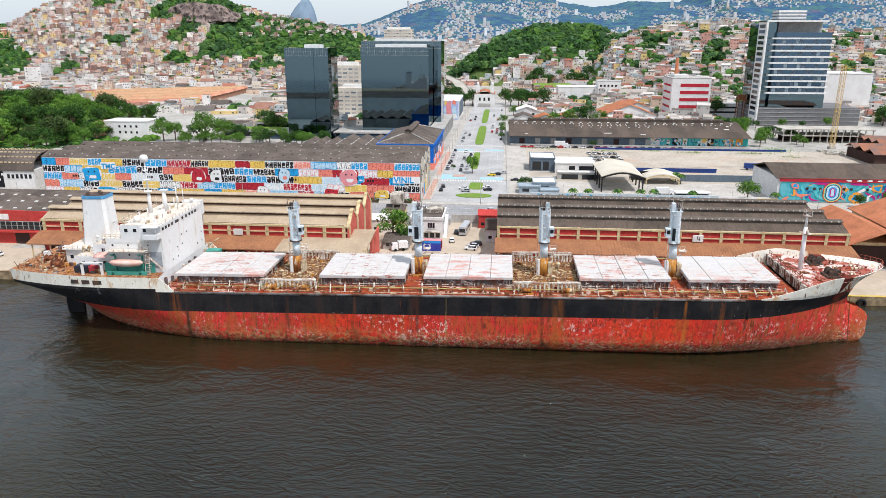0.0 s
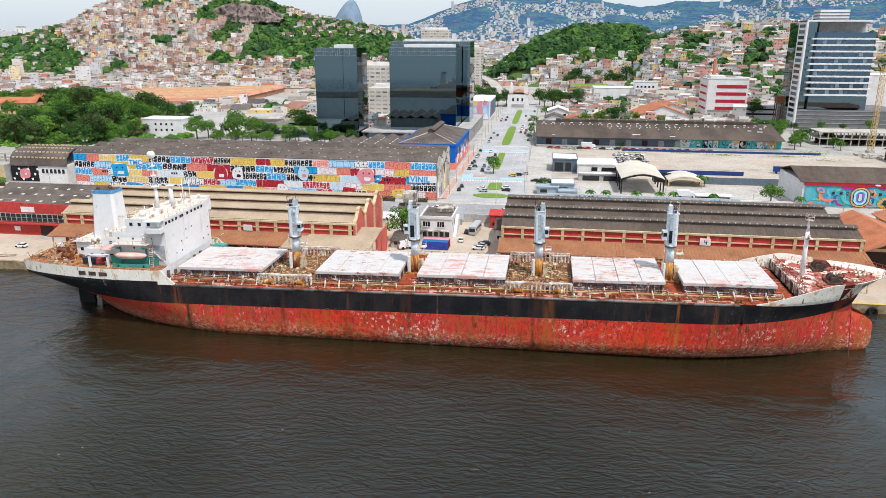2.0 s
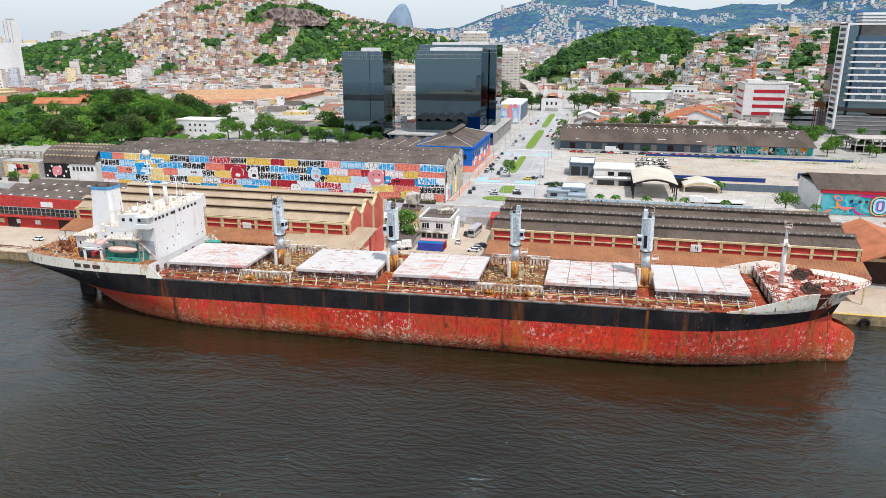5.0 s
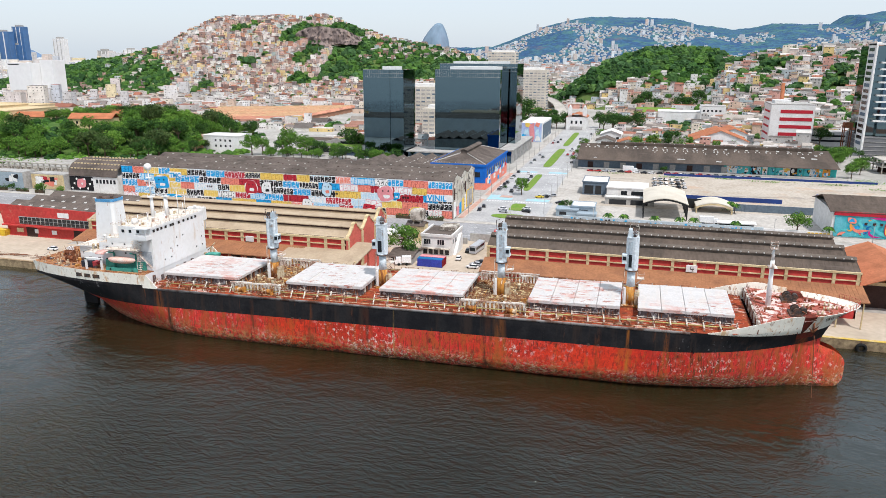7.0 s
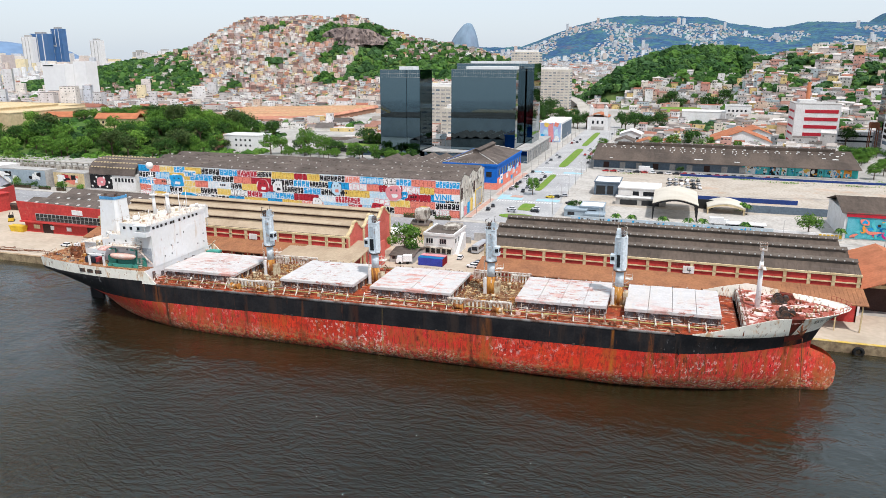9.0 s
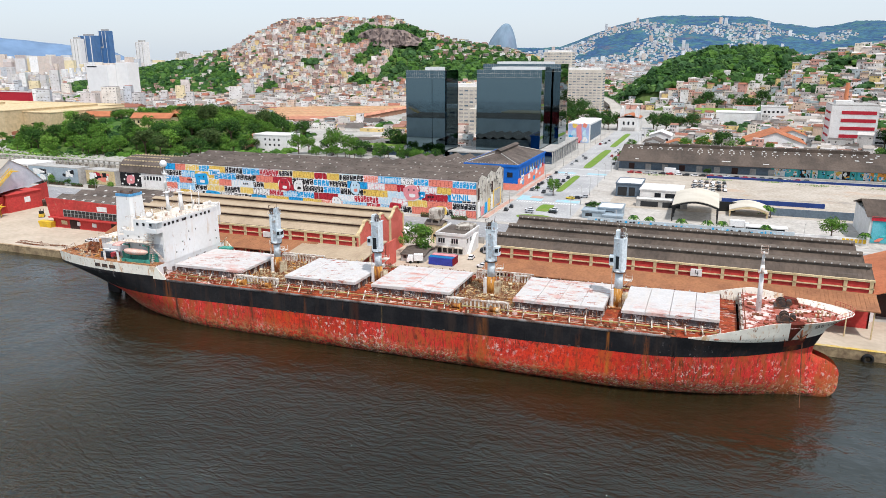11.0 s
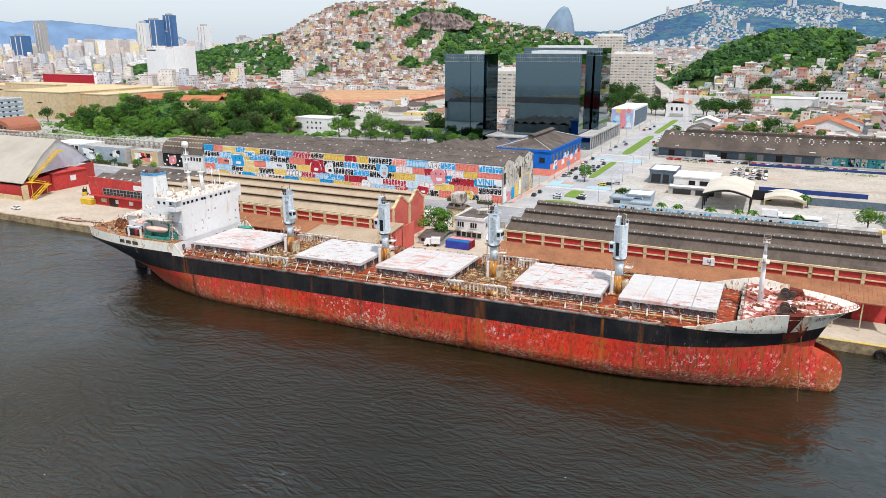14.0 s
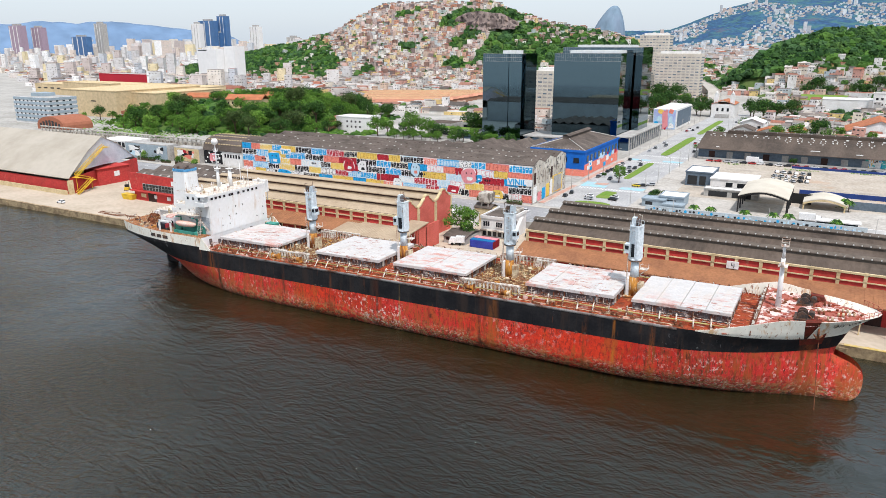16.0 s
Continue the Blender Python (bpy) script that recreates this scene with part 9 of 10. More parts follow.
foliage("slope_woods", "green scrub and trees between the houses", dk_, 1.0, 12, 0)
foliage("slope_woods_bright", "bright green scrub between the houses", br_, 1.0, 12, 3)

# ---- landmark buildings of the city ----


def window_grid(t, x0, x1, y, z0, z1, nx, nz, mt=glass_dark, w=0.6, h=0.55, axis="y"):
    for k in range(nz):
        for i in range(nx):
            a = x0 + (x1 - x0) * (i + 0.5) / nx
            b = z0 + (z1 - z0) * (k + 0.5) / nz
            ww, hh = (x1 - x0) / nx * w / 2, (z1 - z0) / nz * h / 2
            if axis == "y":
                Mesh().box(a - ww, a + ww, y - 0.12, y + 0.02, b - hh, b + hh).make("window", mt, t)
            else:
                Mesh().box(y - 0.02, y + 0.12, a - ww, a + ww, b - hh, b + hh).make("window", mt, t)


# banded office tower
of = thing("office_tower", (0, 0, 0), "white-banded glass office tower on a grey podium", "office tower")
podium_grey = mat("dark_slatted_cladding", (0.15, 0.15, 0.155), 0.7, second=(0.20, 0.20, 0.205), amount=0.6, scale=0.2)
Mesh().box(200.4, 277, 581, 628, G, 17.6).make("podium", podium_grey, of, "dark grey slatted parking podium")
for k in range(5):
    Mesh().box(200.1, 277.3, 580.7, 628.3, 4.4 + k * 3.05, 4.7 + k * 3.05).make("podium_band", grey_wall, of)
Mesh().box(208, 248.4, 582, 622, 17.6, 73.5).make("glass_core", office_glass, of)
Mesh().box(200.3, 208, 585, 622, 17.6, 80.5).make("recess_glass", sky_glass, of, "dark recessed corner glazing")
Mesh().box(211, 243.5, 590, 620, 73.5, 81).make("roof_screen", grey_wall, of)
Mesh().box(215, 236, 604, 618, 81, 90).make("plant_tower", white_wall, of)
for k in range(3):
    Mesh().box(214.8, 236.2, 603.8, 618.2, 83 + k * 2.3, 83.8 + k * 2.3).make("plant_louvre", slate_wall, of)
for k in range(10):
    z = 28.0 + k * 4.5
    Mesh().box(204.5, 250.0, 580.6, 623, z, z + 1.15).make("white_band", white_wall, of)
for k in range(9):
    for i in range(12):
        if (i * 5 + k * 3) % 7 < 3:
            Mesh().box(209 + i * 3.3, 211.6 + i * 3.3, 581.9, 582.05, 29.6 + k * 4.5, 32.2 + k * 4.5).make("window_blind", slate_wall if (i + k) % 3 else slate_lt, of)
Mesh().box(207.6, 248.8, 581.6, 622.4, 17.8, 27.6).make("dark_base", sky_glass, of)
slab = Mesh().box(199.0, 200.3, 580, 598, 8.0, 82).make("white_slab", white_wall, of, "tall white framed side slab")
Mesh().box(199.0, 244, 580.2, 598, 81.0, 82.2).make("slab_cap", white_wall, of)
for k in range(17):
    Mesh().box(198.9, 199.05, 583, 595.5, 11.2 + k * 4.1, 13.6 + k * 4.1).make("window", glass_dark if k % 5 else slate_wall, slab)
for y in (581, 588, 595):
    Mesh().box(199.1, 200.2, y, y + 1.5, G, 8.0).make("pillar", white_wall, of)
# red striped building
rw = thing("striped_building", (0, 0, 0), "white block with red horizontal window bands", "building")
Mesh().box(144, 176, 628, 662, G, 36).make("body", white_wall, rw)
for k in range(5):
    Mesh().box(151, 174.5, 627.85, 628.02, 6 + k * 5.9, 8.6 + k * 5.9).make("red_band", PAINT[0], rw)
    Mesh().box(143.85, 144.02, 632, 658, 6 + k * 5.9, 7.6 + k * 5.9).make("red_band", PAINT[0], rw)
Mesh().box(144, 176, 628, 662, 36, 36.8).make("roof", grey_wall, rw)
Mesh().box(148, 160, 640, 655, 36.8, 39).make("roof_plant", white_wall, rw)
flat_house("white_block", "low white block with blue-grey window bands", 176.2, 205, 640, 660, 14.5, white_wall, grey_wall, [(178, 203, 7, 8.5), (178, 203, 11, 12.5)])
flat_house("plain_white_block", "tall plain white windowless block", 272, 335, 690, 730, 38, white_wall, white_wall)
ch = thing("brick_chimney", (163, 700, G), "tall tapering brick factory chimney", "chimney")
Mesh().tube((0, 0, 0), (0, 0, 48), 2.4, 1.5, n=12).make("shaft", roof_tile, ch)
wt = thing("water_tower", (196, 610, G), "rusty red lattice water tower", "tower")
Mesh().box(-3, 3, -3, 3, 18, 22).make("tank", rust_metal, wt)
for a in (-2.5, 2.5):
    for b in (-2.5, 2.5):
        Mesh().box(a - 0.3, a + 0.3, b - 0.3, b + 0.3, 0, 18).make("leg", rust_metal, wt)
# yellow tower crane
yc = thing("lattice_crane", (209, 466, G), "tall yellow lattice crane mast on the lot", "crane")
crane_yellow = mat("crane_yellow", (0.62, 0.42, 0.14), 0.6, second=(0.50, 0.36, 0.18), amount=0.7, scale=0.4)
mm = Mesh()
for a in (-1.2, 1.2):
    for b in (-1.2, 1.2):
        mm.tube((a, b, 0), (a, b, 51), 0.15, n=5)
for k in range(20):
    z = k * 2.55
    for (a, b), (c, d) in (((-1.2, -1.2), (1.2, -1.2)), ((1.2, -1.2), (1.2, 1.2)), ((1.2, 1.2), (-1.2, 1.2)), ((-1.2, 1.2), (-1.2, -1.2))):
        mm.tube((a, b, z), (c, d, z + 2.55), 0.1, n=4)
        mm.tube((a, b, z), (c, d, z), 0.08, n=4)
mm.make("mast", crane_yellow, yc)
jb = Mesh()
for y, z in ((-0.6, 49.0), (0.6, 49.0), (0.0, 50.4)):
    jb.tube((-5, y, z), (34, y, z), 0.1, n=4)
for k in range(19):
    x = -4 + k * 2.0
    jb.tube((x, -0.6, 49.0), (x + 1, 0, 50.4), 0.07, n=4)
    jb.tube((x + 1, 0, 50.4), (x + 2, 0.6, 49.0), 0.07, n=4)
jb.make("jib", crane_yellow, yc)
Mesh().box(-2, 2, -2, 2, 0, 1.2).make("base", concrete, yc)
# ruined concrete frame and rusty roofs
ru = thing("unfinished_building", (0, 0, 0), "unfinished grey concrete frame building", "building")
for z in (7.2, 11.4):
    Mesh().box(188, 247, 492, 512, z, z + 0.5).make("slab", concrete, ru)
for i in range(13):
    for y in (493, 511):
        Mesh().box(-0.3, 0.3, -0.3, 0.3, G, 11.4).make("column", concrete, ru).location = (189 + i * 4.75, y, 0)
# dark sheet gives the open bays their shade
Mesh().box(190, 246, 504, 505, G, 7.2).make("back_wall", dark_void, ru)
for x0, x1, y0, y1, z in ((205, 250, 405, 440, 9), (225, 290, 440, 470, 9.5)):
    t = thing("rusty_shed", (0, 0, 0), "derelict shed with collapsing rusty roof", "shed", "rusty sheds")
    # body coloured as the dark inside beneath the roof
    Mesh().box(x0 + 1, x1 - 1, y0 + 1, y1 - 1, G, z - 0.5).make("wall", dark_void, t)
    for k in range(3):
        d = (y1 - y0) / 3
        Mesh().roof(x0, x1, y0 + k * d, y0 + (k + 1) * d, z, 2.2, over=0.2).make("roof", mat("rusty_sheet_roof", (0.30, 0.13, 0.08), 0.85, second=(0.16, 0.12, 0.11), amount=0.9, scale=0.12), t)
rub = Mesh()
for k in range(60):
    s = rnd.uniform(0.3, 1.3)
    x, y = 196 + rnd.random() * 14, 440 + rnd.random() * 16
    rub.box(x - s, x + s, y - s, y + s, G - 0.3, G + s, rz=rnd.random() * 3)
tagged(rub.make("rubble", concrete), "heap of broken concrete rubble", "rubble", kind="stuff")
# church at the end of the avenue
cu = thing("church", (0, 0, 0), "small white church with two stubby towers", "church")
Mesh().box(-26, -6, 716, 745, G, 15.5).make("nave", white_wall, cu)
Mesh().roof(-26, -6, 716, 745, 15.5, 3.5, along="y").make("roof", roof_tile, cu)
for x in (-24.5, -10.5):
    Mesh().box(x, x + 3.6, 717, 721, 15.5, 24).make("tower", white_wall, cu)
    Mesh().tube((x + 1.8, 719, 24), (x + 1.8, 719, 27), 2.0, 0.2, n=8).make("spire", white_wall, cu)
for x in (-21.5, -17, -12.5):
    Mesh().box(x, x + 1.8, 715.85, 716.02, 9, 12).make("window", glass_dark, cu)
Mesh().box(-22, -10, 714.5, 716, G, 6.5).make("porch", grey_wall, cu)
# painted block beside the avenue
pb = thing("painted_block", (0, 0, 0), "block with a lilac mural of figures and flowers", "building")
Mesh().box(-52, -34, 600, 662, G, 19).make("body", white_wall, pb)
Mesh().box(-51.5, -34.5, 599.8, 600.02, G + 0.5, 18.6).make("mural_ground", mat("mural_lilac", (0.36, 0.40, 0.66), 0.8, second=(0.40, 0.60, 0.76), amount=0.9, scale=0.15), pb)
m = Mesh()
for cx, cz, w, h, c in ((-46, 17, 4, 4, 1), (-38, 17.5, 3.5, 3.5, 3), (-42.5, 11, 4.5, 15, 7), (-42.5, 16.5, 3, 3, 3), (-47, 11, 4, 4, 6), (-49, 8, 3, 4, 2), (-38, 11, 3, 5, 6), (-37.5, 6, 4, 4, 4), (-47.5, 5, 5, 3, 4), (-42, 7, 2, 8, 0)):
    blob(m, cx, cz, w, h, 599.7 - 0.01 * c, c)
tagged(m.make("mural_figures_paint", PAINT, pb), kind="stuff")
Mesh().box(-34, -33.8, 604, 660, 5, 17.5).make("side_screen", slate_wall, pb)
# gabled white houses and tile roofs behind the long shed
for x0, x1, y0, y1, h, rm in ((12, 26, 570, 590, 9, roof_brown), (28, 44, 572, 592, 8, roof_tile), (14, 30, 596, 616, 12, white_wall), (48, 60, 584, 598, 9, roof_tile), (62, 74, 586, 600, 8, roof_brown), (84, 126, 596, 640, 9, roof_tile), (110, 132, 652, 690, 10, roof_tile)):
    t = thing("gabled_house", (0, 0, 0), "white gabled house with pitched roof", "house", "gabled houses")
    Mesh().box(x0, x1, y0, y1, G, h).make("wall", white_wall, t)
    Mesh().roof(x0, x1, y0, y1, h, (x1 - x0) * 0.2, along="y", over=0.8).make("roof", rm, t)
    Mesh().loft([[(x0, y0 + o, h), (x1, y0 + o, h), ((x0 + x1) / 2, y0 + o, h + (x1 - x0) * 0.2)] for o in (0, 0.3)], smooth=False).make("gable", white_wall, t)
    for i in range(3):
        w = (x1 - x0) / 3
        Mesh().box(x0 + (i + 0.3) * w, x0 + (i + 0.7) * w, y0 - 0.08, y0 + 0.02, h - 4, h - 2.2).make("window", glass_dark, t)
flat_house("white_market", "large plain white market hall", 62, 108, 800, 830, 17, white_wall, white_wall)
flat_house("white_school", "four-storey white block with rows of windows", 104, 128, 796, 812, 24, white_wall, grey_wall, [(106 + i * 4, 108 + i * 4, 8 + k * 5, 10 + k * 5) for i in range(5) for k in range(3)])
lw = Mesh()
lw.face([(40, 860, 11), (80, 860, 11), (84, 900, 15), (38, 900, 15)])
tagged(lw.make("hill_meadow", grass, fix=False), "small bright green sloping meadow", "lawn", kind="structure")
slab_cream = mat("cream_slab_render", (0.62, 0.57, 0.49), 0.8, second=(0.50, 0.45, 0.38), amount=0.6, scale=0.1, fine=0.8)
# long white terraces seen between and beside the towers
for x0, x1, y0, y1, h, n in ((-150, -114, 930, 950, 78, 9), (-122, -70, 900, 920, 57, 10), (-165, -120, 620, 640, 46, 9), (-132, -98, 580, 596, 30, 6), (-118, -100, 720, 740, 24, 4)):
    t = thing("terrace_block", (0, 0, 0), "long white apartment slab with banded floors", "apartment block", "apartment slabs")
    Mesh().box(x0, x1, y0, y1, G, h).make("wall", slab_cream, t)
    Mesh().box(x0 + 4, x1 - 4, y0 + 4, y1 - 4, h, h + 2.6).make("roof_house", white_wall, t)
    for k in range(int((h - 5) / 3.3)):
        for i in range(n):
            w = (x1 - x0 - 1.6) / n
            Mesh().box(x0 + 0.8 + i * w, x0 + 0.8 + (i + 0.72) * w, y0 - 0.1, y0 + 0.02, 6 + k * 3.3, 7.3 + k * 3.3).make("window", grey_wall if (k * 3 + i * 5) % 4 else slate_wall, t)
        Mesh().box(x1 - 0.02, x1 + 0.1, y0 + 1, y1 - 1, 6 + k * 3.3, 7.2 + k * 3.3).make("window_band", slate_wall, t)
# elevated road at the foot of the hill
vd = thing("viaduct", (0, 0, 0), "curving grey concrete flyover on piers", "viaduct")
path = [(-38, 800, 5), (-44, 850, 10), (-56, 920, 14), (-76, 1000, 16), (-104, 1090, 17), (-140, 1180, 18), (-190, 1280, 18)]
vm = Mesh()
vm.loft([[(x - 7, y, z), (x + 7, y, z), (x + 7, y, z + 1.1), (x + 6.6, y, z + 1.1), (x + 6.6, y, z + 0.3), (x - 6.6, y, z + 0.3), (x - 6.6, y, z + 1.1), (x - 7, y, z + 1.1)] for x, y, z in path], smooth=False)
vm.make("deck", concrete, vd)
for x, y, z in path[1:]:
    Mesh().box(-1.5, 1.5, -1, 1, G - 1, z).make("pier", concrete, vd).location = (x, y, 0)
# western blocks
flat_house("white_pair_house", "white two-storey house with a grid of small windows", -268, -238, 468, 486, 14.5, white_wall, white_wall, [(-258 + i * 4, -256.6 + i * 4, 6.5 + k * 4, 8 + k * 4) for i in range(4) for k in range(2)])
flat_house("pink_annex", "narrow salmon plaster annex", -275, -268.2, 466, 482, 13.5, mat("salmon_plaster", (0.62, 0.33, 0.22), 0.8), roof_tile)
orr = thing("terracotta_sheds", (0, 0, 0), "long salmon-orange ridged roofs of market sheds", "sheds")
# dark brown puts the shade between the roofs into the wall colour
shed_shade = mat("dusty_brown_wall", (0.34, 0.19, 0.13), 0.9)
orange_roof = mat("salmon_roof", (0.56, 0.27, 0.18), 0.85, second=(0.46, 0.22, 0.14), amount=0.8, scale=0.05, fine=0.5)
salmon_dark = mat("weathered_salmon_roof", (0.44, 0.20, 0.13), 0.85, second=(0.36, 0.17, 0.12), amount=0.8, scale=0.05, fine=0.5)
for k in range(13):
    o = Mesh().roof(0, 92 + k * 6.4, 0, 12.4, 8.4, 2.6, over=0.1)
    o.make("ridged_roof", orange_roof if k % 3 else salmon_dark, orr).location = (0, k * 12.5, 0)
    Mesh().box(0.5, 91 + k * 6.4, 1, 11.5, G, 8.4).make("shed_wall", shed_shade, orr).location = (0, k * 12.5, 0)
    Mesh().box(1, 91 + k * 6.4, 5.9, 6.5, 10.9, 11.4).make("ridge_cap", wall_cream, orr).location = (0, k * 12.5, 0)
orr.matrix_basis = pose(-380, 652, 0, 0, 0, 30)
sand_plaster = mat("pale_yellow_plaster", (0.60, 0.47, 0.29), 0.85, second=(0.50, 0.38, 0.23), amount=0.6, scale=0.05, fine=0.4)
flat_house("yellow_warehouse", "long pale yellow warehouse", -820, -560, 570, 640, 21, sand_plaster, wall_cream, [(-815 + i * 13, -808 + i * 13, 15.5, 17) for i in range(19)])
flat_house("yellow_annex", "tall sand-coloured block with a blind front", -742, -655, 556, 569.5, 25, sand_plaster, wall_cream, [(-700, -696, 9, 12)])
flat_house("yellow_annex", "low sand-coloured wing with loading doors", -650, -566, 559, 569.5, 14, sand_plaster, wall_cream, [(-646 + i * 12, -640 + i * 12, 4, 9) for i in range(7)])
flat_house("yellow_hall", "tall blind sand-coloured hall front", -590, -509, 452, 554, 27, sand_plaster, wall_cream, [(-545, -538, 17, 18)])
flat_house("yellow_hall", "sand-coloured hall bay with a single high window", -508.6, -476, 470, 554, 25, sand_plaster, wall_cream, [(-500, -491, 15, 16)])
bh_ = thing("brick_ruin", (0, 0, 0), "low roofless orange brick building among weeds", "ruin")
for x0, x1, y0, y1, h in ((-498, -446, 448, 449, 10), (-498, -446, 462, 463, 10.5), (-498, -497, 449, 462, 10.5), (-447, -446, 449, 462, 9)):
    Mesh().box(x0, x1, y0, y1, G, h).make("wall", mat("orange_brick", (0.36, 0.14, 0.085), 0.85, scale=0.5), bh_)
Mesh().box(-499, -445, 446.5, 448, 7.0, 7.4).make("canopy", grey_wall, bh_)
for i in range(8):
    Mesh().box(-495 + i * 6, -492 + i * 6, 447.9, 448.05, 3.6, 6.6).make("opening", dark_void, bh_)
Mesh().box(-440, -418, 425, 436, G, 8).make("side_wing", grimy_wall, bh_)
flat_house("red_block", "low bright red building", -900, -800, 720, 750, 26, PAINT[0], grey_wall)
bw = thing("blue_banded_block", (0, 0, 0), "white block with blue-grey bands", "building")
Mesh().box(-560, -512, 388, 415, G, 25.5).make("body", white_wall, bw)
Mesh().box(-559, -513, 389, 414, 25.5, 25.7).make("roof", grey_wall, bw)
for k in range(6):
    Mesh().box(-560.3, -511.7, 387.7, 415.3, 4.6 + k * 3.7, 6.8 + k * 3.7).make("blue_band", slate_lt, bw)
    for i in range(8 if k < 5 else 0):
        Mesh().box(-558 + i * 5.8, -556 + i * 5.8, 387.85, 388.02, 7.0 + k * 3.7, 8.1 + k * 3.7).make("window", glass_dark, bw)
        if i < 4:
            Mesh().box(-512.02, -511.85, 390 + i * 6, 392 + i * 6, 7.0 + k * 3.7, 8.1 + k * 3.7).make("window", glass_dark, bw)
Mesh().box(-545, -530, 395, 408, 25.5, 28.5).make("roof_house", slate_lt, bw)
bg = thing("brick_hall", (0, 0, 0), "arched brick hall with glazed gable", "hall")
prof = [(-478 + 17 * math.cos(a), 6.5 + 7 * math.sin(a)) for a in [math.pi * k / 10 for k in range(11)]]
Mesh().loft([[(x, y, z) for x, z in [(-461, G)] + prof + [(-495, G)]] for y in (366, 392)], smooth=False).make("body", mat("orange_brick", (0.36, 0.14, 0.085), 0.85, scale=0.5), bg)
for i in range(7):
    Mesh().box(-491.5 + i * 4.0, -489 + i * 4.0, 365.8, 366.05, 4.4, 7.2 + 3.2 * math.sin(math.pi * (i + 0.5) / 7)).make("window", glass_dark, bg)
# wall murals and the arcade behind the storage hall
for x0, x1, y, c, h in ((-301, -264, 300, 6, 12.5), (-263, -242, 304, 1, 11.5)):
    t = thing("mural_wall", (0, 0, 0), "long wall with a faded painted mural", "wall", "mural walls")
    Mesh().box(x0, x1, y, y + 8, G, h).make("wall", grey_wall, t)
    Mesh().box(x0 + 0.3, x1 - 0.3, y - 0.12, y, G + 0.5, h - 0.5).make("mural_ground", slate_lt if c == 6 else wall_cream, t)
    m = Mesh()
    for k in range(14):
        blob(m, rnd.uniform(x0 + 4, x1 - 4), rnd.uniform(6, h - 2.5), rnd.uniform(2, 6), rnd.uniform(1.2, 3.6), y - 0.16 - 0.003 * k, rnd.choice((4, 4, 5, 6) if c == 6 else (5, 4, 0, 3)))
    tagged(m.make("mural_shapes", PAINT, t), kind="stuff")
ar = thing("concrete_arcade", (0, 0, 0), "long grey concrete arcade with open bays", "arcade")
Mesh().box(-420, -240, 321.8, 323.4, 13.2, 13.8).make("top_beam", concrete, ar)
Mesh().box(-420, -240, 322, 323, 11.4, 12.0).make("beam", concrete, ar)
Mesh().box(-420, -240, 330, 331, G, 9.6).make("back_wall", grimy_wall, ar)
for i in range(46):
    Mesh().box(-0.3, 0.3, -0.3, 0.3, G, 13.2).make("column", concrete, ar).location = (-419 + i * 3.97, 322.5, 0)
wh_ = thing("white_arcade_house", (0, 0, 0), "white house with a band of dark windows", "building")
Mesh().box(-330, -303, 304, 320, G, 12).make("wall", white_wall, wh_)
for i in range(8):
    Mesh().box(-329 + i * 3.3, -326.6 + i * 3.3, 303.85, 304.02, 8, 11).make("window", glass_dark, wh_)
# red-roofed houses on the knoll
for x, y, w, d, rz in ((-470, 512, 40, 15, 24), (-497, 532, 18, 26, 24), (-376, 484, 34, 13, 14), (-396, 530, 26, 13, 8), (-520, 560, 34, 15, 24)):
    z = rise_at(x, y) + 2
    t = thing("knoll_house", (x, y, z), "old cream house with red tile roof among trees", "house", "knoll houses", rz)
    Mesh().box(-w / 2, w / 2, -d / 2, d / 2, 0, 8).make("wall", wall_cream, t)
    Mesh().roof(-w / 2, w / 2, -d / 2, d / 2, 8, 4.0, over=0.8).make("roof", roof_tile, t)
    for i in range(int(w / 4)):
        Mesh().box(-w / 2 + 1.5 + i * 4, -w / 2 + 3 + i * 4, -d / 2 - 0.1, -d / 2, 4, 6).make("window", glass_dark, t)
# distant towers in the west
# navy and mauve below are lightened to carry the haze of distance
blue_t = mat("navy_curtain_wall", (0.06, 0.15, 0.32), 0.3, scale=0.05)
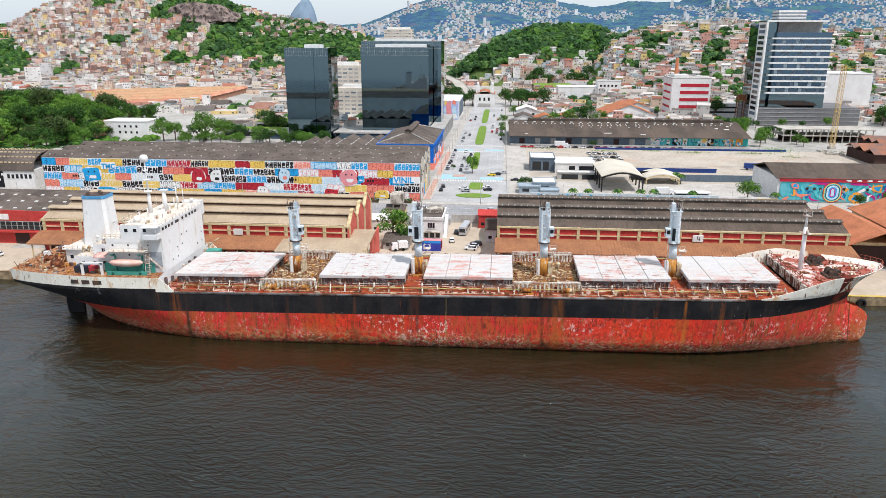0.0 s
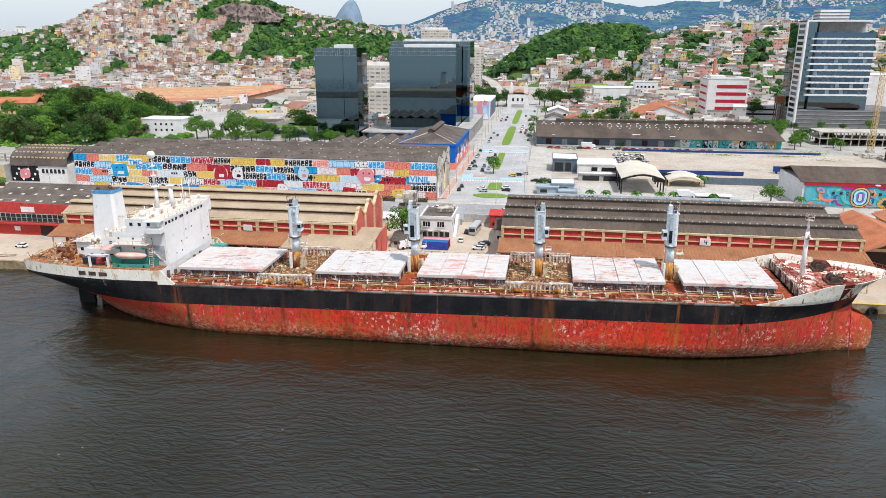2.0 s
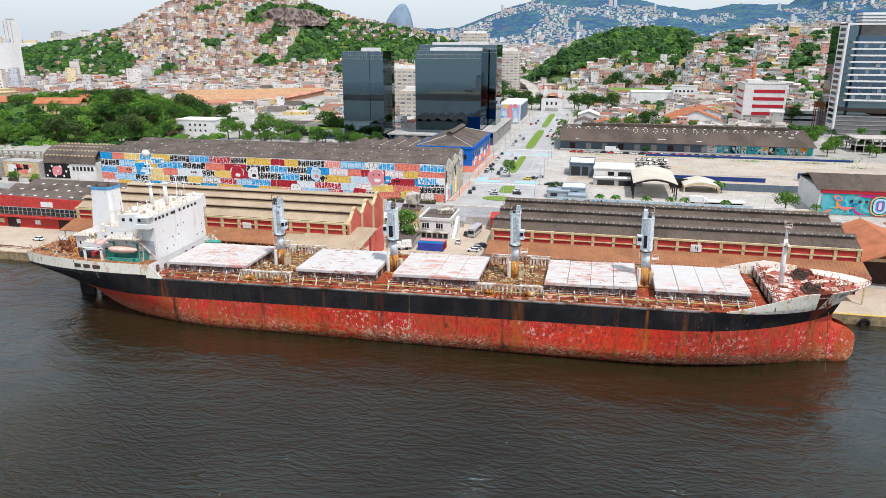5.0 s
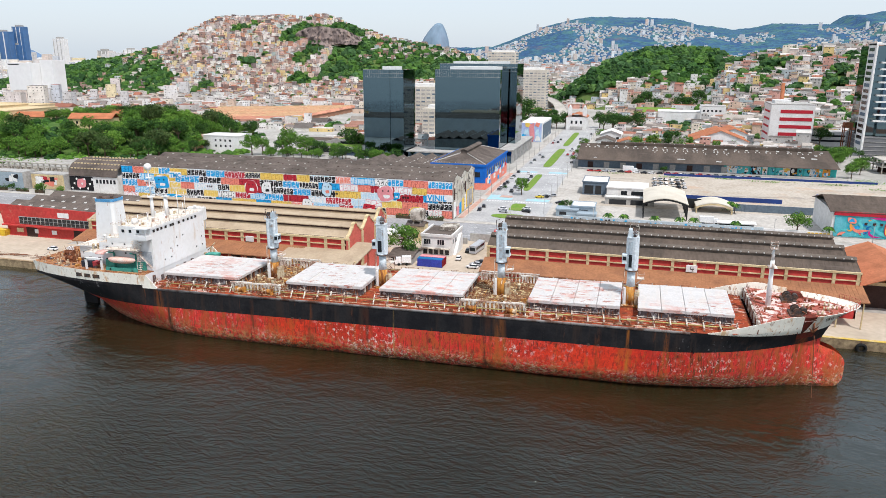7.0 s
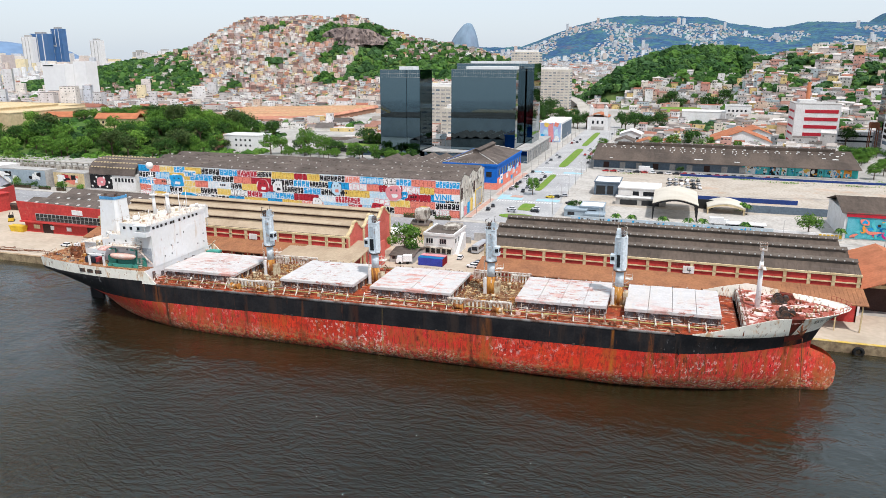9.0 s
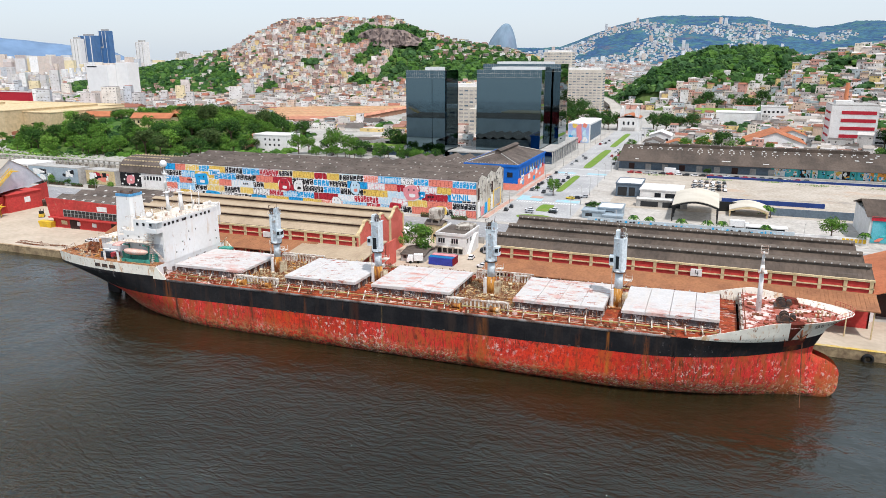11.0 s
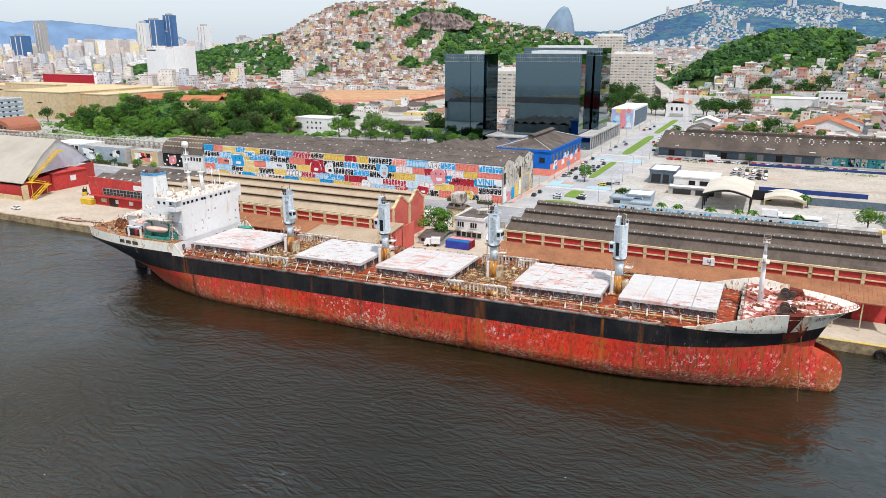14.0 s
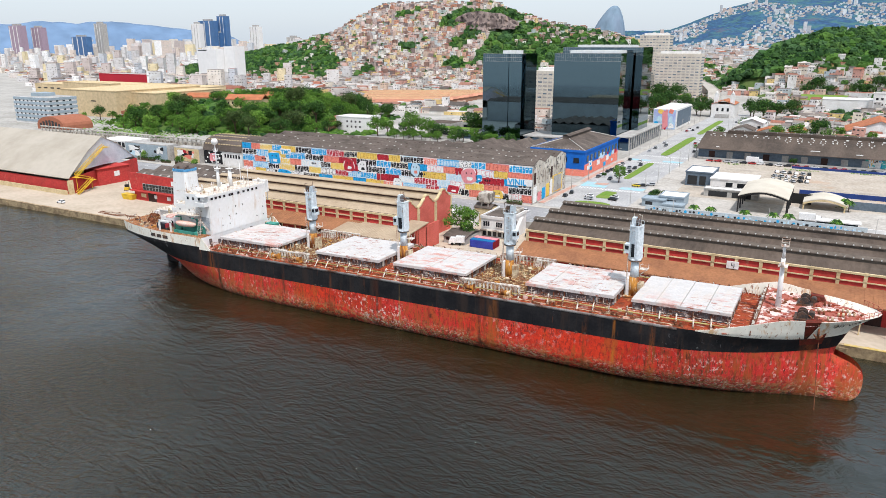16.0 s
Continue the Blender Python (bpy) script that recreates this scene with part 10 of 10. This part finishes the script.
for x, y, w, d, h, mt, lab in ((-1284, 1300, 54, 40, 120, blue_t, "navy blue glass tower"), (-1236, 1302, 32, 40, 130, blue_t, "navy blue glass tower with white fins"), (-1332, 1310, 30, 34, 114, white_wall, "white tower"), (-1160, 1330, 30, 30, 106, white_wall, "pale tower"),
                               (-1090, 1380, 34, 34, 82, grey_wall, "grey tower"), (-1030, 1390, 34, 30, 84, white_wall, "white tower"), (-2060, 1300, 60, 40, 118, mat("mauve_tower", (0.36, 0.27, 0.33), 0.6), "mauve office tower"), (-1975, 1310, 50, 40, 112, mat("mauve_tower", (0.36, 0.27, 0.33), 0.6), "mauve office tower"),
                               (-1800, 1320, 70, 40, 86, blue_t, "navy tower"), (-1685, 1300, 34, 30, 119, grey_wall, "grey tower"), (-1480, 1520, 40, 30, 96, blue_t, "blue tower"), (-950, 1500, 70, 40, 98, mat("pale_blue_tower", (0.30, 0.42, 0.55), 0.5), "pale blue offices"), (-840, 1540, 34, 40, 92, white_wall, "white tower")):
    f = min(2.24, 3900 / math.hypot(x - 80, y - 14))
    x, y, w, h = 80 + (x - 80) * f, 14 + (y - 14) * f, w * 0.9 * f, 71 + (h - 71) * f
    t = thing("high_rise", (0, 0, 0), "distant " + lab + " over the low city", "office tower", "western towers")
    Mesh().box(x - w / 2, x + w / 2, y, y + 30, G, h).make("body", mt, t)
    Mesh().box(x - w / 4, x + w / 4, y + 6, y + 24, h, h + 8).make("roof_plant", grey_wall, t)
    for k in range(3):
        Mesh().box(x - w / 2 + (k * 2 + 0.2) * w / 6, x - w / 2 + (k * 2 + 0.5) * w / 6, y - 0.4, y, G + 6, h - 3).make("fin", white_wall if mt is not white_wall else grey_wall, t)
clean_white = mat("clean_white_render", (0.76, 0.76, 0.75), 0.7, second=(0.68, 0.67, 0.66), amount=0.4, scale=0.03, fine=0.2, grain=0.2)
wt2 = thing("white_slab_tower", (0, 0, 0), "plain white slab tower with a dark top slot", "apartment block")
Mesh().box(-880, -837, 895, 918, G, 60).make("body", clean_white, wt2)
Mesh().box(-836, -812, 912, 935, G, 64).make("rear_body", clean_white, wt2)
Mesh().box(-878, -858, 894.8, 895.02, 57, 58.6).make("slot", glass_dark, wt2)

# ---- vehicles ----
glass_car = mat("car_glass", (0.02, 0.025, 0.03), 0.1)
CARS = []
for nm_, c in (("white", (0.75, 0.75, 0.75)), ("black", (0.015, 0.015, 0.018)), ("silver", (0.42, 0.43, 0.45)), ("red", (0.45, 0.02, 0.02)), ("yellow", (0.75, 0.55, 0.03)), ("grey", (0.12, 0.13, 0.14))):
    t = thing("car", (0, 0, -50), nm_ + " parked hatchback car on the asphalt", "car", "cars")
    pm = mat("car_paint_" + nm_, c, 0.3, scale=2.0, amount=0.15)
    b = Mesh()
    sect = [(-2.1, 0.55, 0.45, 0.80), (-1.9, 0.78, 0.35, 0.95), (-0.9, 0.84, 0.3, 1.0), (0.8, 0.84, 0.3, 0.98), (1.7, 0.80, 0.32, 0.86), (2.1, 0.62, 0.42, 0.70)]
    b.loft([[(-w, x, z0), (w, x, z0), (w, x, (z0 + z1) / 2 + 0.1), (w * 0.92, x, z1), (-w * 0.92, x, z1), (-w, x, (z0 + z1) / 2 + 0.1)] for x, w, z0, z1 in sect], smooth=False)
    b.make("body", pm, t)
    cb = Mesh()
    cb.loft([[(-0.78, -1.75, 0.95), (0.78, -1.75, 0.95), (0.78, 0.95, 0.95), (-0.78, 0.95, 0.95)], [(-0.62, -1.4, 1.42), (0.62, -1.4, 1.42), (0.62, 0.25, 1.42), (-0.62, 0.25, 1.42)]], smooth=False)
    cb.make("cabin_glass", glass_car, t)
    Mesh().box(-0.62, 0.62, -1.42, 0.27, 1.42, 1.48).make("roof_panel", pm, t)
    for x in (-0.78, 0.78):
        for y in (-1.3, 1.35):
            Mesh().tube((x - 0.1, y, 0.32), (x + 0.1, y, 0.32), 0.32, n=10).make("wheel", rubber, t)
    CARS.append(t)
cr = random.Random(8)
spots = []
for k in (0, 1, 3, 4, 7, 8, 11):
    spots.append((-25.8 + cr.uniform(-0.3, 0.3), 372 + k * 5.6, 0, cr.choice((0, 1, 2, 5))))
for k in (0, 3, 4, 7, 9, 12, 13, 17, 20):
    spots.append((-19 + 3.4 * (k % 2) + cr.uniform(-0.3, 0.3), 368 + (k // 2) * 6.2, 180, cr.choice((0, 1, 2, 2, 5, 5, 1, 0, 1))))
for k in range(24):
    spots.append((cr.choice((-24, -20.5, -5, -1.5, 1.5)), 470 + cr.random() * 230, cr.choice((0, 180)), cr.choice((0, 1, 2, 3, 5))))
for k in range(22):
    spots.append((16 + k * 4.6, 453 + cr.uniform(-0.6, 0.6), 90 + cr.uniform(-8, 8), cr.choice((0, 1, 2, 3, 0, 5, 3, 2))))
for k in range(18):
    spots.append((54 + (k % 6) * 3.1, 405 + (k // 6) * 12 + cr.uniform(-1, 1), cr.uniform(-12, 12) + 20, cr.choice((0, 0, 2, 2, 1))))
spots += [(-15, 322, 80, 0), (-13.5, 317, 85, 2), (-4.2, 325, 75, 0), (-3.5, 320, 80, 1), (-24.5, 326, 10, 1), (-24.8, 318, 5, 1), (-2.5, 356, 80, 4), (0.2, 358, 100, 1), (3.5, 362, 90, 2),
          (-6.5, 229, 80, 2), (-5.5, 232, 80, 1), (-7.0, 226, 85, 0), (-13.9, 235, 5, 0), (-13, 246, 0, 1), (-2, 280, 90, 0), (-60, 272, 90, 2), (40, 284, 270, 1), (150, 275, 90, 0),
          (-158, 206, 85, 0), (-214, 199, 90, 0), (100, 281, 90, 5), (9, 344, 90, 1), (-29.5, 281, 90, 0), (7, 283, 270, 5)]
for x, y, rz, k in spots:
    copy_thing(CARS[k], pose(x, y, 3.06, 0, 0, rz))


def lorry(name, x, y, rz, length, h, cab, body, label, bus=False):
    t = thing(name, (x, y, 3.06), label, "bus" if bus else "truck", "", rz)
    if bus:
        Mesh().loft([[(-1.25, y_, 0.4), (1.25, y_, 0.4), (1.25, y_, h - 0.3), (1.0, y_, h), (-1.0, y_, h), (-1.25, y_, h - 0.3)] for y_ in (-length / 2, length / 2)], smooth=False).make("body", body, t)
        for s in (-1, 1):
            Mesh().box(s * 1.26 - 0.02, s * 1.26 + 0.02, -length / 2 + 0.8, length / 2 - 0.5, 1.5, 2.5).make("side_windows", glass_car, t)
        Mesh().box(-1.05, 1.05, -length / 2 - 0.04, -length / 2 + 0.02, 1.3, 2.6).make("windscreen", glass_car, t)
    else:
        Mesh().box(-1.25, 1.25, -length / 2 + 2.4, length / 2, 1.0, h).make("box_body", body, t)
        c = Mesh().loft([[(-1.15, -length / 2, 0.5), (1.15, -length / 2, 0.5), (1.15, -length / 2 + 2.2, 0.5), (-1.15, -length / 2 + 2.2, 0.5)], [(-1.15, -length / 2, 1.5), (1.15, -length / 2, 1.5), (1.15, -length / 2 + 2.2, 1.5), (-1.15, -length / 2 + 2.2, 1.5)], [(-1.05, -length / 2 + 0.5, 2.6), (1.05, -length / 2 + 0.5, 2.6), (1.05, -length / 2 + 2.2, 2.6), (-1.05, -length / 2 + 2.2, 2.6)]], smooth=False)
        c.make("cab", cab, t)
        Mesh().box(-0.9, 0.9, -length / 2 + 0.12, -length / 2 + 0.3, 1.6, 2.3).make("windscreen", glass_car, t)
    for s in (-1.05, 1.05):
        for y_ in (-length / 2 + 1.3, length / 2 - 1.6):
            Mesh().tube((s - 0.14, y_, 0.5), (s + 0.14, y_, 0.5), 0.5, n=12).make("wheel", rubber, t)


pw, pn = MATS["car_paint_white"], mat("navy_fence", (0.02, 0.05, 0.20), 0.6)
lorry("coach", -10.2, 247.5, -7, 10, 3.2, pw, MATS["car_paint_silver"], "silver minibus parked in the yard", bus=True)
lorry("box_truck", 40, 456, 90, 9, 3.8, pw, pw, "white box truck beside the long shed")
lorry("box_truck", 135, 384, 80, 10, 3.6, pn, pn, "navy blue truck on the open lot")
lorry("box_truck", -30.5, 223.5, 290, 5.5, 3.0, pw, pw, "white truck cab in the yard")
lorry("box_truck", 75, 318, 95, 8, 3.4, pw, pw, "white delivery truck on the plaza")
fk = thing("forklift", (-213, 232, 2.98), "yellow forklift loader on the quay apron", "forklift", "", 40)
Mesh().box(-1, 1, -1.6, 1.4, 0.4, 1.6).make("body", yellow_paint, fk)
Mesh().box(-0.9, 0.9, -0.6, 0.8, 1.6, 2.8).make("cage", black_paint, fk)
for s in (-0.6, 0.6):
    Mesh().box(s - 0.1, s + 0.1, 1.4, 1.6, 0.2, 3.6).make("mast_rail", black_paint, fk)
for s in (-1, 1):
    for y in (-1, 1):
        Mesh().tube((s - 0.15, y, 0.45), (s + 0.15, y, 0.45), 0.45, n=10).make("wheel", rubber, fk)
sk_ = thing("yellow_skip", (-194.5, 219, 2.96), "yellow steel skip and pallets on the apron", "skip")
Mesh().loft([[(-3, -1.2, 0.1), (3, -1.2, 0.1), (3, 1.2, 0.1), (-3, 1.2, 0.1)], [(-3.6, -1.5, 2.6), (3.6, -1.5, 2.6), (3.6, 1.5, 2.6), (-3.6, 1.5, 2.6)]], smooth=False).make("bin", yellow_paint, sk_)
sp_ = thing("steel_stack", (-231, 252, 2.88), "stack of dark rusty steel beams", "stack")
for k in range(5):
    for j in range(4):
        Mesh().box(-6, 6, -2 + j * 1.1, -1.2 + j * 1.1, 0.1 + k * 0.5, 0.5 + k * 0.5).make("beam", dark_metal, sp_)
pl = Mesh()
for k in range(26):
    x, y = -186 + cr.random() * 30, 194.5 + cr.random() * 3
    pl.tube((x, y, 3.2), (x + cr.uniform(2, 6), y + cr.uniform(-0.5, 0.5), 3.3 + cr.random() * 0.6), 0.1, n=5)
tagged(pl.make("mooring_gear", rust_metal), "rusty rails and gear along the quay edge", "gear", kind="stuff")

# ---- street lamps and palms ----
lamp = thing("street_lamp", (0, 0, -60), "slim grey street lamp with a curved arm", "street lamp", "street lamps")
Mesh().tube((0, 0, 0), (0, 0, 9), 0.12, 0.08, n=6).make("pole", grey_wall, lamp)
Mesh().tube((0, 0, 9), (1.6, 0, 9.5), 0.07, n=5).make("arm", grey_wall, lamp)
Mesh().box(1.4, 2.2, -0.15, 0.15, 9.4, 9.55).make("head", grey_wall, lamp)
for y in range(310, 690, 26):
    copy_thing(lamp, pose(-28.2, y, 3.1, 0, 0, 0))
    copy_thing(lamp, pose(4.8, y + 8, 3.1, 0, 0, 180))
for x in range(-380, 300, 34):
    copy_thing(lamp, pose(x, 292, 3.1, 0, 0, -90))
palm = thing("palm_tree", (0, 0, -60), "small palm with arching feathery fronds", "palm", "palms")
Mesh().tube((0, 0, -0.2), (0.1, 0, 4.2), 0.2, 0.14, n=7).make("trunk", bark, palm)
for k in range(15):
    # one arching frond, its leaflets set along the rib
    fm_ = Mesh()
    a, up, reach = k * 0.84, 0.5 + 1.0 * (k % 3) / 2, 2.7 - 0.3 * (k % 3)
    c, sn = math.cos(a), math.sin(a)
    rib = [(reach * f * math.cos(min(1.2, up) * (1 - f)) + 0.05, 4.2 + up * 2.2 * f - (1.2 + up) * 1.35 * f * f) for f in [i / 9 for i in range(10)]]
    for (r0, z0), (r1, z1) in zip(rib, rib[1:]):
        fm_.tube((r0 * c, r0 * sn, z0), (r1 * c, r1 * sn, z1), 0.04, n=3)
        for s_ in (-1, 1):
            wv = 0.75 * (1.05 - r0 / 3.2)
            dx, dy = -s_ * wv * sn + 0.3 * c, s_ * wv * c + 0.3 * sn
            fm_.face([(r0 * c, r0 * sn, z0), (r1 * c, r1 * sn, z1), (r1 * c + dx, r1 * sn + dy, z1 - 0.42), (r0 * c + dx, r0 * sn + dy, z0 - 0.4)])
    fm_.make("frond", leaf_mats[k % 2], palm, fix=False)
for x, y in ((40, 305.5), (33.5, 306), (52.5, 306), (62.5, 306.5), (68, 307), (84, 305.5), (86.5, 348), (88, 344), (118, 305)):
    copy_thing(palm, pose(x, y, 3.1, 0, 0, x * 37 % 360) @ Matrix.Scale(0.95, 4)).scale = (0.95, 0.95, 0.95)
